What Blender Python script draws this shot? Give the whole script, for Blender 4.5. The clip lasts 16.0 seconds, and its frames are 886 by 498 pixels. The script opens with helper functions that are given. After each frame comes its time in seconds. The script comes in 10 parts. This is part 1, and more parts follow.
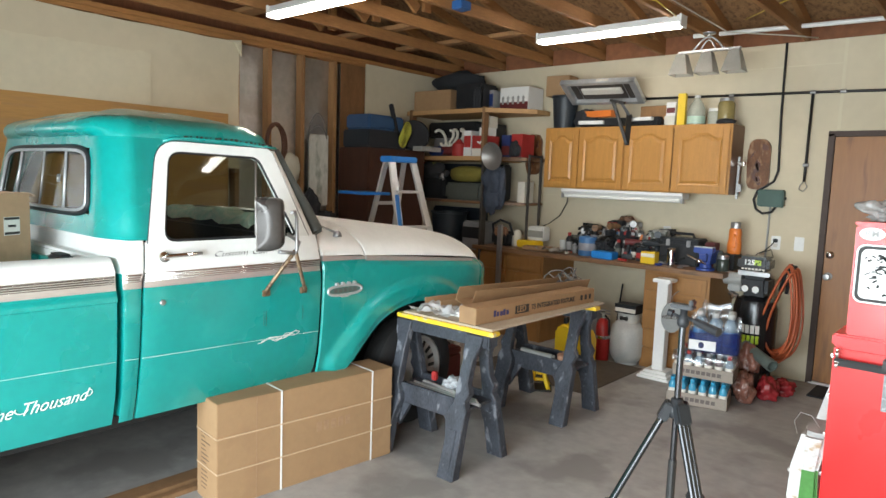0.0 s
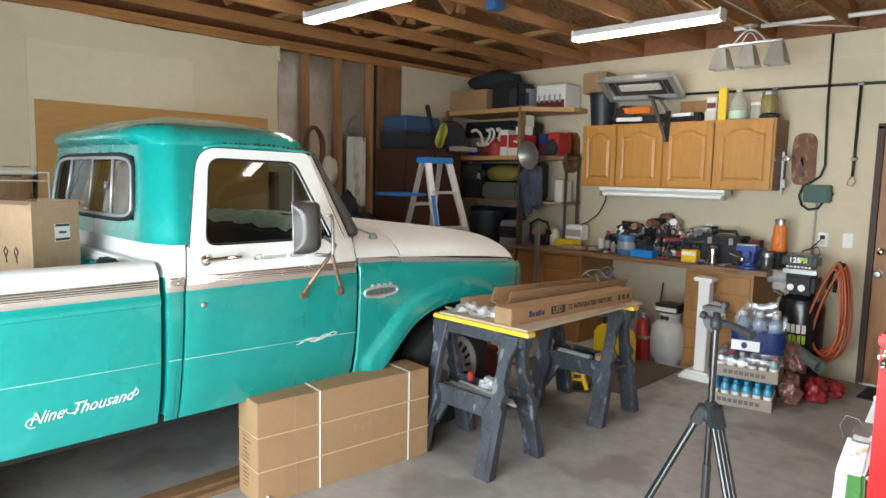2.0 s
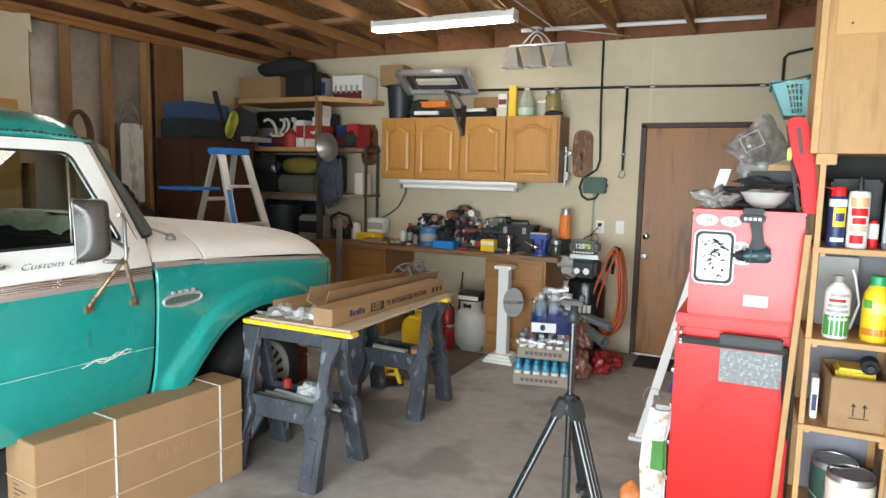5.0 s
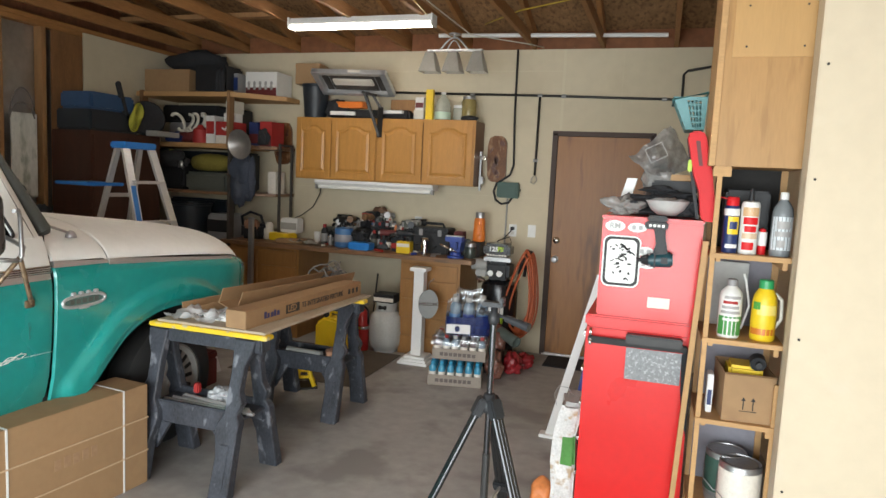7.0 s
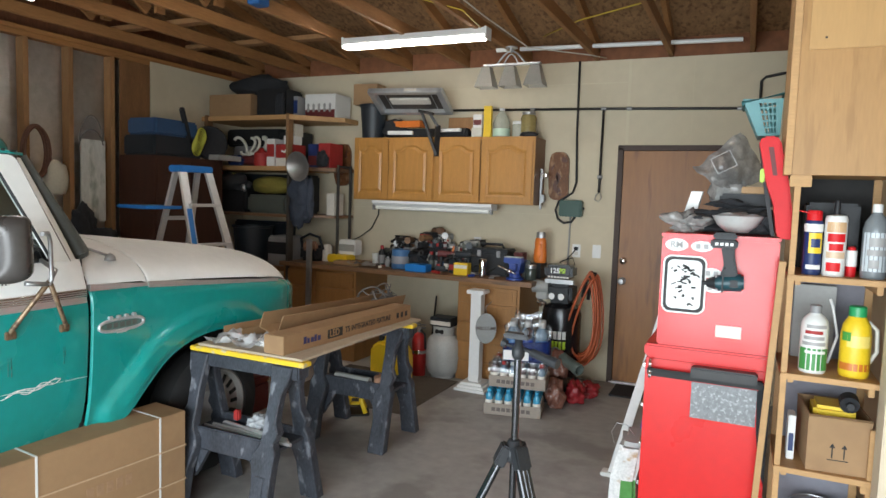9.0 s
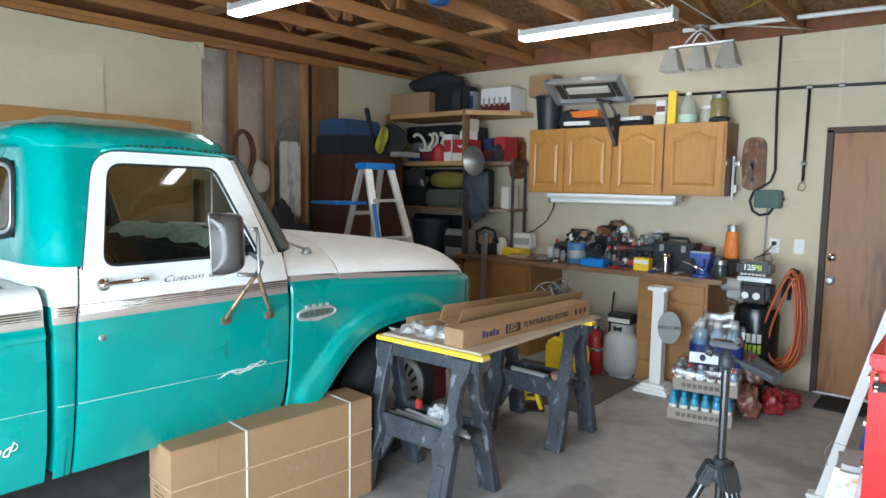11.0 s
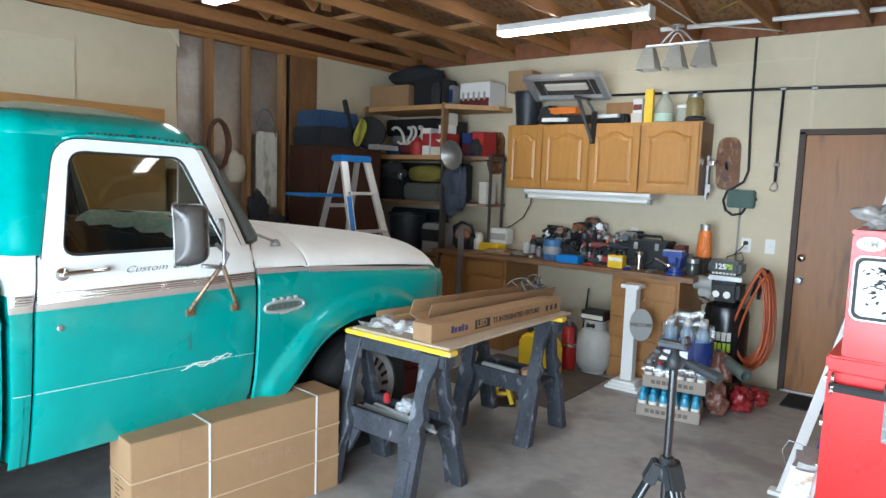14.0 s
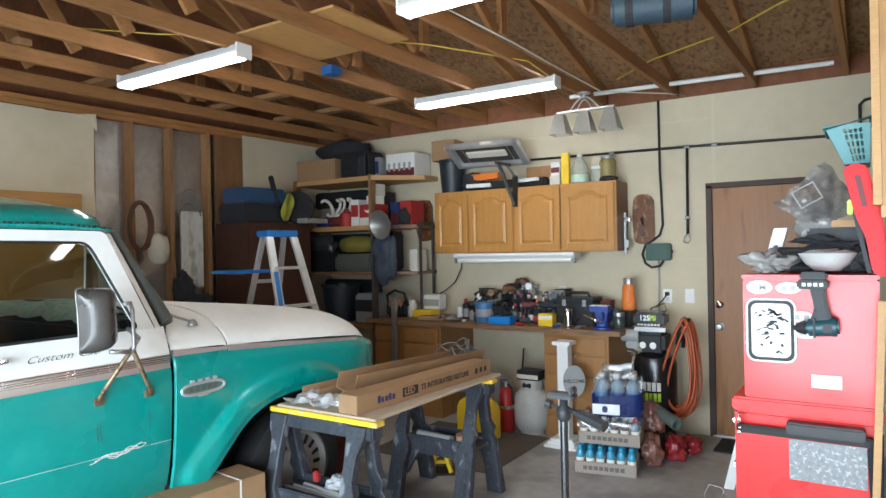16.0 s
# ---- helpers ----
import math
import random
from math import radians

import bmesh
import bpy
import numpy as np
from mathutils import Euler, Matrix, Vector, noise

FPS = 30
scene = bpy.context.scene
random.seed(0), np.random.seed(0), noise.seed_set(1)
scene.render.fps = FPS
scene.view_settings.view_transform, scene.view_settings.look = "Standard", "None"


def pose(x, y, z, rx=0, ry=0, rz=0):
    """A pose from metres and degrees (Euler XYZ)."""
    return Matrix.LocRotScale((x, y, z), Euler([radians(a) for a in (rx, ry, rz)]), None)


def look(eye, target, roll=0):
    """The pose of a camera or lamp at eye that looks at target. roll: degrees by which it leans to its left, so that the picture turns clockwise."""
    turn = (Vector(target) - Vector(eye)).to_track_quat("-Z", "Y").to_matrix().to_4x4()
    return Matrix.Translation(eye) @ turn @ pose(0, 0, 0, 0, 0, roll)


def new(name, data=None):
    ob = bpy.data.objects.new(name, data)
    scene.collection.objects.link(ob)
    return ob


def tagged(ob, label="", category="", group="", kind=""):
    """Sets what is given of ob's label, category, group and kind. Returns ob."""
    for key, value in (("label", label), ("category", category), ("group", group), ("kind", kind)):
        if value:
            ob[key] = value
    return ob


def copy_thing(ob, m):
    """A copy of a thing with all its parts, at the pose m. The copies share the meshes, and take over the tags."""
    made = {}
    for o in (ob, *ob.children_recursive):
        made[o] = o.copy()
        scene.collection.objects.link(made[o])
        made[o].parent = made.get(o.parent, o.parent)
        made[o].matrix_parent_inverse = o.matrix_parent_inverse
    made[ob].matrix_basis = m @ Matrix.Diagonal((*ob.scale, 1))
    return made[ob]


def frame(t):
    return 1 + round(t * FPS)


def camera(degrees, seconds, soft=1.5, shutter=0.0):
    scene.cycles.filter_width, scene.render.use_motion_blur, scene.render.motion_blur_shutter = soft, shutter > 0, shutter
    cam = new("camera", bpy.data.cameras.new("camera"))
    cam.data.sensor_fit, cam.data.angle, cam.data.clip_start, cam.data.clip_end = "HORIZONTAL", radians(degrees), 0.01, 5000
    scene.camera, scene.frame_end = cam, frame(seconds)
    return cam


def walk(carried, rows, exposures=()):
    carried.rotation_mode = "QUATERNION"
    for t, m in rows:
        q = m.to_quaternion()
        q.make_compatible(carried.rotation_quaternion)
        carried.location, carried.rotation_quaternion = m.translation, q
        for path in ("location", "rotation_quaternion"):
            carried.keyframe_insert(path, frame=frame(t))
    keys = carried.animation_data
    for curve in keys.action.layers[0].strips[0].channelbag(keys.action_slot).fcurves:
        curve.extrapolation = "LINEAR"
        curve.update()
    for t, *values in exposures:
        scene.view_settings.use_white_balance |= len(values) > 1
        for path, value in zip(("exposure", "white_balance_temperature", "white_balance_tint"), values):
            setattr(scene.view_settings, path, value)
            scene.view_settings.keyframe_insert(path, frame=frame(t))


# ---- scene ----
cam = camera(67.7, 16.0)
PATH = [
    (0, (-0.061, 0.315, 1.58), (-1.365, 1.817, 1.369), 2.1),
    (0.5, (-0.076, 0.309, 1.579), (-1.497, 1.699, 1.364), 1.3),
    (1, (-0.069, 0.32, 1.58), (-1.529, 1.668, 1.36), 0.8),
    (1.5, (-0.056, 0.319, 1.588), (-1.523, 1.661, 1.365), 0.7),
    (2, (-0.031, 0.324, 1.595), (-1.423, 1.743, 1.377), 1.2),
    (2.5, (-0.035, 0.328, 1.586), (-1.334, 1.835, 1.381), 1.5),
    (3, (-0.043, 0.327, 1.587), (-1.292, 1.874, 1.372), 1.8),
    (3.5, (-0.032, 0.327, 1.581), (-1.243, 1.903, 1.356), 1.5),
    (4, (-0.095, 0.332, 1.593), (-1.2, 1.982, 1.362), 1.9),
    (4.5, (-0.201, 0.344, 1.605), (-1.183, 2.071, 1.372), 2.0),
    (5, (-0.268, 0.341, 1.598), (-1.131, 2.13, 1.37), 1.3),
    (7.3, (-0.287, 0.298, 1.604), (-0.901, 2.19, 1.395), 2.9),
    (7.5, (-0.286, 0.293, 1.608), (-0.925, 2.178, 1.413), 2.8),
    (8, (-0.283, 0.294, 1.609), (-0.937, 2.179, 1.476), 2.8),
    (8.5, (-0.253, 0.392, 1.59), (-0.852, 2.296, 1.469), 2.9),
    (9, (-0.229, 0.562, 1.588), (-1.061, 2.374, 1.429), 1.9),
    (9.5, (-0.209, 0.628, 1.58), (-1.183, 2.358, 1.342), 1.4),
    (10, (-0.26, 0.582, 1.597), (-1.383, 2.224, 1.398), 0.3),
    (10.2, (-0.276, 0.577, 1.595), (-1.456, 2.18, 1.408), 0.2),
    (12.5, (-0.301, 0.594, 1.595), (-1.595, 2.105, 1.391), 1.1),
    (13, (-0.289, 0.596, 1.601), (-1.571, 2.116, 1.385), 1.3),
    (13.5, (-0.286, 0.598, 1.603), (-1.529, 2.149, 1.383), 1.7),
    (14, (-0.247, 0.628, 1.602), (-1.469, 2.198, 1.389), 2.0),
    (14.5, (-0.193, 0.691, 1.6), (-1.364, 2.301, 1.402), 1.8),
    (15, (-0.166, 0.685, 1.61), (-1.267, 2.354, 1.54), 1.4),
    (15.5, (-0.135, 0.681, 1.604), (-1.26, 2.335, 1.583), -0.1),
    (16, (-0.127, 0.674, 1.598), (-1.221, 2.349, 1.592), -1.2),
]
EXPOSURES = [(0, -0.06, 6550, 11), (5.0, -0.08, 6600, 11), (7.4, -0.50, 6900, 14), (8.3, -0.50, 6850, 14), (9.0, -0.45, 6450, 12), (9.5, -0.25, 6000, 9), (10.2, -0.1, 5900, 8), (12.3, 0.0, 5700, 8), (14.0, 0.0, 5800, 9), (16.0, -0.05, 6000, 10)]
walk(cam, [(t, look(eye, target, roll)) for t, eye, target, roll in PATH], EXPOSURES)

# ---- world, sun and large lights ----
world = bpy.data.worlds.new("sky")
scene.world = world
world.use_nodes = True
wn = world.node_tree.nodes
sky = wn.new("ShaderNodeTexSky")
sky.sky_type = "NISHITA"
sky.sun_disc = False
sky.sun_elevation = radians(48)
sky.sun_rotation = radians(150)
world.node_tree.links.new(sky.outputs[0], wn["Background"].inputs[0])
wn["Background"].inputs[1].default_value = 0.12
sun_data = bpy.data.lights.new("sun", "SUN")
sun_data.energy, sun_data.angle, sun_data.color = 3.5, radians(0.5), (1.0, 0.95, 0.86)
sun = new("sun", sun_data)
sun.matrix_world = look((0, 0, 10), (4.5, -7.5, 0))


def area_light(name, place, target, wide, high, watts, color):
    data = bpy.data.lights.new(name, "AREA")
    data.shape, data.size, data.size_y, data.energy, data.color = "RECTANGLE", wide, high, watts, color
    ob = new(name, data)
    ob.matrix_world = look(place, target)
    return ob


FRONT = -1.25     # garage door opening
BACK, LEFT, TOP = 6.4, -5.43, 2.80
area_light("door_daylight", (-0.9, FRONT + 0.05, 1.12), (-0.75, 3.0, -0.1), 3.7, 2.0, 430, (0.84, 0.95, 1.0))


# ---- materials ----
def shader(name, color, rough=0.6, metal=0.0, vary=0.12, scale=6.0, bump=0.0, bump_scale=60.0, second=None, amount=0.5,
           coat=0.0, island=0.0, stretch=(1, 1, 1), alpha=None, spec=0.5, obj=False, wear=0.0):
    """A procedural surface: base colour varied at two scales, with optional second colour in blotches and fine relief."""
    m = bpy.data.materials.new(name)
    m.use_nodes = True
    n, l = m.node_tree.nodes, m.node_tree.links
    p = n["Principled BSDF"]
    p.inputs["Roughness"].default_value = rough
    p.inputs["Metallic"].default_value = metal
    p.inputs["Coat Weight"].default_value = coat
    p.inputs["Coat Roughness"].default_value = 0.15
    p.inputs["Specular IOR Level"].default_value = spec
    co = n.new("ShaderNodeTexCoord" if obj else "ShaderNodeNewGeometry")
    src = co.outputs["Object" if obj else "Position"]
    mp = n.new("ShaderNodeMapping")
    mp.inputs["Scale"].default_value = stretch
    l.new(src, mp.inputs[0])
    big = n.new("ShaderNodeTexNoise")
    big.inputs["Scale"].default_value, big.inputs["Detail"].default_value = scale, 4.0
    fine = n.new("ShaderNodeTexNoise")
    fine.inputs["Scale"].default_value, fine.inputs["Detail"].default_value = scale * 9, 5.0
    for t in (big, fine):
        l.new(mp.outputs[0], t.inputs["Vector"])
    add = n.new("ShaderNodeMath")
    add.operation = "ADD"
    l.new(big.outputs[0], add.inputs[0]), l.new(fine.outputs[0], add.inputs[1])
    ramp = n.new("ShaderNodeMapRange")
    ramp.inputs[1].default_value, ramp.inputs[2].default_value = 0.6, 1.4
    ramp.inputs[3].default_value, ramp.inputs[4].default_value = 1 - vary, 1 + vary
    l.new(add.outputs[0], ramp.inputs[0])
    hsv = n.new("ShaderNodeHueSaturation")
    hsv.inputs["Color"].default_value = (*color, 1)
    value = ramp.outputs[0]
    if island:
        g = n.new("ShaderNodeNewGeometry") if obj else co
        o = n.new("ShaderNodeObjectInfo")
        s = n.new("ShaderNodeMath")
        s.operation = "ADD"
        l.new(g.outputs["Random Per Island"], s.inputs[0]), l.new(o.outputs["Random"], s.inputs[1])
        r = n.new("ShaderNodeMapRange")
        r.inputs[2].default_value, r.inputs[3].default_value, r.inputs[4].default_value = 2.0, 1 - island, 1 + island
        l.new(s.outputs[0], r.inputs[0])
        mu = n.new("ShaderNodeMath")
        mu.operation = "MULTIPLY"
        l.new(value, mu.inputs[0]), l.new(r.outputs[0], mu.inputs[1])
        value = mu.outputs[0]
    l.new(value, hsv.inputs["Value"])
    out = hsv.outputs[0]
    if second:
        blot = n.new("ShaderNodeTexNoise")
        blot.inputs["Scale"].default_value, blot.inputs["Detail"].default_value = scale * 1.7, 8.0
        l.new(mp.outputs[0], blot.inputs["Vector"])
        br = n.new("ShaderNodeMapRange")
        br.inputs[1].default_value, br.inputs[2].default_value = 0.62 - amount * 0.3, 0.70 - amount * 0.2
        l.new(blot.outputs[0], br.inputs[0])
        mix = n.new("ShaderNodeMix")
        mix.data_type = "RGBA"
        mix.inputs[7].default_value = (*second, 1)
        l.new(br.outputs[0], mix.inputs[0]), l.new(out, mix.inputs[6])
        out = mix.outputs[2]
    l.new(out, p.inputs["Base Color"])
    if wear:
        rr = n.new("ShaderNodeMapRange")
        rr.inputs[1].default_value, rr.inputs[2].default_value = 0.35, 0.65
        rr.inputs[3].default_value, rr.inputs[4].default_value = max(rough - wear, 0.02), min(rough + wear, 1)
        l.new(big.outputs[0], rr.inputs[0]), l.new(rr.outputs[0], p.inputs["Roughness"])
    if bump:
        bn = n.new("ShaderNodeTexNoise")
        bn.inputs["Scale"].default_value, bn.inputs["Detail"].default_value = bump_scale, 4.0
        l.new(mp.outputs[0], bn.inputs["Vector"])
        b = n.new("ShaderNodeBump")
        b.inputs["Strength"].default_value, b.inputs["Distance"].default_value = bump, 0.004
        l.new(bn.outputs[0], b.inputs["Height"]), l.new(b.outputs[0], p.inputs["Normal"])
    if alpha is not None:
        p.inputs["Alpha"].default_value = alpha
    return m


def glass(name, color=(1, 1, 1), rough=0.0, sheen=0.05):
    m = bpy.data.materials.new(name)
    m.use_nodes = True
    n, l = m.node_tree.nodes, m.node_tree.links
    n.remove(n["Principled BSDF"])
    tr, gl, mx = n.new("ShaderNodeBsdfTransparent"), n.new("ShaderNodeBsdfGlossy"), n.new("ShaderNodeMixShader")
    lw, pw, fr = n.new("ShaderNodeLayerWeight"), n.new("ShaderNodeMath"), n.new("ShaderNodeMath")
    lw.inputs[0].default_value = 0.5
    pw.operation, pw.inputs[1].default_value = "POWER", 5.0
    fr.operation, fr.inputs[1].default_value, fr.inputs[2].default_value = "MULTIPLY_ADD", 0.9 - sheen, sheen
    l.new(lw.outputs["Facing"], pw.inputs[0]), l.new(pw.outputs[0], fr.inputs[0])
    tr.inputs[0].default_value = (*color, 1)
    gl.inputs["Roughness"].default_value = rough
    l.new(fr.outputs[0], mx.inputs[0]), l.new(tr.outputs[0], mx.inputs[1]), l.new(gl.outputs[0], mx.inputs[2])
    l.new(mx.outputs[0], n["Material Output"].inputs[0])
    return m


def glow(name, color, strength):
    m = bpy.data.materials.new(name)
    m.use_nodes = True
    p = m.node_tree.nodes["Principled BSDF"]
    p.inputs["Base Color"].default_value = (*color, 1)
    p.inputs["Emission Color"].default_value = (*color, 1)
    p.inputs["Emission Strength"].default_value = strength
    return m


DRYWALL = shader("painted_drywall", (0.61, 0.535, 0.385), 0.85, vary=0.05, scale=1.3, bump=0.15, bump_scale=120, second=(0.575, 0.50, 0.355), amount=0.1)
DRYWALL_WHITE = shader("bare_drywall_sheet", (0.635, 0.57, 0.415), 0.85, vary=0.05, scale=2.0, bump=0.1)
CREAM = shader("cream_wall_paint", (0.62, 0.525, 0.385), 0.7, vary=0.05, scale=2.0, bump=0.12, bump_scale=90, second=(0.62, 0.54, 0.41), amount=0.12)
CONCRETE = shader("worn_concrete", (0.36, 0.345, 0.325), 0.6, vary=0.2, scale=1.4, bump=0.25, bump_scale=70, second=(0.25, 0.235, 0.22), amount=0.4, wear=0.12)
PLATEWOOD = shader("top_plate_lumber", (0.36, 0.165, 0.05), 0.75, vary=0.25, scale=3.0, bump=0.3, bump_scale=90, stretch=(4, 0.5, 4))
LUMBER = shader("aged_lumber", (0.31, 0.145, 0.047), 0.75, vary=0.25, scale=3.0, bump=0.3, bump_scale=90, island=0.22, stretch=(4, 0.5, 4))
STUD = shader("stud_lumber", (0.30, 0.155, 0.062), 0.75, vary=0.2, scale=3.0, bump=0.3, island=0.15, stretch=(4, 4, 0.5))
SHEATHING = shader("roof_plywood", (0.22, 0.085, 0.035), 0.8, vary=0.3, scale=2.0, bump=0.3, stretch=(1, 3, 1))
OSB = shader("oriented_strand_board", (0.27, 0.15, 0.065), 0.8, vary=0.4, scale=20.0, bump=0.5, bump_scale=60, second=(0.15, 0.075, 0.032), amount=0.35, stretch=(1, 0.5, 1))
FOIL = shader("foil_faced_insulation", (0.50, 0.49, 0.475), 0.34, metal=0.85, vary=0.2, scale=2.0, bump=0.5, bump_scale=9, second=(0.42, 0.39, 0.36), amount=0.25)
PLYWOOD = shader("yellow_plywood", (0.46, 0.25, 0.078), 0.65, vary=0.15, scale=2.5, bump=0.15, stretch=(1, 0.4, 4), second=(0.40, 0.22, 0.09), amount=0.3)
BIRCH = shader("birch_plywood", (0.40, 0.215, 0.072), 0.5, vary=0.1, scale=3.0, bump=0.1, stretch=(5, 5, 0.6), second=(0.33, 0.17, 0.055), amount=0.25)
BOARDBROWN = shader("brown_board", (0.22, 0.105, 0.04), 0.75, vary=0.25, scale=5, stretch=(3, 3, 0.6))
PINE = shader("pine_board", (0.47, 0.27, 0.11), 0.6, vary=0.14, scale=4.0, bump=0.15, island=0.1, stretch=(1, 6, 6))
OAK = shader("honey_oak", (0.45, 0.215, 0.05), 0.42, vary=0.16, scale=5.0, bump=0.12, bump_scale=80, stretch=(6, 6, 0.7), coat=0.08)
OAK_SIDE = shader("dark_oak_veneer", (0.20, 0.10, 0.045), 0.5, vary=0.15, scale=4.0, stretch=(5, 5, 0.7))
OAK_DULL = shader("bench_oak", (0.34, 0.165, 0.052), 0.45, vary=0.16, scale=5.0, bump=0.1, stretch=(6, 6, 0.7))
BENCHTOP = shader("worn_bench_top", (0.22, 0.115, 0.055), 0.5, vary=0.2, scale=5.0, stretch=(0.6, 5, 5), second=(0.12, 0.07, 0.04), amount=0.3)
DOORWOOD = shader("stained_door_veneer", (0.31, 0.130, 0.034), 0.42, spec=0.42, vary=0.14, scale=1.6, bump=0.04, stretch=(3, 3, 0.4), second=(0.15, 0.062, 0.02), amount=0.25)
REDWOOD = shader("dark_red_wood", (0.055, 0.02, 0.011), 0.5, vary=0.2, scale=3.0, stretch=(5, 5, 0.6))
BROWNTRIM = shader("dark_brown_trim", (0.055, 0.03, 0.02), 0.6, vary=0.2)
TEAL = shader("teal_car_paint", (0.000, 0.290, 0.265), 0.30, second=(0.012, 0.335, 0.31), amount=0.10, vary=0.08, scale=2.5, coat=0.9, wear=0.10, bump=0.05, bump_scale=5)
TRUCKWHITE = shader("cream_white_car_paint", (0.85, 0.87, 0.85), 0.48, vary=0.05, scale=2.5, coat=0.06, wear=0.1, spec=0.35)
ALUMINIUM = shader("brushed_aluminium", (0.70, 0.67, 0.65), 0.32, metal=0.7, vary=0.12, scale=12.0, stretch=(1, 0.2, 1))
CHROME = shader("chrome", (0.72, 0.70, 0.68), 0.14, metal=1.0, vary=0.08, scale=20)
STEEL = shader("dull_steel", (0.38, 0.38, 0.38), 0.42, metal=0.8, vary=0.15, scale=10)
DARKSTEEL = shader("dark_grey_steel", (0.085, 0.075, 0.066), 0.5, metal=0.4, vary=0.3, scale=12)
BLACKSTEEL = shader("black_iron", (0.018, 0.017, 0.016), 0.42, metal=0.2, vary=0.3, scale=20)
DRIPRUST = shader("rusted_drip_rail", (0.012, 0.028, 0.024), 0.7, vary=0.3, scale=30, second=(0.03, 0.018, 0.012), amount=0.6)
RUST = shader("rusty_bracket", (0.25, 0.175, 0.105), 0.42, metal=0.6, vary=0.3, scale=30, second=(0.10, 0.065, 0.045), amount=0.45)
STREAK = shader("rust_run", (0.02, 0.17, 0.15), 0.5, vary=0.2, scale=30, second=(0.05, 0.10, 0.075), amount=0.4)
RUBBER = shader("black_rubber", (0.018, 0.018, 0.018), 0.7, vary=0.2, scale=20)
BLACKPLASTIC = shader("black_plastic", (0.020, 0.021, 0.023), 0.45, vary=0.2, scale=15, spec=0.28)
# near-black for dark parts, and for shade in the shelf recess
DARK = shader("dark_parts_and_shade", (0.014, 0.013, 0.012), 0.8, vary=0.3, scale=5)
SAWPLASTIC = shader("scuffed_grey_plastic", (0.050, 0.055, 0.067), 0.44, spec=0.4, vary=0.55, scale=7, bump=0.2, bump_scale=80, second=(0.19, 0.20, 0.225), amount=0.06, stretch=(1.6, 1.6, 0.8))
DARKRED = shader("dark_red_enamel", (0.10, 0.010, 0.010), 0.5, vary=0.25, scale=14)
YELLOWWORN = shader("worn_yellow_plastic", (0.80, 0.55, 0.03), 0.45, vary=0.12, scale=14, second=(0.60, 0.52, 0.34), amount=0.28)
YELLOW = shader("yellow_plastic", (0.78, 0.53, 0.02), 0.42, vary=0.08, scale=12)
CARD = shader("brown_cardboard", (0.325, 0.197, 0.098), 0.8, vary=0.08, scale=3.0, bump=0.12, bump_scale=50, second=(0.30, 0.178, 0.09), amount=0.2)
CARDPALE = shader("faded_cardboard", (0.43, 0.29, 0.175), 0.8, vary=0.1, scale=4.0, bump=0.12, bump_scale=50, second=(0.36, 0.235, 0.135), amount=0.25)
CARD_DARK = shader("cardboard_print", (0.10, 0.06, 0.035), 0.8, vary=0.2, scale=20)
RED = shader("red_enamel", (0.68, 0.011, 0.010), 0.34, vary=0.06, scale=3, coat=0.34, wear=0.08, spec=0.36)
REDPLASTIC = shader("red_plastic", (0.62, 0.012, 0.016), 0.5, vary=0.06, scale=12, spec=0.3)
FADEDRED = shader("faded_red_carton", (0.36, 0.025, 0.022), 0.6, vary=0.15, scale=18)
WHITE = shader("white_paint", (0.78, 0.78, 0.76), 0.5, vary=0.06, scale=6)
WHITEPLASTIC = shader("white_plastic", (0.75, 0.75, 0.72), 0.4, vary=0.05, scale=10)
BLUE = shader("blue_plastic", (0.018, 0.09, 0.26), 0.4, vary=0.1, scale=10)
NAVY = shader("navy_plastic", (0.012, 0.03, 0.12), 0.45, vary=0.15, scale=10)
LADDER = shader("ladder_aluminium", (0.62, 0.63, 0.64), 0.4, metal=0.6, vary=0.1, scale=10)
WHEELGREY = shader("wheel_grey", (0.36, 0.35, 0.33), 0.55, vary=0.15, scale=12)
BLANKET = shader("green_blanket", (0.50, 0.66, 0.53), 0.9, vary=0.15, scale=20, second=(0.72, 0.74, 0.60), amount=0.6)
EMBLEMGREY = shader("emblem_grey_green", (0.09, 0.17, 0.155), 0.6, vary=0.1)
STRIPE = shader("faded_pinstripe", (0.36, 0.58, 0.54), 0.5, vary=0.25, scale=6)
SIGNWHITE = shader("sign_white", (0.80, 0.84, 0.80), 0.5, vary=0.05)
MIRRORBACK = shader("mirror_housing_grey", (0.060, 0.054, 0.050), 0.30, metal=0.3, vary=0.15, wear=0.08)
GREENBOX = shader("green_enamel", (0.035, 0.085, 0.065), 0.5, vary=0.12)
GREYPAINT = shader("grey_paint", (0.33, 0.33, 0.31), 0.5, vary=0.1)
CREAMPLASTIC = shader("cream_plastic", (0.62, 0.60, 0.52), 0.4, vary=0.05)
BURL = shader("redwood_burl", (0.16, 0.062, 0.022), 0.45, spec=0.3, vary=0.5, scale=11, second=(0.31, 0.17, 0.085), amount=0.30, coat=0.25, bump=0.6, bump_scale=30, stretch=(1.2, 1.2, 0.6))
BURLDARK = shader("burl_dark_grain", (0.10, 0.03, 0.015), 0.3, vary=0.3, scale=9, coat=0.5)
HOSEBROWN = shader("brown_hose", (0.11, 0.045, 0.025), 0.55, vary=0.2)
CREAMCLOTH = shader("cream_cloth", (0.50, 0.47, 0.38), 0.9, vary=0.1, bump=0.3)
BLACKCLOTH = shader("black_cloth", (0.022, 0.023, 0.026), 0.9, vary=0.25, bump=0.4, bump_scale=30)
FROSTED = shader("frosted_glass", (0.40, 0.39, 0.36), 0.3, vary=0.12, scale=10, alpha=0.62)
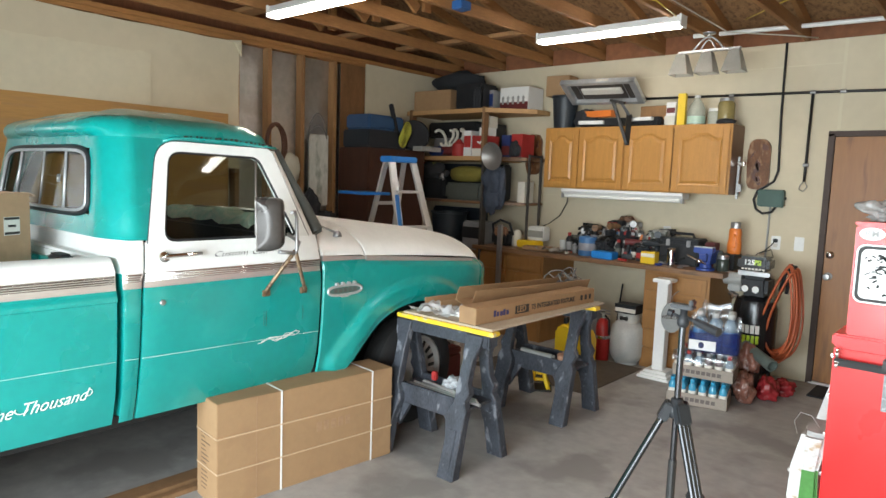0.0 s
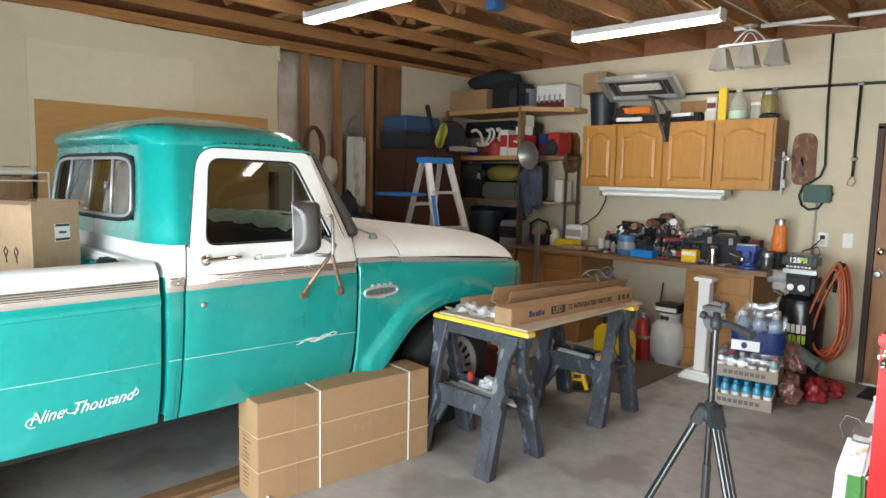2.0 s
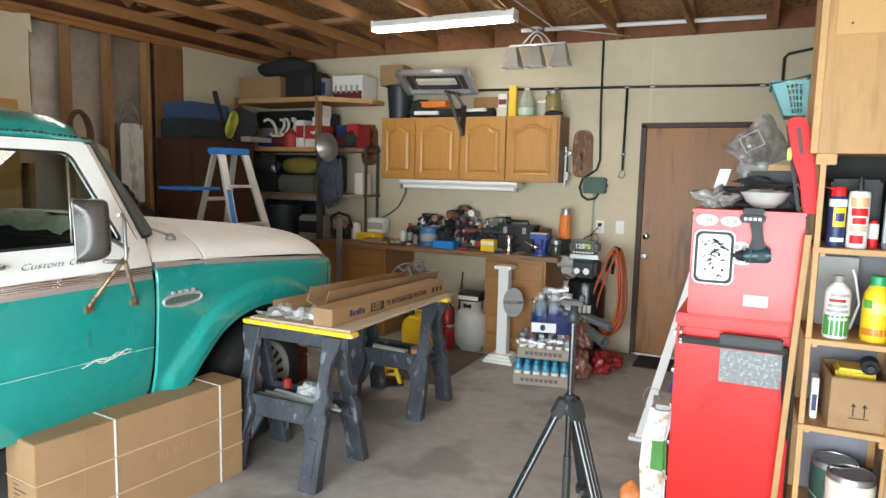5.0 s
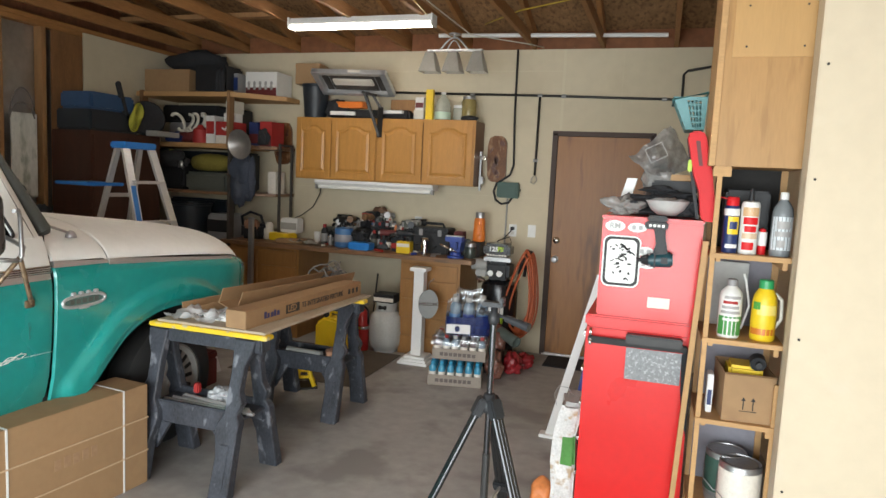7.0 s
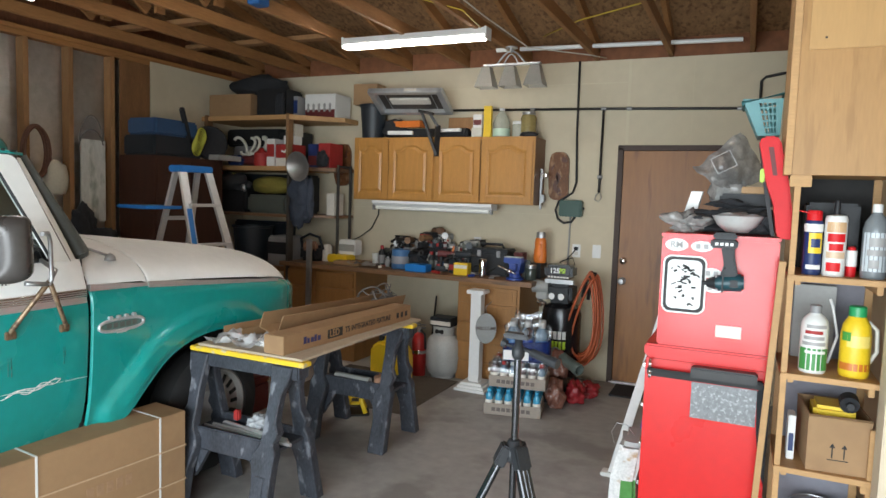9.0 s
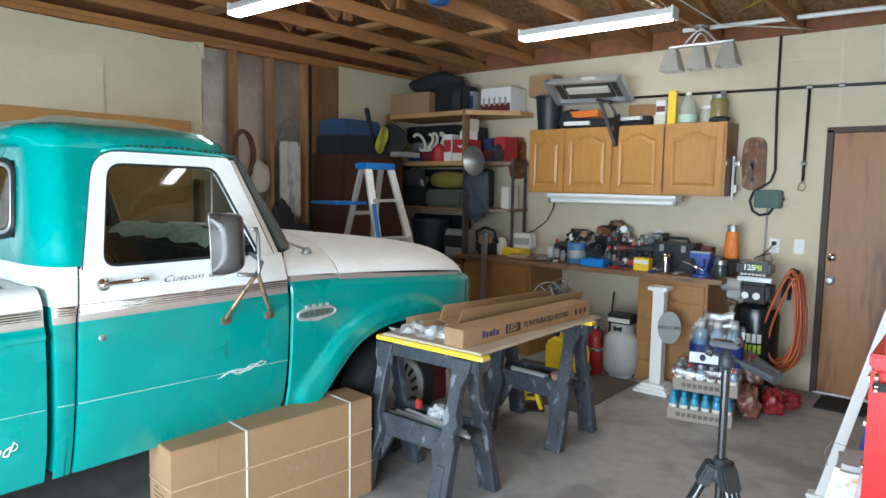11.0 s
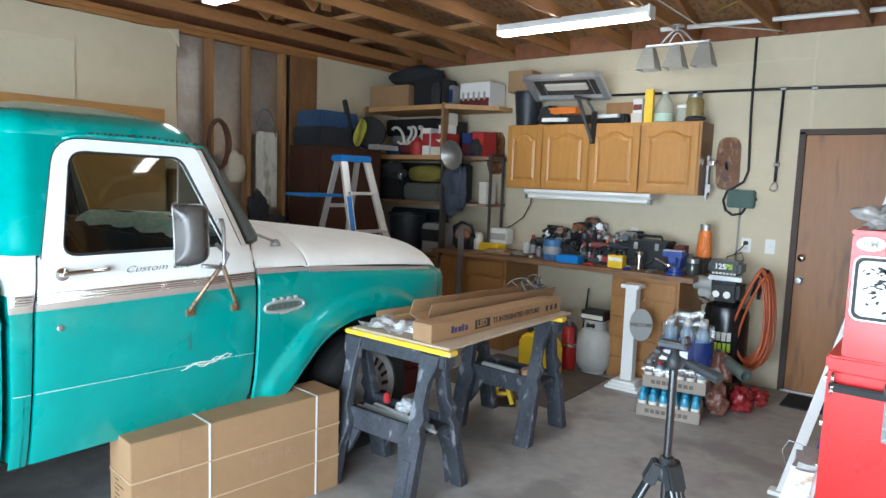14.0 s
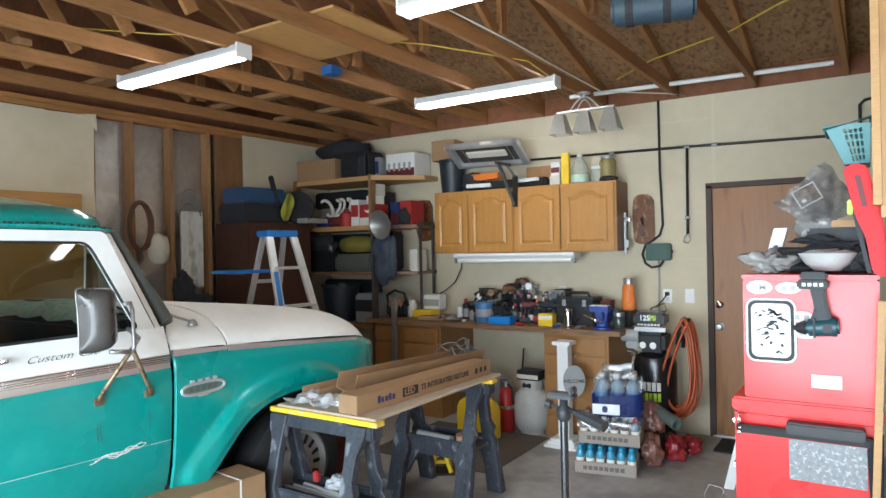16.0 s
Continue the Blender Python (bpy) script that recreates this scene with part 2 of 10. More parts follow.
BAGBLUE = shader("blue_grey_nylon", (0.028, 0.052, 0.072), 0.6, vary=0.15, bump=0.4, bump_scale=25)
YELLOWCABLE = shader("yellow_cable", (0.55, 0.38, 0.05), 0.5, vary=0.1)
WEATHERPLY = shader("weathered_plywood", (0.46, 0.38, 0.28), 0.75, vary=0.15, scale=5, stretch=(4, 0.7, 1))
INK = shader("black_ink", (0.015, 0.014, 0.013), 0.6, vary=0.1)
INKBLUE = shader("blue_ink", (0.035, 0.035, 0.11), 0.6, vary=0.1)
FOAMWRAP = shader("clear_packing_wrap", (0.72, 0.74, 0.76), 0.18, vary=0.1, alpha=0.55)
STRINGGREY = shader("grey_cord", (0.16, 0.15, 0.14), 0.8, vary=0.25)
RAG = shader("brown_rag", (0.34, 0.18, 0.11), 0.9, vary=0.35, scale=30)
STRAPCLEAR = shader("pale_strap", (0.52, 0.36, 0.22), 0.35, vary=0.1)
CARDFADE = shader("faded_print", (0.33, 0.20, 0.11), 0.8, vary=0.2)
TRIPODMETAL = shader("gunmetal", (0.055, 0.055, 0.058), 0.22, metal=0.85, vary=0.1)
GALVANISED = shader("mottled_galvanised", (0.19, 0.195, 0.20), 0.5, metal=0.3, vary=0.35, scale=60, second=(0.36, 0.37, 0.37), amount=0.25)
STICKERGREY = shader("sticker_grey", (0.35, 0.34, 0.33), 0.5, vary=0.1)
LABELPALE = shader("pale_label", (0.72, 0.68, 0.60), 0.5, vary=0.15, scale=60)
TOOLTEAL = shader("tool_teal", (0.012, 0.06, 0.075), 0.4, vary=0.12)
GREYFILM = shader("grey_plastic_film", (0.30, 0.29, 0.275), 0.22, vary=0.25, scale=10, alpha=0.80, bump=0.6, bump_scale=30)
HAZEPLASTIC = shader("hazy_plastic", (0.56, 0.56, 0.54), 0.3, vary=0.1, alpha=0.9)
LIME = shader("lime_plastic", (0.42, 0.62, 0.03), 0.4, vary=0.1)
PALEPLY = shader("pale_plywood", (0.47, 0.27, 0.098), 0.5, vary=0.08, scale=3, stretch=(5, 5, 0.6))
BAGPRINT = shader("printed_plastic", (0.66, 0.64, 0.62), 0.35, vary=0.25, scale=12, second=(0.45, 0.32, 0.20), amount=0.25)
LEAFGREEN = shader("leaf_green_print", (0.07, 0.24, 0.05), 0.4, vary=0.2)
ORANGERAG = shader("orange_plastic", (0.62, 0.20, 0.06), 0.5, vary=0.2)
BASKETTEAL = shader("teal_plastic", (0.07, 0.25, 0.26), 0.45, vary=0.08)
GREYPLASTIC = shader("grey_plastic", (0.26, 0.26, 0.26), 0.45, vary=0.12, scale=15)
PINEDARK = shader("darkened_pine", (0.22, 0.12, 0.055), 0.7, vary=0.18, scale=4, stretch=(5, 5, 0.6))
MAROON = shader("dark_maroon", (0.13, 0.02, 0.02), 0.55, vary=0.2)
BACKLILAC = shader("grey_lilac_board", (0.21, 0.205, 0.235), 0.7, vary=0.12, scale=4)
OLIVE = shader("olive_fabric", (0.20, 0.17, 0.03), 0.9, vary=0.2, bump=0.3)
PIPESAGE = shader("sage_grey_plastic", (0.10, 0.125, 0.11), 0.45, vary=0.15, scale=14)
DARKSAGE = shader("dark_sage_plastic", (0.09, 0.10, 0.085), 0.5, vary=0.15)
BINBLUE = shader("bin_blue_black", (0.016, 0.022, 0.029), 0.45, vary=0.12)
DENIM = shader("faded_denim", (0.045, 0.056, 0.08), 0.9, vary=0.25, bump=0.4, bump_scale=40)
BLUEBIN = shader("mid_blue_plastic", (0.028, 0.075, 0.165), 0.45, vary=0.1)
LIMECORD = shader("yellow_green_cord", (0.42, 0.42, 0.05), 0.6, vary=0.1)
LADDERBLUE = shader("ladder_blue", (0.015, 0.17, 0.50), 0.4, vary=0.08)
ORANGE = shader("orange_plastic_bright", (0.72, 0.19, 0.03), 0.4, vary=0.08)
MILKY = shader("milky_plastic", (0.60, 0.62, 0.52), 0.25, vary=0.15, alpha=0.5)
AMBER = shader("amber_jar", (0.32, 0.25, 0.09), 0.22, vary=0.2, alpha=0.75)
GALVLIGHT = shader("galvanised_sheet", (0.55, 0.57, 0.58), 0.35, metal=0.6, vary=0.15, scale=18)
PAPER = shader("printed_paper", (0.30, 0.28, 0.25), 0.7, vary=0.25, scale=18, second=(0.17, 0.14, 0.12), amount=0.3)
BLUECAN = shader("blue_can_paint", (0.06, 0.17, 0.36), 0.4, vary=0.12)
BRIGHTBLUE = shader("bright_blue_plastic", (0.02, 0.22, 0.62), 0.35, vary=0.08)
VISEBLUE = shader("vise_blue", (0.025, 0.06, 0.28), 0.4, vary=0.15)
DARKGLASS = shader("dark_glass", (0.05, 0.06, 0.05), 0.15, vary=0.1)
LEATHER = shader("brown_leather", (0.16, 0.085, 0.05), 0.7, vary=0.2)
TANKGREY = shader("tank_grey", (0.46, 0.47, 0.45), 0.4, vary=0.12, scale=8, wear=0.1)
REDDARK = shader("extinguisher_red", (0.36, 0.02, 0.018), 0.3, vary=0.08)
MATBROWN = shader("brown_mat", (0.10, 0.08, 0.06), 0.9, vary=0.2, bump=0.4)
SIGNGREY = shader("sign_grey", (0.30, 0.31, 0.30), 0.6, vary=0.08)
TRAYCARD = shader("tray_cardboard", (0.30, 0.255, 0.21), 0.7, vary=0.1)
TRAYPRINT = shader("tray_print", (0.13, 0.105, 0.095), 0.7, vary=0.1)
DRINKBLUE = shader("blue_drink", (0.06, 0.30, 0.46), 0.15, vary=0.1)
DRINKCLEAR = shader("clear_bottle", (0.27, 0.36, 0.44), 0.10, vary=0.15, alpha=0.6)
DRINKDARK = shader("smoky_bottle", (0.16, 0.11, 0.11), 0.12, vary=0.3, scale=20, alpha=0.85)
CYANCAP = shader("cyan_cap", (0.03, 0.30, 0.50), 0.35, vary=0.08)
NAVYFILM = shader("navy_film", (0.012, 0.025, 0.12), 0.15, vary=0.15, alpha=0.85)
BREADBAG = shader("brown_bag_film", (0.20, 0.085, 0.06), 0.22, bump=1.0, bump_scale=22, vary=0.4, scale=14, second=(0.36, 0.26, 0.23), amount=0.15)
REDBAG = shader("red_bag_film", (0.26, 0.02, 0.024), 0.25, bump=1.0, bump_scale=22, vary=0.2, scale=14)
BLACKGLOSS = shader("gloss_black", (0.012, 0.012, 0.013), 0.25, vary=0.1, coat=0.1)
HOSEORANGE = shader("orange_hose", (0.44, 0.095, 0.03), 0.45, vary=0.12)
WINDOW = glass("clear_glass", (0.66, 0.72, 0.67))
PLASTICFILM = glass("clear_plastic_film", (0.86, 0.89, 0.92), 0.16, 0.075)
CLEARSHEET = glass("clear_acrylic", (0.94, 0.95, 0.95), 0.02, 0.04)
DIRTYWHITE = shader("dirty_white_paint", (0.60, 0.60, 0.55), 0.6, vary=0.2, scale=5, second=(0.33, 0.35, 0.30), amount=0.28, stretch=(1, 1, 0.4))
SEALGREEN = shader("green_grey_rubber", (0.055, 0.062, 0.056), 0.45, vary=0.2, scale=12)
MIRRORGLASS = shader("dull_dark_mirror_glass", (0.035, 0.030, 0.027), 0.42, vary=0.3, scale=12, spec=0.25)
HAZEDRIM = shader("hazed_mirror_rim", (0.30, 0.285, 0.27), 0.35, metal=0.6, vary=0.15, scale=14)
TUBE = glow("lit_tube_diffuser", (1.0, 0.95, 0.86), 26.0)


# ---- mesh helpers ----
BASE = {}
ORIGIN = Vector()      # where the group of things being laid out stands


def thing(name, base, label, category, group="", kind=""):
    ob = new(name)
    ob.location = Vector(base) + ORIGIN
    ob.empty_display_size = 0.1
    BASE[ob.name] = Vector(base)
    return tagged(ob, label, category, group, kind)


def part(name, bm, material, parent, label="", smooth=False, kind=""):
    """Links a bmesh, given in the coordinates in which the thing was laid out, as one mesh under a thing or part."""
    base = BASE[parent.name] if parent else Vector()
    bmesh.ops.translate(bm, verts=bm.verts, vec=-base)
    me = bpy.data.meshes.new(name)
    if smooth:
        for f in bm.faces:
            f.smooth = True
        for e in bm.edges:
            if len(e.link_faces) == 2 and e.calc_face_angle(0) > 0.7:
                e.smooth = False
    bm.to_mesh(me)
    bm.free()
    for m in (material if isinstance(material, (list, tuple)) else [material]):
        me.materials.append(m)
    ob = new(name, me)
    if parent:
        ob.parent = parent
        BASE[ob.name] = base
    else:
        ob.location = ORIGIN
    if label:
        ob["label"] = label
    if kind:
        ob["kind"] = kind
    return ob


def single(name, bm, material, label, category, group="", smooth=False, kind="", base=None):
    """A thing that is one mesh of its own, with its origin at its base."""
    if base is None:
        xs = [v.co for v in bm.verts]
        base = Vector((sum(v.x for v in xs) / len(xs), sum(v.y for v in xs) / len(xs), min(v.z for v in xs)))
    base = Vector(base)
    bmesh.ops.translate(bm, verts=bm.verts, vec=-base)
    ob = part(name, bm, material, None, "", smooth)
    ob.location = base + ORIGIN
    BASE[ob.name] = base
    return tagged(ob, label, category, group, kind)


def box(bm, x0, x1, y0, y1, z0, z1, bevel=0.0, m=None, mi=0):
    r = bmesh.ops.create_cube(bm, size=1.0)
    vs = r["verts"]
    for v in vs:
        v.co = Vector((x0 + (v.co.x + 0.5) * (x1 - x0), y0 + (v.co.y + 0.5) * (y1 - y0), z0 + (v.co.z + 0.5) * (z1 - z0)))
    faces = {f for v in vs for f in v.link_faces}
    if bevel:
        es = list({e for v in vs for e in v.link_edges})
        res = bmesh.ops.bevel(bm, geom=es, offset=bevel, segments=2, affect="EDGES", clamp_overlap=True)
        faces = set(res["faces"]) | {f for f in faces if f.is_valid}
        vs = list({v for f in faces for v in f.verts})
    for f in faces:
        f.material_index = mi
    if m is not None:
        bmesh.ops.transform(bm, matrix=m, verts=vs)
    return vs


def cyl(bm, p0, p1, r0, r1=None, seg=16, mi=0, caps=True):
    p0, p1 = Vector(p0), Vector(p1)
    d = p1 - p0
    r = bmesh.ops.create_cone(bm, cap_ends=caps, segments=seg, radius1=r0, radius2=r0 if r1 is None else r1, depth=d.length)
    q = d.to_track_quat("Z", "Y").to_matrix().to_4x4()
    bmesh.ops.transform(bm, matrix=Matrix.Translation((p0 + p1) / 2) @ q, verts=r["verts"])
    for f in {f for v in r["verts"] for f in v.link_faces}:
        f.material_index = mi
    return r["verts"]


def tube(bm, pts, r, seg=8, mi=0, closed=False):
    """A round tube along a run of points."""
    pts = [Vector(p) for p in pts]
    rings = []
    n = len(pts)
    side = None
    for i, p in enumerate(pts):
        a = pts[(i - 1) % n] if (closed or i > 0) else p
        b = pts[(i + 1) % n] if (closed or i < n - 1) else p
        d = (b - a).normalized()
        if side is None or abs(side.dot(d)) > 0.95:
            side = d.cross(Vector((0, 0, 1)) if abs(d.z) < 0.9 else Vector((1, 0, 0))).normalized()
        side = (side - d * side.dot(d)).normalized()
        up = d.cross(side)
        rings.append([bm.verts.new(p + (side * math.cos(t) + up * math.sin(t)) * r) for t in [2 * math.pi * k / seg for k in range(seg)]])
    m = n if closed else n - 1
    for i in range(m):
        ra, rb = rings[i], rings[(i + 1) % n]
        for k in range(seg):
            f = bm.faces.new((ra[k], ra[(k + 1) % seg], rb[(k + 1) % seg], rb[k]))
            f.material_index = mi
            f.smooth = True
    if not closed:
        bm.faces.new(rings[0][::-1]).material_index = mi
        bm.faces.new(rings[-1]).material_index = mi


def lathe(bm, profile, centre=(0, 0, 0), seg=20, mi=0, m=None):
    """Turns (radius, height) pairs round an upright axis."""
    rings = []
    for r, z in profile:
        rings.append([bm.verts.new((centre[0] + r * math.cos(2 * math.pi * k / seg), centre[1] + r * math.sin(2 * math.pi * k / seg), centre[2] + z)) for k in range(seg)])
    fs = []
    for a, b in zip(rings, rings[1:]):
        for k in range(seg):
            fs.append(bm.faces.new((a[k], a[(k + 1) % seg], b[(k + 1) % seg], b[k])))
    fs.append(bm.faces.new(rings[0][::-1]))
    fs.append(bm.faces.new(rings[-1]))
    for f in fs:
        f.material_index = mi
        f.smooth = len(f.verts) == 4
    vs = [v for r in rings for v in r]
    if m is not None:
        bmesh.ops.transform(bm, matrix=m, verts=vs)
    return vs


def prism(bm, pts, axis, a, b, mi=0, m=None):
    """Extrudes a flat outline along an axis ('x', 'y' or 'z') from a to b."""
    def at(p, t):
        return {"x": (t, p[0], p[1]), "y": (p[0], t, p[1]), "z": (p[0], p[1], t)}[axis]
    lo = [bm.verts.new(at(p, a)) for p in pts]
    hi = [bm.verts.new(at(p, b)) for p in pts]
    n = len(pts)
    fs = [bm.faces.new(lo[::-1]), bm.faces.new(hi)]
    for k in range(n):
        fs.append(bm.faces.new((lo[k], lo[(k + 1) % n], hi[(k + 1) % n], hi[k])))
    for f in fs:
        f.material_index = mi
    bmesh.ops.recalc_face_normals(bm, faces=fs)
    if m is not None:
        bmesh.ops.transform(bm, matrix=m, verts=lo + hi)
    return lo + hi


def sheet(bm, grid, thick=0.0, mi=None):
    """A skin over a grid of points; thick gives it a back, along the inward normal. mi: face material by the centre."""
    vs = [[bm.verts.new(p) for p in row] for row in grid]
    fs = []
    for i in range(len(vs) - 1):
        for j in range(len(vs[0]) - 1):
            f = bm.faces.new((vs[i][j], vs[i][j + 1], vs[i + 1][j + 1], vs[i + 1][j]))
            f.smooth = True
            if mi:
                f.material_index = mi(f.calc_center_median())
            fs.append(f)
    if thick:
        bmesh.ops.solidify(bm, geom=fs, thickness=thick)
    return vs


def lettering(text, size, matrix, material, parent, depth=0.001, shear=0.0, name="lettering", align="LEFT", xscale=1.0, bold=0.0):
    cu = bpy.data.curves.new(name, "FONT")
    cu.body, cu.size, cu.extrude, cu.shear, cu.align_x, cu.align_y = text, size, depth, shear, align, "CENTER"
    cu.resolution_u, cu.offset = 3, bold
    ob = bpy.data.objects.new(name, cu)
    scene.collection.objects.link(ob)
    me = bpy.data.meshes.new_from_object(ob)
    bpy.data.objects.remove(ob)
    bpy.data.curves.remove(cu)
    base = BASE[parent.name] if parent else Vector()
    me.transform(Matrix.Translation(-base) @ matrix @ Matrix.Diagonal((xscale, 1, 1, 1)))
    me.materials.append(material)
    ob = new(name, me)
    if parent:
        ob.parent = parent
        BASE[ob.name] = base
    return ob


def facing(x, y, z, toward):
    """The pose of lettering whose face looks along +x, -y or up, at a place."""
    return Matrix.Translation((x, y, z)) @ {"+x": Euler((radians(90), 0, radians(90))), "-y": Euler((radians(90), 0, 0)), "up": Euler((0, 0, 0))}[toward].to_matrix().to_4x4()


def structure(name, bm, material, label, smooth=False):
    return tagged(part(name, bm, material, None, "", smooth), label, name.split("_")[0], "", "structure")


# ---- the garage ----
bm = bmesh.new()
box(bm, -7.0, 3.6, -14.0, BACK + 0.15, -0.15, 0.0)
structure("floor", bm, CONCRETE, "grey worn concrete garage floor with darker stains")

DX0, DX1, DH = -1.262, -0.40, 2.055
bm = bmesh.new()
for x0, x1, z0, z1 in ((LEFT - 0.15, DX0, 0, TOP), (DX1, 2.4, 0, TOP), (DX0, DX1, DH, TOP)):
    box(bm, x0, x1, BACK, BACK + 0.14, z0, z1)
structure("wall_back", bm, DRYWALL, "beige painted drywall back wall with taped seams")
bm = bmesh.new()
box(bm, LEFT - 0.25, LEFT - 0.10, FRONT, BACK, 0, TOP - 0.03)
structure("wall_left", bm, FOIL, "open stud wall backed with silver foil insulation")
bm = bmesh.new()
box(bm, 0.42, 0.54, 3.08, BACK, 0, TOP)
structure("wall_right", bm, DRYWALL, "beige drywall side wall behind the shelves")
bm = bmesh.new()
box(bm, 0.194, 2.4, 2.96, 3.08, 0, 3.0, bevel=0.004)
structure("wall_partition", bm, CREAM, "cream painted drywall partition end with screw marks")
bm = bmesh.new()
box(bm, 2.4, 2.52, FRONT, BACK, 0, 3.0)
structure("wall_side", bm, CREAM, "cream painted drywall side wall")
bm = bmesh.new()
for x0, x1, z0, z1 in ((LEFT - 0.25, -4.9, 0, 3.0), (1.1, 2.52, 0, 3.0), (-4.9, 1.1, 2.25, 3.2)):
    box(bm, x0, x1, FRONT - 0.15, FRONT, z0, z1)
structure("wall_front", bm, CREAM, "front wall around the open garage doorway")
bm = bmesh.new()
box(bm, -40, 40, -60, -14, -0.17, -0.02)
structure("ground", bm, CONCRETE, "pale concrete driveway outside the garage")

# roof skin: two slopes over the trusses
RIDGE_Y, RIDGE_Z = 2.3, 4.05
bm = bmesh.new()
def slope(y0, y1, mi):
    def zz(y):
        return TOP + 0.14 + (RIDGE_Z - TOP - 0.14) * (1 - abs(y - RIDGE_Y) / (BACK + 0.1 - RIDGE_Y))
    prism(bm, [(y0, zz(y0)), (y1, zz(y1)), (y1, zz(y1) + 0.02), (y0, zz(y0) + 0.02)], "x", LEFT - 0.3, 2.6, mi)
slope(4.9, BACK + 0.2, 1)
slope(RIDGE_Y, 4.9, 0)
slope(FRONT - 0.2, RIDGE_Y, 0)
structure("ceiling", bm, [SHEATHING, OSB], "brown plywood roof sheathing with strand board along the eave")
bm = bmesh.new()
for x0, x1 in ((LEFT - 0.32, LEFT - 0.25), (2.52, 2.6)):
    prism(bm, [(FRONT - 0.2, TOP - 0.1), (BACK + 0.2, TOP - 0.1), (BACK + 0.2, TOP + 0.2), (RIDGE_Y, RIDGE_Z + 0.1), (FRONT - 0.2, TOP + 0.3)], "x", x0, x1)
structure("gable_wall", bm, SHEATHING, "plywood gable ends closing the roof")


def beam(bm, p0, p1, w=0.038, h=0.09):
    """A sawn timber between two points, w thick across and h deep."""
    p0, p1 = Vector(p0), Vector(p1)
    d = p1 - p0
    q = d.to_track_quat("Y", "Z").to_matrix().to_4x4()
    box(bm, -w / 2, w / 2, -d.length / 2, d.length / 2, -h / 2, h / 2, bevel=0.003, m=Matrix.Translation((p0 + p1) / 2) @ q)


def roof_z(y):
    return TOP + 0.14 + (RIDGE_Z - TOP - 0.14) * (1 - abs(y - RIDGE_Y) / (BACK + 0.1 - RIDGE_Y))


for k in range(-4, 9):
    x = -0.28 - 0.61 * k
    truss = tagged(thing("roof_truss", (x, RIDGE_Y, TOP + 0.01), "brown sawn timber roof truss with nailed webs", "truss", "roof trusses"), kind="structure")
    bm = bmesh.new()
    beam(bm, (x, FRONT - 0.1, TOP + 0.055), (x, BACK + 0.05, TOP + 0.055))
    part("bottom_chord", bm, LUMBER, truss)
    for y in (FRONT - 0.2, BACK + 0.1):
        bm = bmesh.new()
        beam(bm, (x, y, roof_z(y) - 0.05), (x, RIDGE_Y, RIDGE_Z - 0.05))
        part("top_chord", bm, LUMBER, truss)
    for w, (ya, yb) in enumerate(((4.46, 4.46), (4.35, 3.16), (3.04, 2.36), (1.5, 2.24), (0.2, 0.9))):
        bm = bmesh.new()
        beam(bm, (x + 0.001, ya, TOP + 0.15), (x + 0.001, yb, roof_z(yb) - 0.06), 0.034 - 0.0012 * w, 0.085)
        part("web", bm, LUMBER, truss)
bm = bmesh.new()
beam(bm, (LEFT - 0.045, FRONT, TOP - 0.055), (LEFT - 0.045, BACK, TOP - 0.055), 0.09, 0.04)
beam(bm, (LEFT - 0.045, FRONT, TOP - 0.014), (LEFT - 0.045, BACK, TOP - 0.014), 0.09, 0.038)
structure("trim_top_plate", bm, PLATEWOOD, "doubled timber top plate along the stud wall")
for y in (0.1, 0.5, 0.9, 1.17, 1.62, 2.02, 2.43, 2.83, 3.24, 3.62, 3.96, 4.34, 4.74, 5.05):
    bm = bmesh.new()
    box(bm, LEFT - 0.095, LEFT - 0.002, y - 0.022, y + 0.022, 0, TOP - 0.076, bevel=0.003)
    tagged(part("wall_stud", bm, STUD, None), "upright timber stud in the open wall", "stud", "wall studs", "structure")


# ---- the pickup truck ----
S, FARSIDE = -2.81, -4.77
MID = (S + FARSIDE) / 2
HALF = (S - FARSIDE) / 2
truck = thing("pickup_truck", (MID, 1.6, 0.0), "teal and cream white vintage pickup truck parked on the concrete", "truck")


def lerp(a, b, t):
    return a + (b - a) * t


def run(table, v):
    """Reads a piecewise straight curve."""
    for (a, fa), (b, fb) in zip(table, table[1:]):
        if v <= b:
            return lerp(fa, fb, max(0.0, (v - a) / (b - a)))
    return table[-1][1]


def glide(table, v):
    """Reads a smooth curve through the same kind of table."""
    if v <= table[0][0]:
        return table[0][1]
    for k in range(len(table) - 1):
        (a, fa), (b, fb) = table[k], table[k + 1]
        if v <= b:
            (p, fp), (q, fq) = table[max(k - 1, 0)], table[min(k + 2, len(table) - 1)]
            h, t = b - a, (v - a) / (b - a)
            ma, mb = (fb - fp) / (b - p) * h, (fq - fa) / (q - a) * h
            return (2 * t ** 3 - 3 * t * t + 1) * fa + (t ** 3 - 2 * t * t + t) * ma + (3 * t * t - 2 * t ** 3) * fb + (t ** 3 - t * t) * mb
    return table[-1][1]


def bend(a, p, b, r, n=6):
    """Points round a corner p between a and b."""
    a, p, b = Vector(a), Vector(p), Vector(b)
    q0, q1 = p + (a - p).normalized() * r, p + (b - p).normalized() * r
    return [tuple(q0 * (1 - t) ** 2 + p * 2 * t * (1 - t) + q1 * t * t) for t in [k / n for k in range(n + 1)]]


def ease(a, b, v):
    t = min(1.0, max(0.0, (v - a) / (b - a)))
    return t * t * (3 - 2 * t)


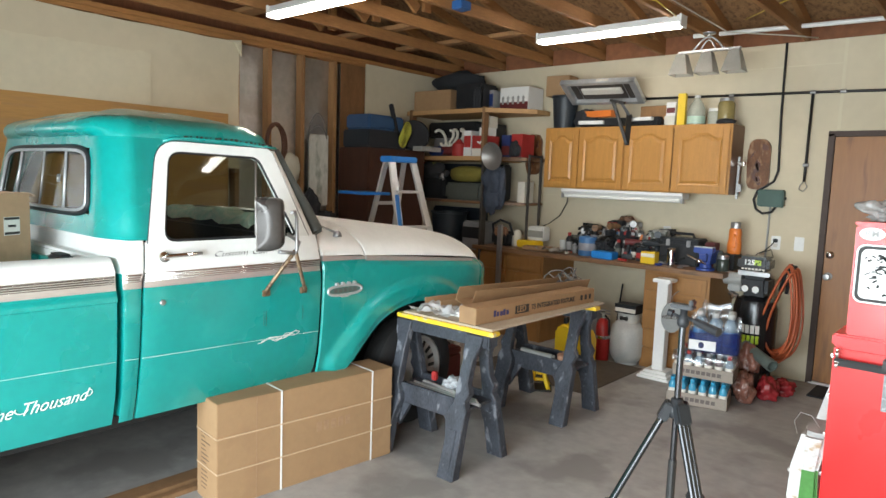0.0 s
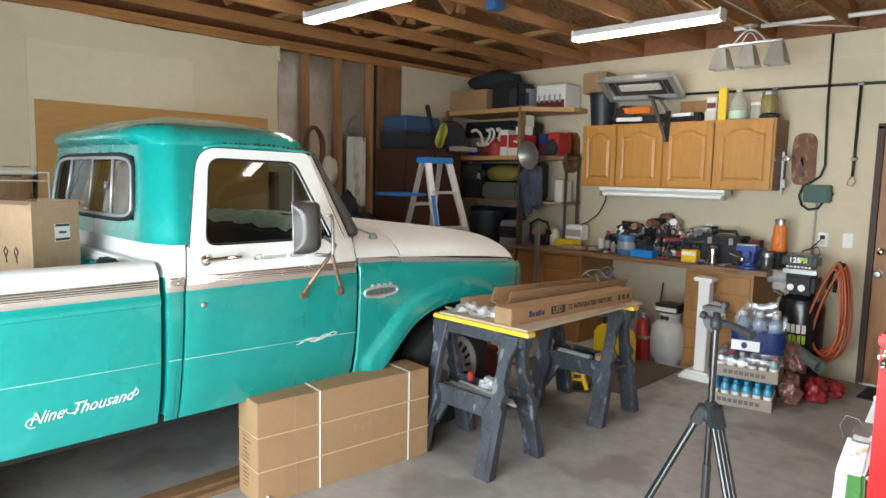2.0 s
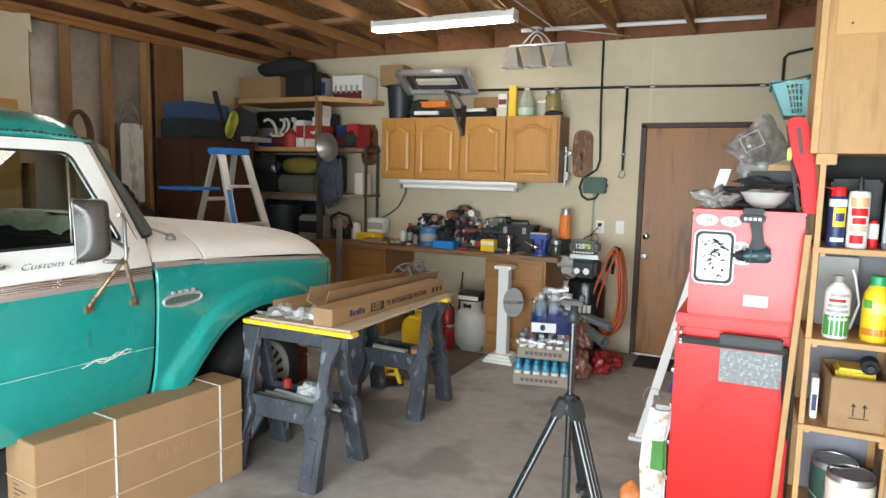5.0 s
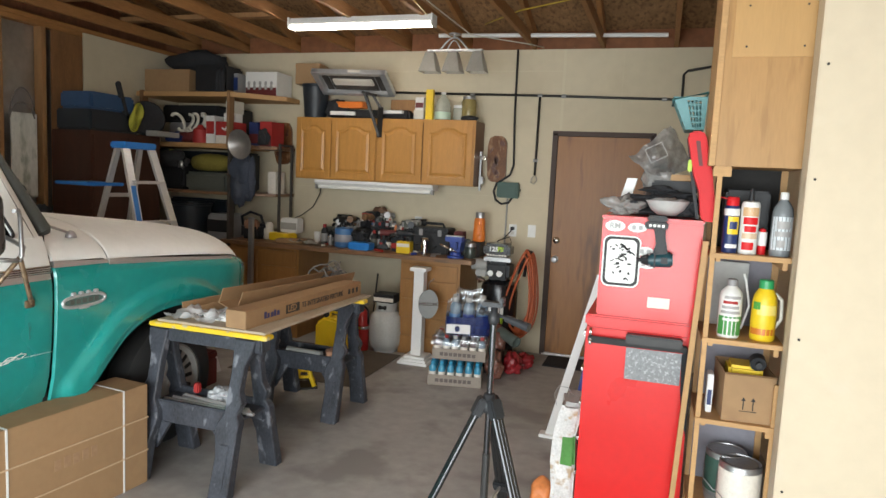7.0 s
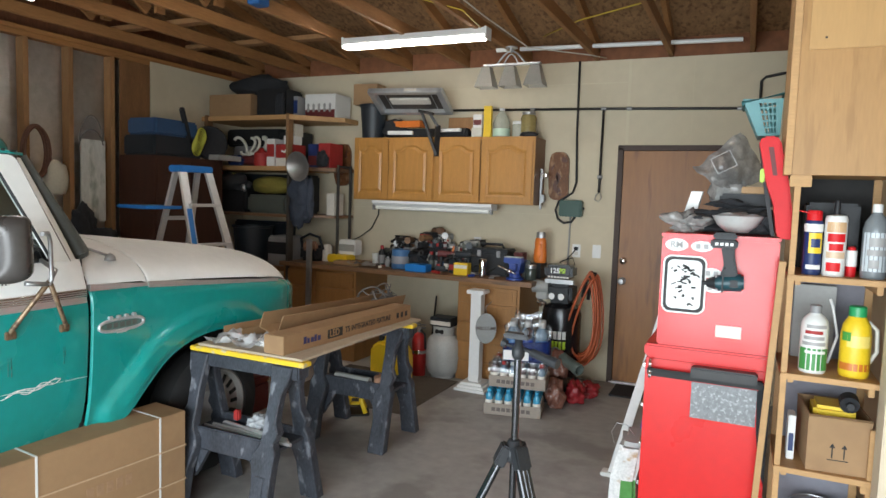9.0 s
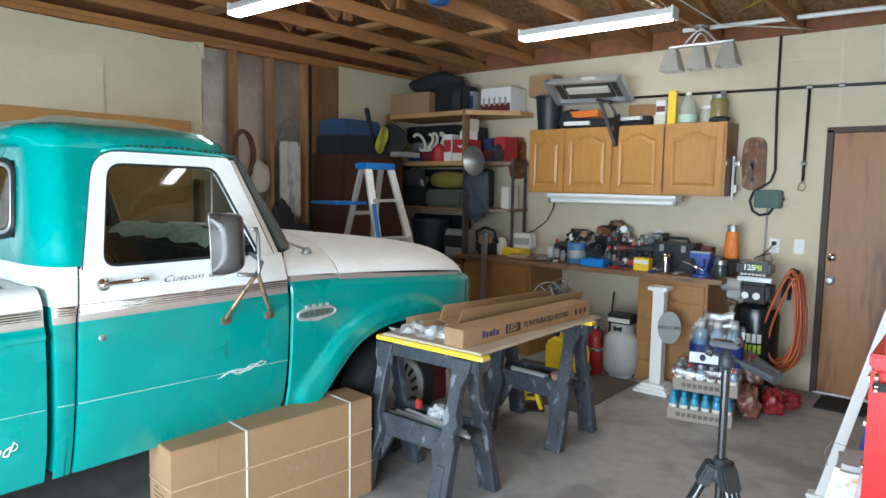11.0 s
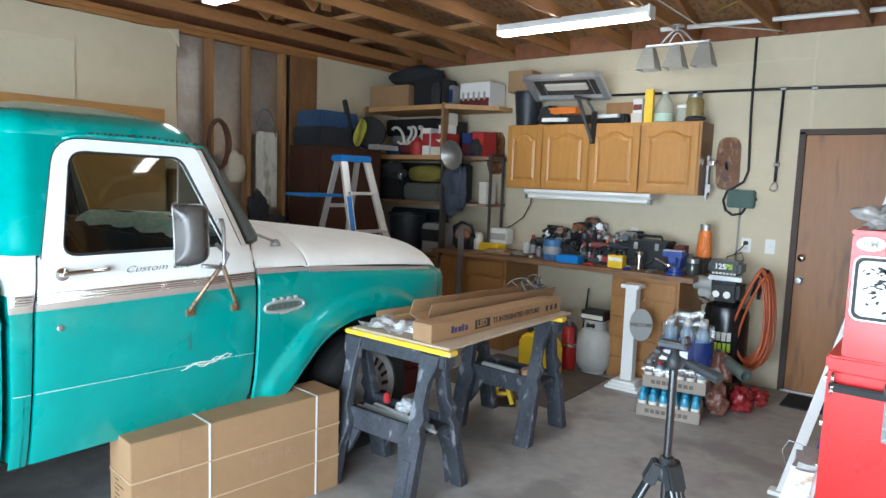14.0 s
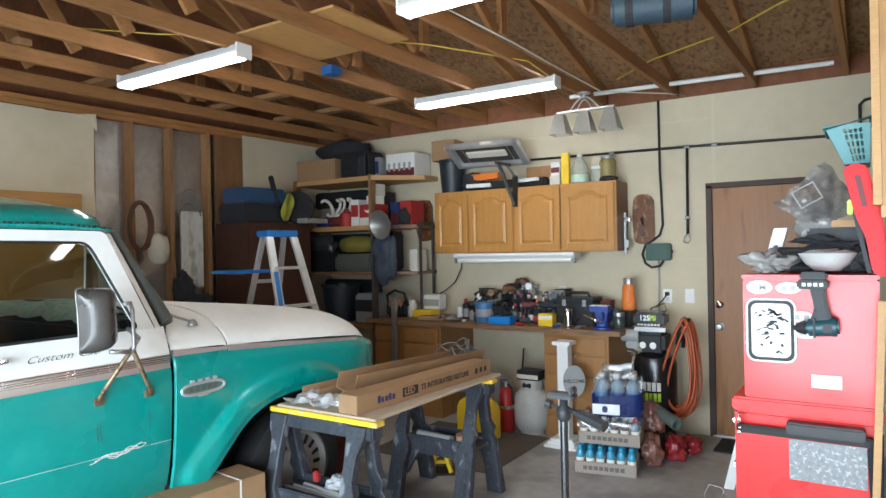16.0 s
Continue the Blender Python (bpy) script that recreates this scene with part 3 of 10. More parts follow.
TUCK = [(0.45, 0.085), (0.52, 0.060), (0.62, 0.030), (0.78, 0.010), (0.95, 0.0), (1.06, 0.0), (1.09, 0.010), (1.14, 0.012), (1.20, 0.030), (1.30, 0.070)]
BELT0, BELT1 = 1.075, 1.138


def body_mi(c):
    return 2 if BELT0 < c.z < BELT1 else (1 if c.z >= BELT1 else 0)


PAINT = [TEAL, TRUCKWHITE, ALUMINIUM, BLACKPLASTIC]
LEVELS = [0.49, 0.52, 0.57, 0.63, 0.70, 0.78, 0.86, 0.94, 1.0, 1.05, 1.075, 1.09, 1.12, 1.138, 1.16, 1.20, 1.25, 1.295]


def side_skin(bm, y0, y1, side, levels=LEVELS, n=10, mi=body_mi, edge=0.012, extra=None):
    """A stretch of body side with turned-in edges at both ends."""
    rows = []
    ys = [y0, y0 + 0.004] + [lerp(y0 + 0.02, y1 - 0.02, k / n) for k in range(n + 1)] + [y1 - 0.004, y1]
    for y in ys:
        e = edge if y in (ys[0], ys[-1]) else (edge * 0.35 if y in (ys[1], ys[-2]) else 0)
        row = []
        for z in levels:
            inset = glide(TUCK, z) + e + (extra(y, z) if extra else 0)
            row.append((S - inset if side > 0 else FARSIDE + inset, y, z))
        rows.append(row if side > 0 else row[::-1])
    sheet(bm, rows, 0.0, mi)
    bmesh.ops.recalc_face_normals(bm, faces=bm.faces)


def slant_edge(bm):
    """The rear edge of the door leans: it runs back towards the sill."""
    for v in bm.verts:
        z = max(v.co.z, 0.62)
        v.co.y += (-0.048 + 0.03 * (z - 0.8) + 0.14 * max(0.0, z - 1.05)) * ease(1.52, 1.58, v.co.y) * (1 - ease(1.62, 1.90, v.co.y))


for side in (1, -1):
    near = side > 0
    # bed side
    bm = bmesh.new()
    bed_levels = sorted([z for z in LEVELS if z <= 1.16] + [1.025, 1.031, 1.060, 1.066, 1.185, 1.205])
    yr, rr, zr = 0.26, 0.43, 0.36

    def bed_row(y):
        lo = 0.49
        if abs(y - yr) < rr:
            lo = max(lo, zr + math.sqrt(rr * rr - (y - yr) ** 2))
        row = []
        for z in bed_levels:
            zz = lerp(lo, 1.205, (z - 0.49) / (1.205 - 0.49)) if lo > 0.5 and z < 1.05 else z
            if lo > 0.5 and z < 1.05:
                zz = lerp(lo, 1.05, (z - 0.49) / 0.56)
            ins = run(TUCK, zz)
            if 1.03 < zz < 1.06:
                ins -= 0.007
            if zz > 1.14:
                ins = 0.012 + (0.10 * ((zz - 1.14) / 0.065) ** 2) * 0.45
            row.append((S - ins if near else FARSIDE + ins, y, zz))
        row += [(S - 0.13, y, 1.208) if near else (FARSIDE + 0.13, y, 1.208), (S - 0.15, y, 1.19) if near else (FARSIDE + 0.15, y, 1.19), (S - 0.15, y, 0.62) if near else (FARSIDE + 0.15, y, 0.62)]
        return row if near else row[::-1]
    ys = sorted(set([-1.05, -1.0, -0.6, -0.3, 0.8, 0.95, 1.1, 1.25, 1.40, 1.456] + [yr + rr * math.cos(a * math.pi / 14) for a in range(15)]))
    def bed_mi(c):
        inner = (c.x < S - 0.14) if near else (c.x > FARSIDE + 0.14)
        return 0 if inner else body_mi(c)
    skin = sheet(bm, [bed_row(y) for y in ys], 0.0, bed_mi)
    bm.faces.new(skin[-1])
    bmesh.ops.recalc_face_normals(bm, faces=bm.faces)
    part("bed_side", bm, PAINT, truck, "teal bed side with white rail and ribbed aluminium trim", True)
    # cab corner behind the door
    bm = bmesh.new()
    side_skin(bm, 1.484, 1.598, side, n=4, edge=0.002, levels=[z for z in LEVELS if z < 1.24] + [1.24, 1.258, 1.272])
    slant_edge(bm)
    part("cab_corner", bm, PAINT, truck, "", True)
    # door
    bm = bmesh.new()
    side_skin(bm, 1.606, 2.512, side, levels=[z for z in LEVELS if z < 1.22] + [1.24, 1.262])
    slant_edge(bm)
    door = part("cab_door", bm, PAINT, truck, "teal cab door with white upper and aluminium trim band", True)
    # front fender with the wheel arch
    ARCH = [(2.60, 0.50), (2.70, 0.52), (2.80, 0.62), (2.93, 0.735), (3.08, 0.80), (3.25, 0.825), (3.42, 0.81), (3.56, 0.75), (3.68, 0.64), (3.74, 0.52), (3.95, 0.50)]
    FTOP = [(2.52, 1.138), (3.0, 1.112), (3.5, 1.078), (3.80, 1.045), (3.95, 1.0)]

    archline = [(2.72 + 0.013 * k, glide(ARCH, 2.72 + 0.013 * k)) for k in range(80)] + [(3.74 + 0.02 * k, 0.52) for k in range(3)]

    def fender_row(y, e=0.0):
        lo, hi = glide(ARCH, y), glide(FTOP, y)
        row = []
        for k in range(33):
            t = k / 32
            z = lerp(lo, hi, t)
            ins = run(TUCK, min(z, 1.06)) * 0.8
            d = min(math.hypot(y - a, z - b) for a, b in archline)
            flare = 1 - ease(0.105, 0.160, d)
            ins = lerp(ins, 0.004, flare) - 0.030 * flare * (1 - 0.5 * ease(0.05, 0.0, d)) * ease(2.60, 2.80, y)
            if y > 3.70:
                ins += 0.10 * ((y - 3.70) / 0.25) ** 3
            if z > hi - 0.06:
                ins += 0.03 * ((z - hi + 0.06) / 0.06) ** 2
            ins += e
            row.append((S - ins if near else FARSIDE + ins, y, z))
        return row if near else row[::-1]
    bm = bmesh.new()
    ys = [2.524, 2.53] + [2.54 + 0.02 * k for k in range(70)] + [3.945]
    grid_rows = [fender_row(y, 0.012 if y < 2.53 else 0) for y in ys]
    grid_rows = [[(x, y if y < 3.76 else 3.76 + (y - 3.76) * 1.6, z) for x, y, z in r] for r in grid_rows]
    sheet(bm, grid_rows, 0.0, lambda c: 0)
    bmesh.ops.recalc_face_normals(bm, faces=bm.faces)
    part("front_fender", bm, PAINT, truck, "teal front fender with flared wheel arch", True)
    # trim between fender and hood, the cowl end and its seam
    bm = bmesh.new()
    def tx(o):
        return S - o if near else FARSIDE + o
    for y0, y1 in ((2.526, 2.83), (2.838, 3.80)):
        a, b = run(FTOP, y0), run(FTOP, y1)
        prism(bm, [(y0, a - 0.016), (y1, b - 0.008), (y1, b + 0.008), (y0, a + 0.014)], "x", tx(0.012), tx(0.05))
    part("fender_trim", bm, ALUMINIUM, truck)
    bm = bmesh.new()
    lathe(bm, [(0.17, -0.09), (0.30, -0.10), (0.345, -0.06), (0.355, -0.02), (0.355, 0.03), (0.345, 0.07), (0.30, 0.10), (0.225, 0.10), (0.22, 0.05), (0.17, 0.0)], seg=32,
          m=Matrix.Translation((tx(0.16), 3.35, 0.355)) @ Euler((0, radians(90 * side), 0)).to_matrix().to_4x4())
    wheel = part("front_wheel", bm, RUBBER, truck, "black tyre on a grey slotted wheel", True)
    bm = bmesh.new()
    lathe(bm, [(0.225, 0.02), (0.228, 0.085), (0.212, 0.09), (0.195, 0.06), (0.11, 0.055), (0.085, 0.09), (0.07, 0.11), (0.005, 0.112)], seg=32,
          m=Matrix.Translation((tx(0.16), 3.35, 0.355)) @ Euler((0, radians(90 * side), 0)).to_matrix().to_4x4())
    part("rim", bm, WHEELGREY, wheel, "dusty grey slotted rim", True)
    for k in range(18):
        a = 2 * math.pi * k / 18
        bm = bmesh.new()
        c = (0, 0.166 * math.cos(a), 0.166 * math.sin(a))
        box(bm, -0.004, 0.004, -0.026, 0.026, -0.011, 0.011, bevel=0.002, m=Matrix.Translation((tx(0.16) + side * 0.062, 3.35 + c[1], 0.355 + c[2])) @ Euler((a, 0, 0)).to_matrix().to_4x4())
        part("rim_slot", bm, DARK, wheel)
    bm = bmesh.new()
    lathe(bm, [(0.17, -0.09), (0.30, -0.10), (0.345, -0.06), (0.355, 0.0), (0.345, 0.07), (0.30, 0.10), (0.205, 0.10), (0.17, 0.0), (0.01, 0.0)], seg=28,
          m=Matrix.Translation((tx(0.18), yr, 0.355)) @ Euler((0, radians(90 * side), 0)).to_matrix().to_4x4())
    part("rear_wheel", bm, RUBBER, truck, "", True)

# hood and cowl
bm = bmesh.new()
HOODY = [2.835, 2.842] + [2.85 + 0.025 * k for k in range(40)] + [3.84, 3.85, 3.86, 3.867, 3.873, 3.878, 3.882, 3.885]
rows = []
for i, y in enumerate(HOODY):
    base_z = glide(FTOP, y) + 0.012
    row = []
    for k in range(61):
        u = math.sin(math.pi / 2 * (-1 + 2 * k / 60))
        w = (HALF - 0.022) * (1 - 0.05 * max(0, (y - 3.6) / 0.28) ** 2)
        crown = lerp(0.20, 0.15, (y - 2.835) / 1.05)
        nose = math.sqrt(max(0.0, 1 - (max(0.0, y - 3.80) / 0.085) ** 2.2))
        lip = 0.008 if i == 0 else 0.0
        z = base_z - lip - 0.06 * (1 - nose) + crown * max(0.0, 1 - abs(u) ** 4.6) ** 0.62 * nose * (1 - 0.10 * u * u)
        row.append((MID + u * w, (y if y < 3.5 else 3.5 + (y - 3.5) * 1.32) - (0.05 * u * u if y > 3.6 else 0), z))
    rows.append(row)
sheet(bm, rows, 0.0, lambda c: 1)
bmesh.ops.recalc_face_normals(bm, faces=bm.faces)
part("hood", bm, PAINT, truck, "cream white rounded hood", True)
bm = bmesh.new()
rows = []
for y in (2.522, 2.53, 2.60, 2.70, 2.80, 2.828):
    row = []
    for k in range(61):
        u = math.sin(math.pi / 2 * (-1 + 2 * k / 60))
        z = 1.150 - (y - 2.52) * 0.04 + lerp(0.205, 0.20, (y - 2.5) / 0.3) * max(0.0, 1 - abs(u) ** 4.6) ** 0.62 * (1 - 0.10 * u * u) - (0.008 if y > 2.825 else 0)
        row.append((MID + u * (HALF - 0.022 - (0.01 if y < 2.525 else 0)), y, z))
    rows.append(row)
sheet(bm, rows, 0.0, lambda c: 1)
part("cowl", bm, PAINT, truck, "", True)
# grille, bumper, underbody, bed floor and bulkhead
bm = bmesh.new()
box(bm, FARSIDE + 0.14, S - 0.14, 3.88, 3.94, 0.62, 1.03)
part("grille", bm, STEEL, truck)
bm = bmesh.new()
box(bm, FARSIDE + 0.04, S - 0.04, 4.06, 4.12, 0.44, 0.60, bevel=0.02)
part("front_bumper", bm, STEEL, truck)
bm = bmesh.new()
box(bm, FARSIDE + 0.35, S - 0.35, -0.9, 3.8, 0.36, 0.56)
box(bm, FARSIDE + 0.12, S - 0.12, 1.46, 2.6, 0.50, 0.58)
part("chassis", bm, DARK, truck)
bm = bmesh.new()
box(bm, FARSIDE + 0.15, S - 0.15, -1.04, 1.41, 0.60, 0.64)
box(bm, FARSIDE + 0.15, S - 0.15, 1.385, 1.415, 0.60, 1.16)
box(bm, FARSIDE + 0.05, S - 0.05, -1.08, -1.05, 0.55, 1.20)
part("bed_floor", bm, TEAL, truck)
bm = bmesh.new()
box(bm, FARSIDE + 0.13, S - 0.13, 1.40, 1.455, 1.16, 1.205, bevel=0.012)
part("bed_front_rail", bm, TRUCKWHITE, truck)
# engine bay and firewall keep the light out
bm = bmesh.new()
box(bm, FARSIDE + 0.3, S - 0.3, 2.56, 3.8, 0.5, 0.95)
box(bm, FARSIDE + 0.06, S - 0.06, 2.50, 2.52, 0.5, 1.26)
part("firewall", bm, DARK, truck)


CAB0 = 1.470       # rear face of the cab


def greenhouse_x(z):
    return HALF - (0.070 + 0.145 * (z - 1.295) / 0.42)


def cab_y(u, deep=0.10):
    """The rear face of the cab: flat in the middle, rounded round the corners."""
    return CAB0 + deep * (1 - math.sqrt(max(0.0, 1 - (max(0.0, abs(u) - 0.74) / 0.26) ** 2)))


def rear_point(u, z):
    w = greenhouse_x(z) + 0.004 if z > 1.27 else HALF - glide(TUCK, z)
    return Vector((MID + u * w, cab_y(u, lerp(0.02, 0.10, ease(1.16, 1.30, z))) + 0.06 * max(0.0, (z - 1.2) / 0.5), z))


# rear wall and quarters in one skin, with the opening of the sliding window
WU, WZ0, WZ1 = 0.70, 1.365, 1.662
side_us = [0.74 + 0.26 * math.sin(math.pi / 2 * k / 9) for k in range(10)]
us = [-u for u in side_us[::-1]] + [-WU, -0.5, -0.25, 0, 0.25, 0.5, WU] + side_us
zs = [0.52, 0.8, 1.0, 1.1, 1.14, 1.2, 1.24, 1.272, 1.30, 1.335, WZ0, 1.45, 1.52, 1.60, WZ1, 1.68, 1.70, 1.715]
QUARTER = (0.25, 0.5, 0.75, 1.0)


def quarter_point(side, t, z):
    """Goes on from the rear corner to the edge of the door opening."""
    p = rear_point(side, z)
    return Vector((p.x, lerp(p.y, 1.642 + 0.246 * (z - 1.293), t), p.z))


bm = bmesh.new()
cols = [[quarter_point(-1, t, z) if z >= 1.27 else None for z in zs] for t in QUARTER[::-1]]
cols += [[rear_point(u, z) for z in zs] for u in us]
cols += [[quarter_point(1, t, z) if z >= 1.27 else None for z in zs] for t in QUARTER]
flat0, flat1 = len(QUARTER) + len(side_us), len(QUARTER) + len(side_us) + 6
verts = [[bm.verts.new(p) if p else None for p in c] for c in cols]
for i in range(len(cols) - 1):
    for j in range(len(zs) - 1):
        q = (verts[i][j], verts[i + 1][j], verts[i + 1][j + 1], verts[i][j + 1])
        if None in q or (flat0 <= i < flat1 and zs[j] >= WZ0 and zs[j + 1] <= WZ1):
            continue
        bm.faces.new(q).material_index = 1 if 1.13 < zs[j] and zs[j + 1] <= 1.273 else 0
bmesh.ops.recalc_face_normals(bm, faces=bm.faces)
rear = part("cab_rear_wall", bm, PAINT, truck, "teal cab rear and quarters above a white lower band", True)


def window_loop(grow, out):
    pts = []
    for a in range(48):
        t = 2 * math.pi * a / 48
        cu, su = math.cos(t), math.sin(t)
        pts.append(rear_point(math.copysign(abs(cu) ** 0.30, cu) * (WU + grow), (WZ0 + WZ1) / 2 + math.copysign(abs(su) ** 0.30, su) * ((WZ1 - WZ0) / 2 + grow)) - Vector((0, out, 0)))
    return pts


bm = bmesh.new()
tube(bm, window_loop(0.006, 0.003), 0.012, 8, closed=True)
part("window_seal", bm, BLACKPLASTIC, rear)
bm = bmesh.new()
tube(bm, window_loop(-0.008, 0.008), 0.009, 8, closed=True)
for u, r in ((-0.40, 0.0075), (0.02, 0.005), (0.38, 0.0075)):
    tube(bm, [rear_point(u, WZ0) - Vector((0, 0.006, 0)), rear_point(u, WZ1) - Vector((0, 0.006, 0))], r, 8)
part("window_frame", bm, LADDER, rear, "pale aluminium sliding rear window frame")
bm = bmesh.new()
bm.faces.new([bm.verts.new(p) for p in window_loop(0.0, 0.002)])
pane = part("window_pane", bm, WINDOW, rear)
pane.visible_shadow = False
bm = bmesh.new()
tube(bm, [rear_point(0.30, 1.50) - Vector((0, 0.012, 0)), rear_point(0.30, 1.535) - Vector((0, 0.012, 0))], 0.008, 8)
part("window_latch", bm, STEEL, rear)

# roof: rings from the eaves to the crown, with a brow over the rear window
RY0, RY1 = CAB0 + 0.06, 2.43
rim = []
for side in (1, -1):
    edge = [rear_point(side * u, 1.715) for u in [0, 0.25, 0.5, 0.66] + side_us]
    edge += [Vector((edge[-1].x, lerp(edge[-1].y, 2.21, t), 1.715)) for t in (0.15, 0.3, 0.5, 0.7, 0.85, 1.0)]
    x1 = edge[-1].x - MID
    edge += [Vector((MID + x1 * max(0.0, math.cos(a)) ** 0.55, 2.21 + 0.225 * math.sin(a) ** 0.9, 1.715)) for a in [math.pi / 2 * k / 8 for k in range(1, 9)]]
    rim.append(edge)
ring = rim[0] + rim[1][-2:0:-1]
centre = Vector((MID, 1.93, 0))
brow = [ease(1.68, 1.54, p.y) * (1 - ease(0.66, 0.97, abs(p.x - MID) / greenhouse_x(1.715))) for p in ring]
BROW = [(0.0, -0.015), (0.0, 0.0), (0.024, 0.006), (0.046, 0.018), (0.055, 0.036), (0.052, 0.054), (0.034, 0.074), (-0.012, 0.093), (-0.075, 0.106), (-0.15, 0.116)]
SHOULDER = [(0.0, -0.015), (0.0, 0.0)] + [(-0.15 * (1 - math.cos(math.pi / 2 * k / 8)), 0.104 * math.sin(math.pi / 2 * k / 8)) for k in range(1, 9)]
rows = []
for (bo, bz), (so, sz) in zip(BROW, SHOULDER):
    row = []
    for p, b in zip(ring, brow):
        away = Vector((p.x - centre.x, p.y - centre.y, 0))
        visor = 0.012 * ease(1.66, 1.76, p.y) * (1 if 0.001 < sz < 0.07 else 0)
        scale = 1 + (lerp(so + visor, bo, b)) / away.length
        row.append(Vector((centre.x + away.x * scale, centre.y + away.y * scale, p.z + lerp(sz, bz, b) - 0.008 * ease(2.1, 2.44, p.y))))
    rows.append(row + [row[0]])
for t in (0.12, 0.28, 0.5, 0.75, 0.985):
    rows.append([Vector((lerp(p.x, centre.x, t), lerp(p.y, centre.y, t), lerp(p.z, 1.886, 1 - (1 - t) ** 2.2))) for p in rows[9]])
bm = bmesh.new()
sheet(bm, rows, 0.0, lambda c: 0)
bmesh.ops.remove_doubles(bm, verts=bm.verts, dist=0.0002)
bmesh.ops.recalc_face_normals(bm, faces=bm.faces)
roof = part("cab_roof", bm, PAINT, truck, "teal roof with a brow over the rear window", True)
bm = bmesh.new()
bm.faces.new([bm.verts.new((MID + (p.x - MID) * 0.98, 1.93 + (p.y - 1.93) * 0.97, 1.712)) for p in ring])
part("headliner", bm, BENCHTOP, truck)
for side in (1, -1):
    gx = MID + side * (greenhouse_x(1.715) + 0.026)
    bm = bmesh.new()
    tube(bm, [(gx - side * 0.010, 1.752, 1.703), (gx - side * 0.003, 1.79, 1.717), (gx, 1.87, 1.725), (gx, 2.1, 1.723), (gx, 2.29, 1.712), (gx - side * 0.006, 2.352, 1.705)], 0.007, 8)
    rail = part("drip_rail", bm, TEAL, roof, "teal drip rail above the door, rusting through")
    rnd = random.Random(8)
    for k in range(19):
        y0 = 1.84 + 0.026 * k + rnd.uniform(0, 0.012)
        w, h = rnd.uniform(0.006, 0.020), rnd.uniform(0.004, 0.009)
        bm = bmesh.new()
        zc = lerp(1.729, 1.707, max(0.0, (y0 - 2.08) / 0.3)) if y0 > 2.08 else 1.729
        box(bm, gx + side * 0.004, gx + side * 0.0105, y0, y0 + w, zc - h * 0.3, zc + h, bevel=0.001)
        part("rust_spot", bm, DRIPRUST, rail)

    # greenhouse side: quarter pillar, door window frame
    def gp(y, z, out=0.0):
        return Vector((MID + side * (greenhouse_x(z) + out), y, z))
    # door frame: outline between an outer and an inner loop
    bm = bmesh.new()
    sheet(bm, [[gp(lerp(1.715, 2.30, k / 8), z, 0.003) for k in range(9)] for z in (1.655, 1.685, 1.72)], 0.0, lambda c: 0)
    bmesh.ops.recalc_face_normals(bm, faces=bm.faces)
    part("door_header", bm, PAINT, truck, "", True)
    low, high, front, foot = (1.680, 1.262), (1.768, 1.662), (2.240, 1.655), (2.385, 1.262)
    mid_low = (2.05, 1.262)
    rear_low, rear_high, front_high, front_low = (1.608, 1.256), (1.722, 1.708), (2.322, 1.700), (2.456, 1.256)
    outer = [(1.608 + 0.002 * k, 1.256 + 0.008 * k) for k in range(7)] + bend(rear_low, rear_high, front_high, 0.105) + bend(rear_high, front_high, front_low, 0.03) + [(2.440 + 0.0027 * k, 1.304 - 0.008 * k) for k in range(7)]
    inner = bend(mid_low, low, high, 0.055) + bend(low, high, front, 0.065) + bend(high, front, foot, 0.045) + bend(front, foot, mid_low, 0.03)
    bm = bmesh.new()
    a = [bm.verts.new(gp(y, z, 0.012)) for y, z in outer]
    b = [bm.verts.new(gp(y, z, 0.012)) for y, z in inner]
    fs = [bm.faces.new((a[k], a[k + 1], b[k + 1], b[k])) for k in range(len(a) - 1)]
    bmesh.ops.recalc_face_normals(bm, faces=bm.faces)
    if sum(f.normal.x for f in bm.faces) * side < 0:
        bmesh.ops.reverse_faces(bm, faces=bm.faces)
    bmesh.ops.solidify(bm, geom=list(bm.faces), thickness=0.03)
    for f in bm.faces:
        f.material_index = 1 if f.normal.x * side < -0.4 else 0
    dframe = part("door_window_frame", bm, [TRUCKWHITE, DARK], truck, "white painted door window frame")
    bm = bmesh.new()
    tube(bm, [gp(y, z, 0.008) for y, z in outer], 0.0035, 6)
    part("door_seal", bm, RUBBER, dframe)
    # corners of the window are rounded by a dark seal
    bm = bmesh.new()
    seal = [gp(y + (2.05 - y) * 0.012, z + (1.47 - z) * 0.02, 0.004) for y, z in inner]
    tube(bm, seal, 0.007, 6, closed=True)
    part("window_channel", bm, BLACKPLASTIC, dframe)
    bm = bmesh.new()
    tube(bm, [gp(2.145, 1.264, 0.0), gp(2.232, 1.652, 0.0)], 0.005, 6)
    part("vent_bar", bm, HAZEDRIM, dframe, "dull metal bar of the vent window")
    bm = bmesh.new()
    vs = [bm.verts.new(gp(y, z, -0.032 + 0.034 * (z - 1.262) / 0.39)) for y, z in inner]
    bm.faces.new(vs)
    pane = part("window_pane", bm, WINDOW, dframe)
    pane.visible_shadow = False
    bm = bmesh.new()
    sheet(bm, [[gp(y, 1.258, 0.006) for y in (1.63, 2.0, 2.43)], [gp(y, 1.266, 0.0) for y in (1.63, 2.0, 2.43)], [gp(y, 1.264, -0.04) for y in (1.63, 2.0, 2.43)]])
    part("window_sill", bm, TRUCKWHITE, dframe)
    # windscreen pillar
    bm = bmesh.new()
    rows = []
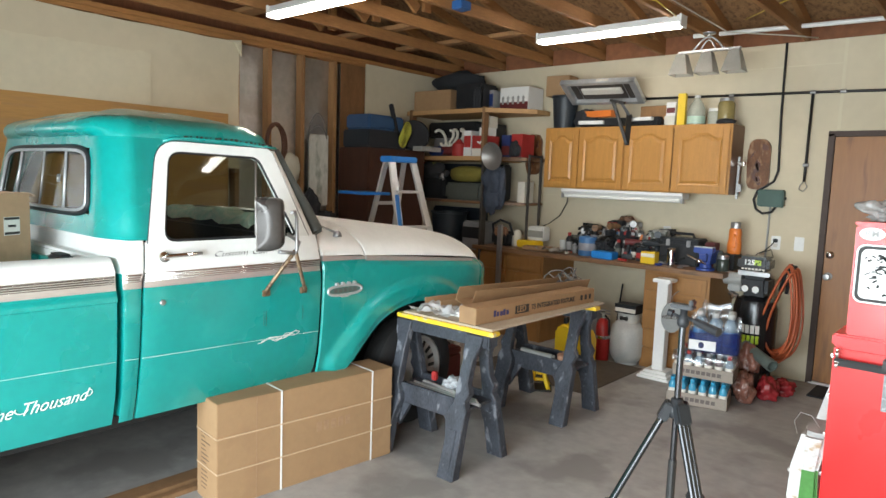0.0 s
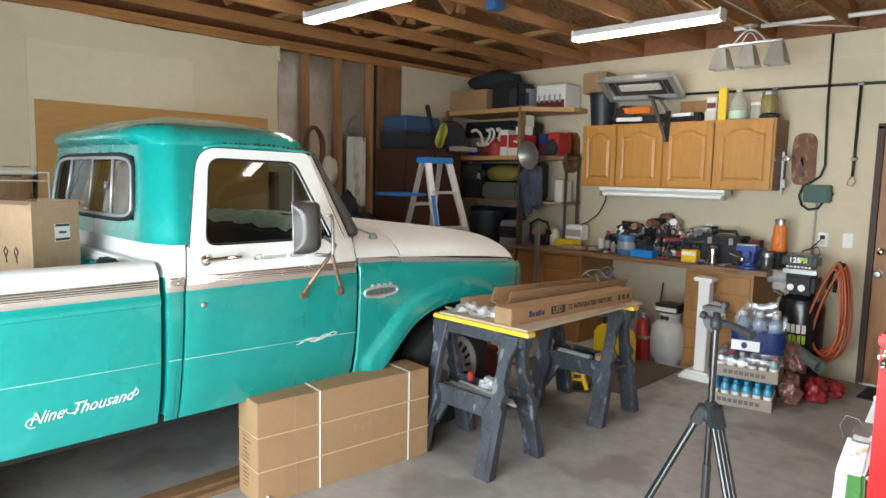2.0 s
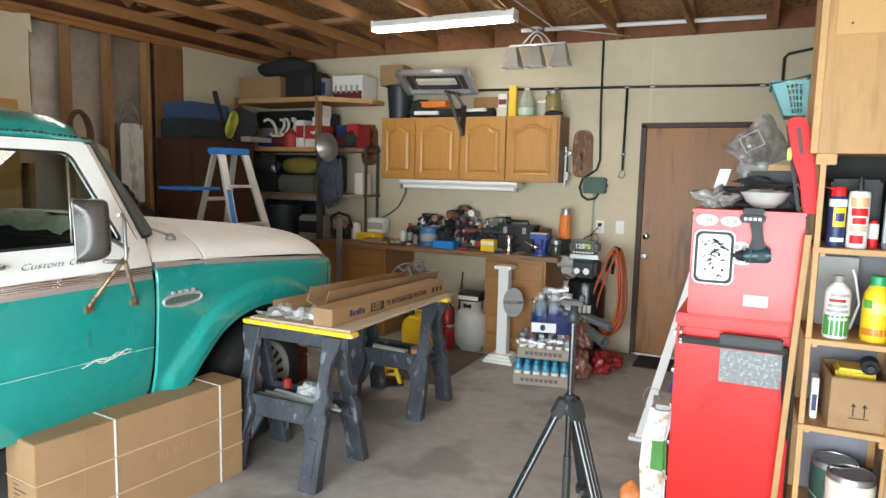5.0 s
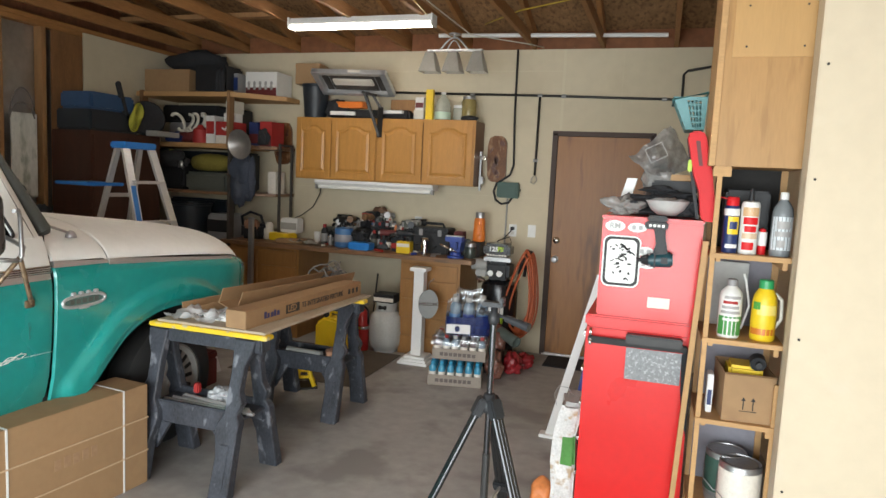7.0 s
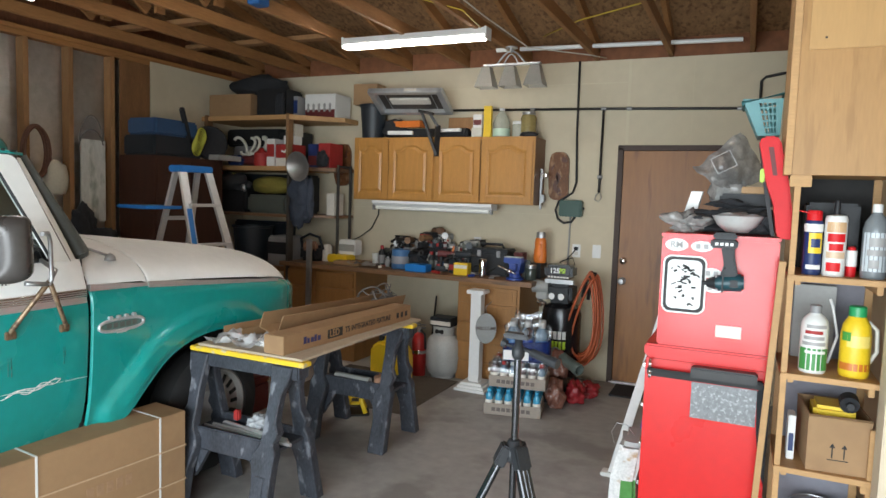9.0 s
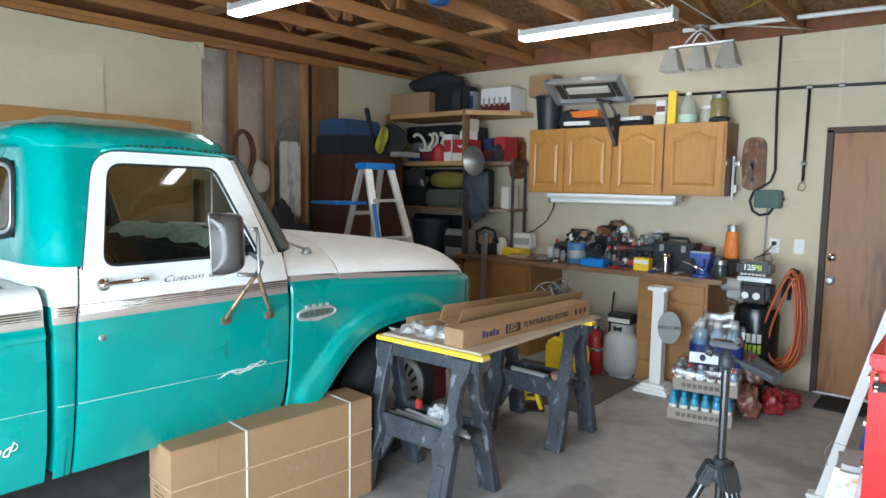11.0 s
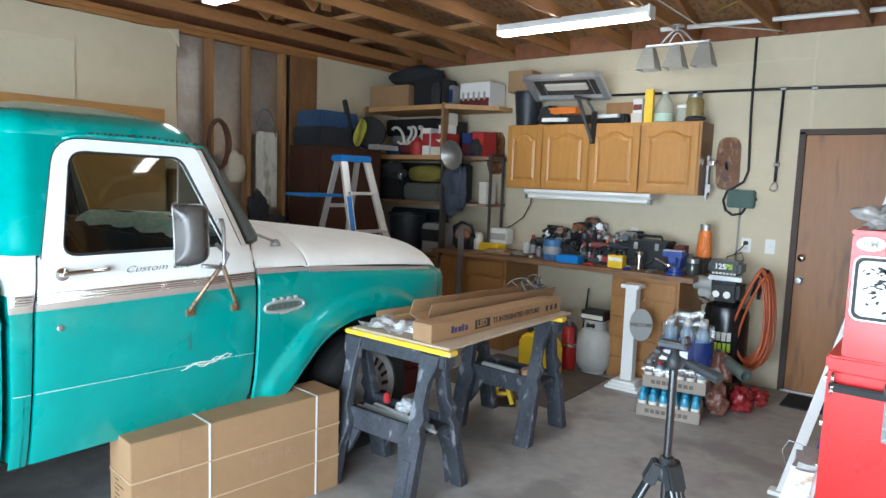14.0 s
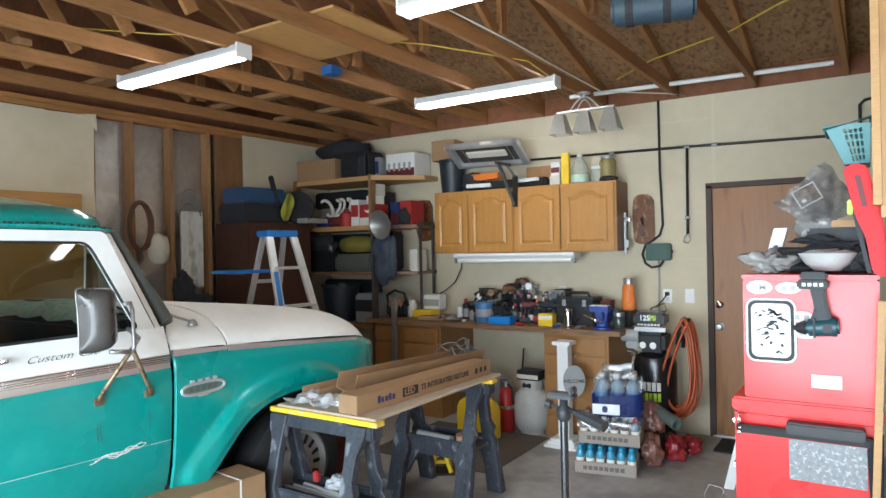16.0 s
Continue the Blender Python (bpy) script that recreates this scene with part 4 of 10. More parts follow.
    for z, y in ((1.255, 2.476), (1.40, 2.432), (1.55, 2.383), (1.69, 2.335)):
        rows.append([gp(y - 0.012, z, 0.006), gp(y + 0.016, z, 0.002), gp(y + 0.034, z, -0.03), gp(y + 0.04, z, -0.06)])
    sheet(bm, rows, 0.0)
    sheet(bm, [[p + Vector((-side * 0.014, -0.012, 0)) for p in r] for r in rows], 0.0, lambda c: 1)
    part("windscreen_pillar", bm, [TRUCKWHITE, DARK], truck)
    bm = bmesh.new()
    for (y0, z0, r0), (y1, z1, r1) in zip(((2.556, 1.262, 0.022), (2.548, 1.280, 0.036), (2.503, 1.40, 0.031), (2.444, 1.55, 0.022)), ((2.548, 1.280, 0.036), (2.503, 1.40, 0.031), (2.444, 1.55, 0.022), (2.386, 1.70, 0.016))):
        cyl(bm, gp(y0, z0, -0.036), gp(y1, z1, -0.036), r0, r1, seg=14)
    part("windscreen_seal", bm, SEALGREEN, truck, "", True)
# windscreen
bm = bmesh.new()
rows = []
for z, y, w in ((1.27, 2.60, 0.05), (1.40, 2.54, 0.055), (1.55, 2.465, 0.06), (1.70, 2.395, 0.065)):
    rows.append([(MID + u * (greenhouse_x(z) - w), y + 0.10 * (1 - abs(u) ** 2.5), z) for u in [k / 8 for k in range(-8, 9)]])
sheet(bm, rows)
pane = part("windscreen", bm, WINDOW, truck)
pane.visible_shadow = False
# inside: bench seat, blanket, dashboard, steering wheel
bm = bmesh.new()
box(bm, FARSIDE + 0.22, S - 0.22, 1.62, 2.12, 0.72, 0.98, bevel=0.05)
box(bm, FARSIDE + 0.22, S - 0.22, 1.50, 1.66, 0.90, 1.33, bevel=0.05)
seat = part("bench_seat", bm, BLACKPLASTIC, truck, "dark bench seat")
bm = bmesh.new()
rows = []
rnd = random.Random(4)
for i in range(15):
    x = lerp(FARSIDE + 0.60, S - 0.30, i / 14)
    h = 0.02 * math.sin(i * 1.7) + rnd.uniform(-0.012, 0.012)
    rows.append([(x, 2.285 + h, 1.292 + 0.4 * h), (x, 2.30 + h, 1.322 + h), (x, 2.34, 1.35 + h), (x, 2.40, 1.345 + h), (x, 2.46, 1.35 + h), (x, 2.52, 1.315 + h)])
sheet(bm, rows)
bmesh.ops.solidify(bm, geom=list(bm.faces), thickness=0.012)
BLANKET_BM = bm
bm = bmesh.new()
box(bm, FARSIDE + 0.12, S - 0.12, 2.32, 2.53, 1.05, 1.298, bevel=0.04)
dash = part("dashboard", bm, BLACKPLASTIC, truck)
part("dash_blanket", BLANKET_BM, BLANKET, dash, "pale green patterned blanket on the dashboard", True)
bm = bmesh.new()
wc = Matrix.Translation((FARSIDE + 0.50, 2.22, 1.22)) @ Euler((radians(-55), 0, 0)).to_matrix().to_4x4()
tube(bm, [wc @ Vector((0.2 * math.cos(a), 0.2 * math.sin(a), 0)) for a in [2 * math.pi * k / 24 for k in range(24)]], 0.012, 8, closed=True)
tube(bm, [wc @ Vector((-0.2, 0, 0)), wc @ Vector((0, 0, -0.03)), wc @ Vector((0.2, 0, 0))], 0.01, 6)
part("steering_wheel", bm, BLACKPLASTIC, truck)

# truck details: mirror, handles, emblem, lettering, trim ribs
for side in (1,):
    bm = bmesh.new()
    mc = Matrix.Translation((-2.648, 2.080, 1.345)) @ Euler((radians(2), 0, radians(-38))).to_matrix().to_4x4() @ Matrix.Diagonal((0.86, 0.80, 0.915, 1))

    def hull(s, d, lift=0.0):
        """One ring of the mirror head: s scales it, d is the depth behind the glass."""
        ring = []
        for k in range(57):
            a = 2 * math.pi * k / 56
            c, q = math.cos(a), math.sin(a)
            u = math.copysign(abs(c) ** 0.42, c) * 0.080 * s
            w = math.copysign(abs(q) ** 0.42, q) * 0.135 * (0.4 + 0.6 * s) + lift
            crest = 0.075 * max(0.0, 1 - (w / 0.128) ** 2)
            if c > 0.2 and crest > 0.002 and d + 0.075 < crest:
                u -= 0.034 * (1 - (d + 0.075) / crest) * (crest / 0.075) * min(1.0, c * 1.5)
            ring.append(mc @ Vector((u, d, w)))
        return ring
    rings = [(1.0, -0.075 + 0.008 * k, 0) for k in range(9)] + [(0.985, 0.004, 0), (0.965, 0.020, 0.001), (0.93, 0.038, 0.002), (0.87, 0.055, 0.004), (0.76, 0.069, 0.006), (0.60, 0.077, 0.007), (0.3, 0.080, 0.008)]
    sheet(bm, [hull(*r) for r in rings])
    bm.faces.new([bm.verts.new(p) for p in hull(*rings[-1])[:-1]])
    bmesh.ops.remove_doubles(bm, verts=bm.verts, dist=0.0003)
    bmesh.ops.recalc_face_normals(bm, faces=bm.faces)
    mirror = part("door_mirror", bm, MIRRORBACK, truck, "towing mirror with a deep rounded grey housing", True)
    bm = bmesh.new()
    tube(bm, hull(1.0, -0.0749)[:-1], 0.004, 6, closed=True)
    part("mirror_rim", bm, HAZEDRIM, mirror, "pale rim round the mirror glass")
    # glass is matte: a dark colour replaces what it would reflect
    bm = bmesh.new()
    bm.faces.new([bm.verts.new(p) for p in hull(0.985, -0.0751)[:-1]])
    part("mirror_glass", bm, MIRRORGLASS, mirror, "dull mirror glass, its dark reflection put into the colour")
    bm = bmesh.new()
    tube(bm, [(-2.60, 2.16, 1.40), (-2.625, 2.20, 1.40), (-2.635, 2.215, 1.37), (-2.635, 2.22, 1.22), (-2.64, 2.21, 1.20)], 0.0085, 8)
    tube(bm, [(-2.64, 2.12, 1.215), (-2.635, 2.20, 1.205)], 0.009, 8)
    tube(bm, [(-2.635, 2.215, 1.22), (-2.70, 2.28, 1.245), (-2.86, 2.33, 1.27)], 0.009, 8)
    part("mirror_frame", bm, STEEL, mirror)
    for y, z in ((2.165, 0.992), (2.388, 0.985)):
        bm = bmesh.new()
        tube(bm, [(-2.638, 2.213, 1.215), (S + 0.012, y, z + 0.02), (S + 0.008, y, z)], 0.010, 8)
        box(bm, S - 0.002, S + 0.014, y - 0.02, y + 0.02, z - 0.016, z + 0.016, bevel=0.003)
        part("mirror_strut", bm, RUST, mirror, "rusty mirror strut")
bm = bmesh.new()
lathe(bm, [(0.026, 0), (0.024, 0.012), (0.012, 0.018), (0.011, 0.03)], seg=16, m=Matrix.Translation((S - 0.03, 1.668, 1.20)) @ Euler((0, radians(90), 0)).to_matrix().to_4x4())
tube(bm, [(S + 0.0, 1.665, 1.202), (S + 0.012, 1.69, 1.206), (S + 0.014, 1.76, 1.208), (S + 0.004, 1.825, 1.21), (S - 0.035, 1.832, 1.21)], 0.009, 8)
part("door_handle", bm, CHROME, truck, "chrome pull door handle", True)
bm = bmesh.new()
lathe(bm, [(0.013, -0.004), (0.013, 0.004), (0.008, 0.007), (0.001, 0.007)], seg=14, m=Matrix.Translation((S - 0.0, 1.648, 1.005)) @ Euler((0, radians(90), 0)).to_matrix().to_4x4())
part("door_lock", bm, STEEL, truck)
rnd = random.Random(77)
for y, n in ((2.165, 7), (2.388, 8)):
    for k in range(n):
        bm = bmesh.new()
        yy, top, drop = y + rnd.gauss(0, 0.007), 0.965, rnd.uniform(0.04, 0.16)
        prism(bm, [(yy - 0.0016, top), (yy + 0.0016, top), (yy + 0.0004, top - drop), (yy - 0.0004, top - drop)], "x", S - 0.010, S - run(TUCK, 0.9) + 0.0008)
        part("rust_streak", bm, STREAK, truck)
for word, y in (("Custom", 1.90), ("Cab", 2.098)):
    lettering(word, 0.038, facing(S - 0.028, y, 1.195, "+x") @ pose(0, 0, 0, -20), BLACKPLASTIC, truck, 0.002, 0.5, "script_emblem", xscale=1.45, bold=-0.0008)
bm = bmesh.new()
loop = [(S + 0.004, 2.672 + 0.118 * math.copysign(abs(math.cos(a)) ** 0.7, math.cos(a)), 0.955 + 0.026 * math.copysign(abs(math.sin(a)) ** 0.8, math.sin(a))) for a in [2 * math.pi * k / 28 for k in range(28)]]
tube(bm, loop, 0.008, 6, closed=True)
for k in range(4):
    box(bm, S - 0.004, S + 0.012, 2.60 + 0.042 * k, 2.622 + 0.042 * k, 0.984, 1.0, bevel=0.003)
box(bm, S - 0.004, S + 0.006, 2.645, 2.70, 0.916, 0.93, bevel=0.002)
emblem = part("fender_emblem", bm, LADDER, truck, "oval chrome fender emblem")
bm = bmesh.new()
bm.faces.new([bm.verts.new((p[0] - 0.0005, p[1], p[2])) for p in loop])
part("emblem_field", bm, EMBLEMGREY, emblem)
for k in range(5):
    bm = bmesh.new()
    box(bm, S + 0.004, S + 0.0055, 2.592 + 0.034 * k, 2.616 + 0.034 * k, 0.944, 0.966)
    part("emblem_block", bm, DARKSAGE, emblem)
for c, d, w, h, a0, a1 in ((0.968, 0.628, 0.020, 0.018, 30, 300), (1.108, 0.650, 0.022, 0.014, 150, 380), (1.345, 0.668, 0.018, 0.014, -120, 60)):
    bm = bmesh.new()
    tube(bm, [(S - 0.022, c + w * math.cos(radians(lerp(a0, a1, k / 16))), d + h * math.sin(radians(lerp(a0, a1, k / 16)))) for k in range(17)], 0.002, 5)
    part("lettering_swash", bm, SIGNWHITE, truck, "white painted swash strokes")
for word, shift in (("Nine", 0.0), ("Thousand", 0.142)):
    lettering(word, 0.072, facing(S - 0.023, 0.955, 0.640, "+x") @ pose(0, 0, 0, 7) @ pose(0, 0, 0, 0, 0, 3) @ pose(shift, 0, 0), SIGNWHITE, truck, 0.0015, 0.55, "hand_lettering", xscale=0.84, bold=-0.0006)
# pinstripes and the painted flourish
bm = bmesh.new()
for y0, z0, y1, z1 in ((0.0, 0.800, 1.45, 0.776), (1.49, 0.776, 1.548, 0.773), (1.562, 0.772, 2.14, 0.757), (2.14, 0.757, 2.39, 0.753), (2.40, 0.752, 2.505, 0.748), (2.53, 0.80, 2.80, 0.795)):
    off = S - run(TUCK, 0.77) + 0.0035
    prism(bm, [(y0, z0 - 0.002), (y1, z1 - 0.001), (y1, z1 + 0.001), (y0, z0 + 0.002)], "x", off - 0.002, off)
part("pinstripe", bm, STRIPE, truck, "thin faded white pinstripe")
bm = bmesh.new()
off = S - 0.009
for ph, am, l0, l1 in ((0.0, 0.012, 2.15, 2.36), (1.6, 0.009, 2.18, 2.38), (3.0, 0.011, 2.21, 2.35), (4.3, 0.006, 2.13, 2.30), (5.2, 0.008, 2.24, 2.38)):
    tube(bm, [(off, lerp(l0, l1, k / 20), 0.745 + 0.02 * (k / 20) + am * math.sin(ph + k / 20 * 7.5)) for k in range(21)], 0.0017, 5)
part("painted_flourish", bm, SIGNWHITE, truck, "white painted scroll flourish on the door")
bm = bmesh.new()
for y0, y1 in ((-1.0, 1.45), (1.488, 1.562), (1.578, 2.508)):
    for z, r in ((1.103, 0.0022), (1.1115, 0.003), (1.1205, 0.003), (1.131, 0.0045)):
        tube(bm, [(S - 0.0105, y0, z), (S - 0.0105, y1, z)], r, 8)
part("trim_rib", bm, CHROME, truck, "bright ribs along the belt trim")
bm = bmesh.new()
tube(bm, [(-3.03, 2.535, 1.315), (-2.98, 2.60, 1.305), (-2.91, 2.685, 1.262)], 0.007, 6)
lathe(bm, [(0.026, 0), (0.022, 0.018), (0.012, 0.03), (0.004, 0.034)], (-2.905, 2.69, 1.24), 14)
part("wiper_arm", bm, STEEL, truck)
bm = bmesh.new()
box(bm, S - 0.30, S - 0.18, 1.30, 1.36, 1.16, 1.215, bevel=0.01)
part("bed_latch", bm, BLACKPLASTIC, truck)

# ---- back wall: door, seams, pipes ----
bm = bmesh.new()
box(bm, DX0 + 0.03, DX1 - 0.03, BACK + 0.015, BACK + 0.055, 0.02, DH - 0.025, bevel=0.003)
door_1 = structure("door_1", bm, DOORWOOD, "dark stained flush wooden door, closed")
BASE[door_1.name] = Vector()
bm = bmesh.new()
lathe(bm, [(0.032, 0), (0.03, 0.006), (0.012, 0.01), (0.012, 0.035), (0.026, 0.045), (0.03, 0.06), (0.022, 0.072), (0.002, 0.075)], seg=18, m=Matrix.Translation((-1.19, BACK + 0.015, 0.905)) @ Euler((radians(90), 0, 0)).to_matrix().to_4x4())
part("door_knob", bm, STEEL, door_1, "dull brass door knob", True)
bm = bmesh.new()
lathe(bm, [(0.032, 0), (0.030, 0.012), (0.018, 0.02), (0.002, 0.022)], seg=18, m=Matrix.Translation((-1.19, BACK + 0.015, 1.08)) @ Euler((radians(90), 0, 0)).to_matrix().to_4x4())
part("deadbolt", bm, CHROME, door_1, "bright deadbolt", True)
bm = bmesh.new()
box(bm, DX0, DX1, BACK - 0.01, BACK + 0.10, 0.0, 0.018, bevel=0.004)
part("threshold", bm, ALUMINIUM, door_1, "bright metal threshold")
bm = bmesh.new()
for x0, x1, z0, z1 in ((DX0 - 0.018, DX0 + 0.028, 0.0, DH), (DX1 - 0.028, DX1 + 0.02, 0.0, DH), (DX0 - 0.018, DX1 + 0.02, DH - 0.022, DH + 0.02)):
    box(bm, x0, x1, BACK - 0.008, BACK + 0.10, z0, z1, bevel=0.002)
structure("trim_door_frame", bm, BROWNTRIM, "dark brown door frame")
bm = bmesh.new()
for x0, x1, z0, z1 in ((-1.225, -1.20, DH + 0.03, TOP), (-5.2, -1.22, 2.604, 2.612), (-5.0, -1.29, 1.452, 1.457), (-1.29, -1.286, 0.3, 1.45), (-0.70, -0.697, DH + 0.03, TOP)):
    box(bm, x0, x1, BACK - 0.0025, BACK + 0.001, z0, z1)
structure("trim_wall_seam", bm, DRYWALL_WHITE, "taped joints between the drywall sheets")
# added filler keeps sky light out; its dark brown stands for the shaded gap
bm = bmesh.new()
for k in range(-4, 9):
    x = -0.28 - 0.61 * k
    box(bm, x + 0.02, x + 0.59, BACK + 0.02, BACK + 0.06, TOP - 0.002, TOP + 0.24)
box(bm, LEFT - 0.3, 2.5, BACK + 0.1, BACK + 0.15, TOP, TOP + 0.3)
structure("trim_eave_blocking", bm, SHEATHING, "added boards between the trusses, shutting out sky for the dark eave gap")


def pipe(name, pts, r, label, material=BLACKSTEEL, joints=()):
    t = thing(name, pts[0], label, "pipe")
    bm = bmesh.new()
    tube(bm, pts, r, 10)
    part("run", bm, material, t)
    for j in joints:
        bm = bmesh.new()
        j = Vector(j)
        cyl(bm, j - Vector((0.02, 0, 0)), j + Vector((0.02, 0, 0)), r * 1.5, seg=12)
        part("coupling", bm, STEEL, t, "steel pipe coupling")
    return t


pipe("air_pipe", [(-2.89, BACK - 0.03, 2.405), (-1.4, BACK - 0.03, 2.385), (-0.22, BACK - 0.03, 2.36), (-0.20, BACK - 0.03, 2.385), (-0.20, BACK - 0.03, 2.57), (-0.17, BACK - 0.03, 2.60), (0.05, BACK - 0.03, 2.64), (0.38, BACK - 0.03, 2.65)], 0.011, "black iron air pipe along the wall",
     joints=((-1.415, BACK - 0.03, 2.386), (-2.05, BACK - 0.03, 2.392), (-1.2, BACK - 0.03, 2.382), (-0.34, BACK - 0.03, 2.362)))
pipe("air_drop", [(-1.415, BACK - 0.03, 2.386), (-1.42, BACK - 0.03, 1.75), (-1.42, BACK - 0.035, 1.665)], 0.011, "black iron drop pipe with a hook", joints=((-1.42, BACK - 0.03, 1.80),))
bm = bmesh.new()
tube(bm, [(-1.42, BACK - 0.035, 1.665), (-1.44, BACK - 0.06, 1.64), (-1.45, BACK - 0.05, 1.60), (-1.42, BACK - 0.04, 1.585), (-1.395, BACK - 0.04, 1.62), (-1.41, BACK - 0.04, 1.66)], 0.004, 6)
single("wire_hook", bm, STEEL, "small bent steel hook below the air pipe", "hook")
bm = bmesh.new()
tube(bm, [(-1.645, BACK - 0.02, TOP), (-1.64, BACK - 0.025, 2.2), (-1.625, BACK - 0.02, 1.75), (-1.65, BACK - 0.03, 1.66), (-1.72, BACK - 0.03, 1.61), (-1.775, BACK - 0.02, 1.58), (-1.80, BACK - 0.03, 1.50), (-1.775, BACK - 0.03, 1.42), (-1.72, BACK - 0.03, 1.385), (-1.65, BACK - 0.03, 1.40), (-1.62, BACK - 0.03, 1.45)], 0.010, 8)
single("black_cable", bm, RUBBER, "black flexible cable down the wall to the green box", "cable")
bm = bmesh.new()
box(bm, -1.76, -1.555, BACK - 0.075, BACK, 1.445, 1.59, bevel=0.01)
gbox = thing("irrigation_timer", (-1.66, BACK, 1.445), "green weatherproof electrical box on the wall", "electrical box")
part("case", bm, GREENBOX, gbox)
bm = bmesh.new()
box(bm, -1.745, -1.575, BACK - 0.082, BACK - 0.074, 1.46, 1.578, bevel=0.003)
part("lid", bm, GREENBOX, gbox)
bm = bmesh.new()
cyl(bm, (-1.548, BACK - 0.04, 1.52), (-1.54, BACK - 0.04, 1.52), 0.012)
part("latch", bm, BLACKPLASTIC, gbox)
pipe("grey_conduit", [(-1.665, BACK - 0.012, 1.445), (-1.668, BACK - 0.012, 1.2), (-1.672, BACK - 0.012, 0.98)], 0.008, "thin grey conduit below the green box", GREYPAINT)


def outlet(x, z, switch):
    t = thing("wall_switch" if switch else "wall_outlet", (x, BACK, z), "white wall plate with a %s" % ("toggle" if switch else "plug in it"), "wall plate")
    bm = bmesh.new()
    box(bm, x - 0.037, x + 0.037, BACK - 0.007, BACK + 0.001, z - 0.058, z + 0.058, bevel=0.003)
    part("plate", bm, WHITEPLASTIC, t)
    bm = bmesh.new()
    if switch:
        box(bm, x - 0.006, x + 0.006, BACK - 0.02, BACK - 0.006, z - 0.004, z + 0.014, bevel=0.002)
        part("toggle", bm, WHITEPLASTIC, t)
    else:
        box(bm, x - 0.017, x + 0.017, BACK - 0.032, BACK - 0.006, z + 0.004, z + 0.036, bevel=0.004)
        part("plug", bm, BLACKPLASTIC, t)
        bm = bmesh.new()
        box(bm, x - 0.017, x + 0.017, BACK - 0.0095, BACK - 0.006, z - 0.038, z - 0.008, bevel=0.001)
        part("socket", bm, CREAMPLASTIC, t)


outlet(-1.60, 1.143, False), outlet(-1.42, 1.148, True), outlet(-2.55, 1.155, False)
bm = bmesh.new()
tube(bm, [(-1.60, BACK - 0.03, 1.16), (-1.61, BACK - 0.08, 1.13), (-1.66, BACK - 0.10, 1.07), (-1.72, BACK - 0.10, 1.04), (-1.66, BACK - 0.12, 1.0), (-1.58, BACK - 0.12, 1.03), (-1.60, BACK - 0.12, 1.09), (-1.70, BACK - 0.14, 1.05), (-1.72, BACK - 0.16, 1.0)], 0.005, 6)
single("compressor_cable", bm, RUBBER, "black power cord from the outlet to the compressor", "cord")


def plaque(x, z0, z1, w, seed):
    rnd = random.Random(seed)
    bm = bmesh.new()
    n = 22
    pts = []
    for k in range(n):
        a = 2 * math.pi * k / n
        c, s = math.cos(a), math.sin(a)
        pts.append((x + math.copysign(abs(c) ** 0.55, c) * w / 2 * rnd.uniform(0.9, 1.04), (z0 + z1) / 2 + math.copysign(abs(s) ** 0.5, s) * (z1 - z0) / 2 * rnd.uniform(0.96, 1.0)))
    prism(bm, pts, "y", BACK - 0.03, BACK)
    t = thing("wood_slab_plaque", (x, BACK, z0), "carved glossy redwood burl plaque on the wall", "wall art", "wooden plaques")
    part("slab", bm, BURL, t)
    for j in range(9):
        zc, xc = lerp(z0 + 0.05, z1 - 0.05, rnd.random()), x + rnd.uniform(-0.055, 0.055)
        rx, rz, tl = rnd.uniform(0.006, 0.022), rnd.uniform(0.012, 0.05), rnd.uniform(-0.6, 0.6)
        bm = bmesh.new()
        prism(bm, [(rx * math.cos(a) * rnd.uniform(0.7, 1.2), rz * math.sin(a) * rnd.uniform(0.7, 1.1)) for a in [2 * math.pi * k / 11 for k in range(11)]], "y", -0.002, 0.004, m=Matrix.Translation((xc, BACK - 0.031, zc)) @ Euler((0, tl, 0)).to_matrix().to_4x4())
        part("burl_knot", bm, BURLDARK, t)


plaque(-1.785, 1.585, 2.02, 0.19, 3), plaque(-4.08, 1.66, 2.10, 0.20, 5)

# ---- upper cabinets ----
CY = 6.08


def arch_panel(x0, x1, z0, z1, inset, rise):
    """The outline of a cathedral panel."""
    pts = [(x0 + inset, z0 + inset), (x1 - inset, z0 + inset)]
    xa, xb = x1 - inset, x0 + inset
    top = z1 - inset - rise
    n = 14
    for k in range(n + 1):
        t = k / n
        x = lerp(xa, xb, t)
        s = 1 - abs(2 * t - 1)
        z = top + rise * (0.5 - 0.5 * math.cos(math.pi * min(1, max(0, (s - 0.18) / 0.62))))
        pts.append((x, z))
    return pts


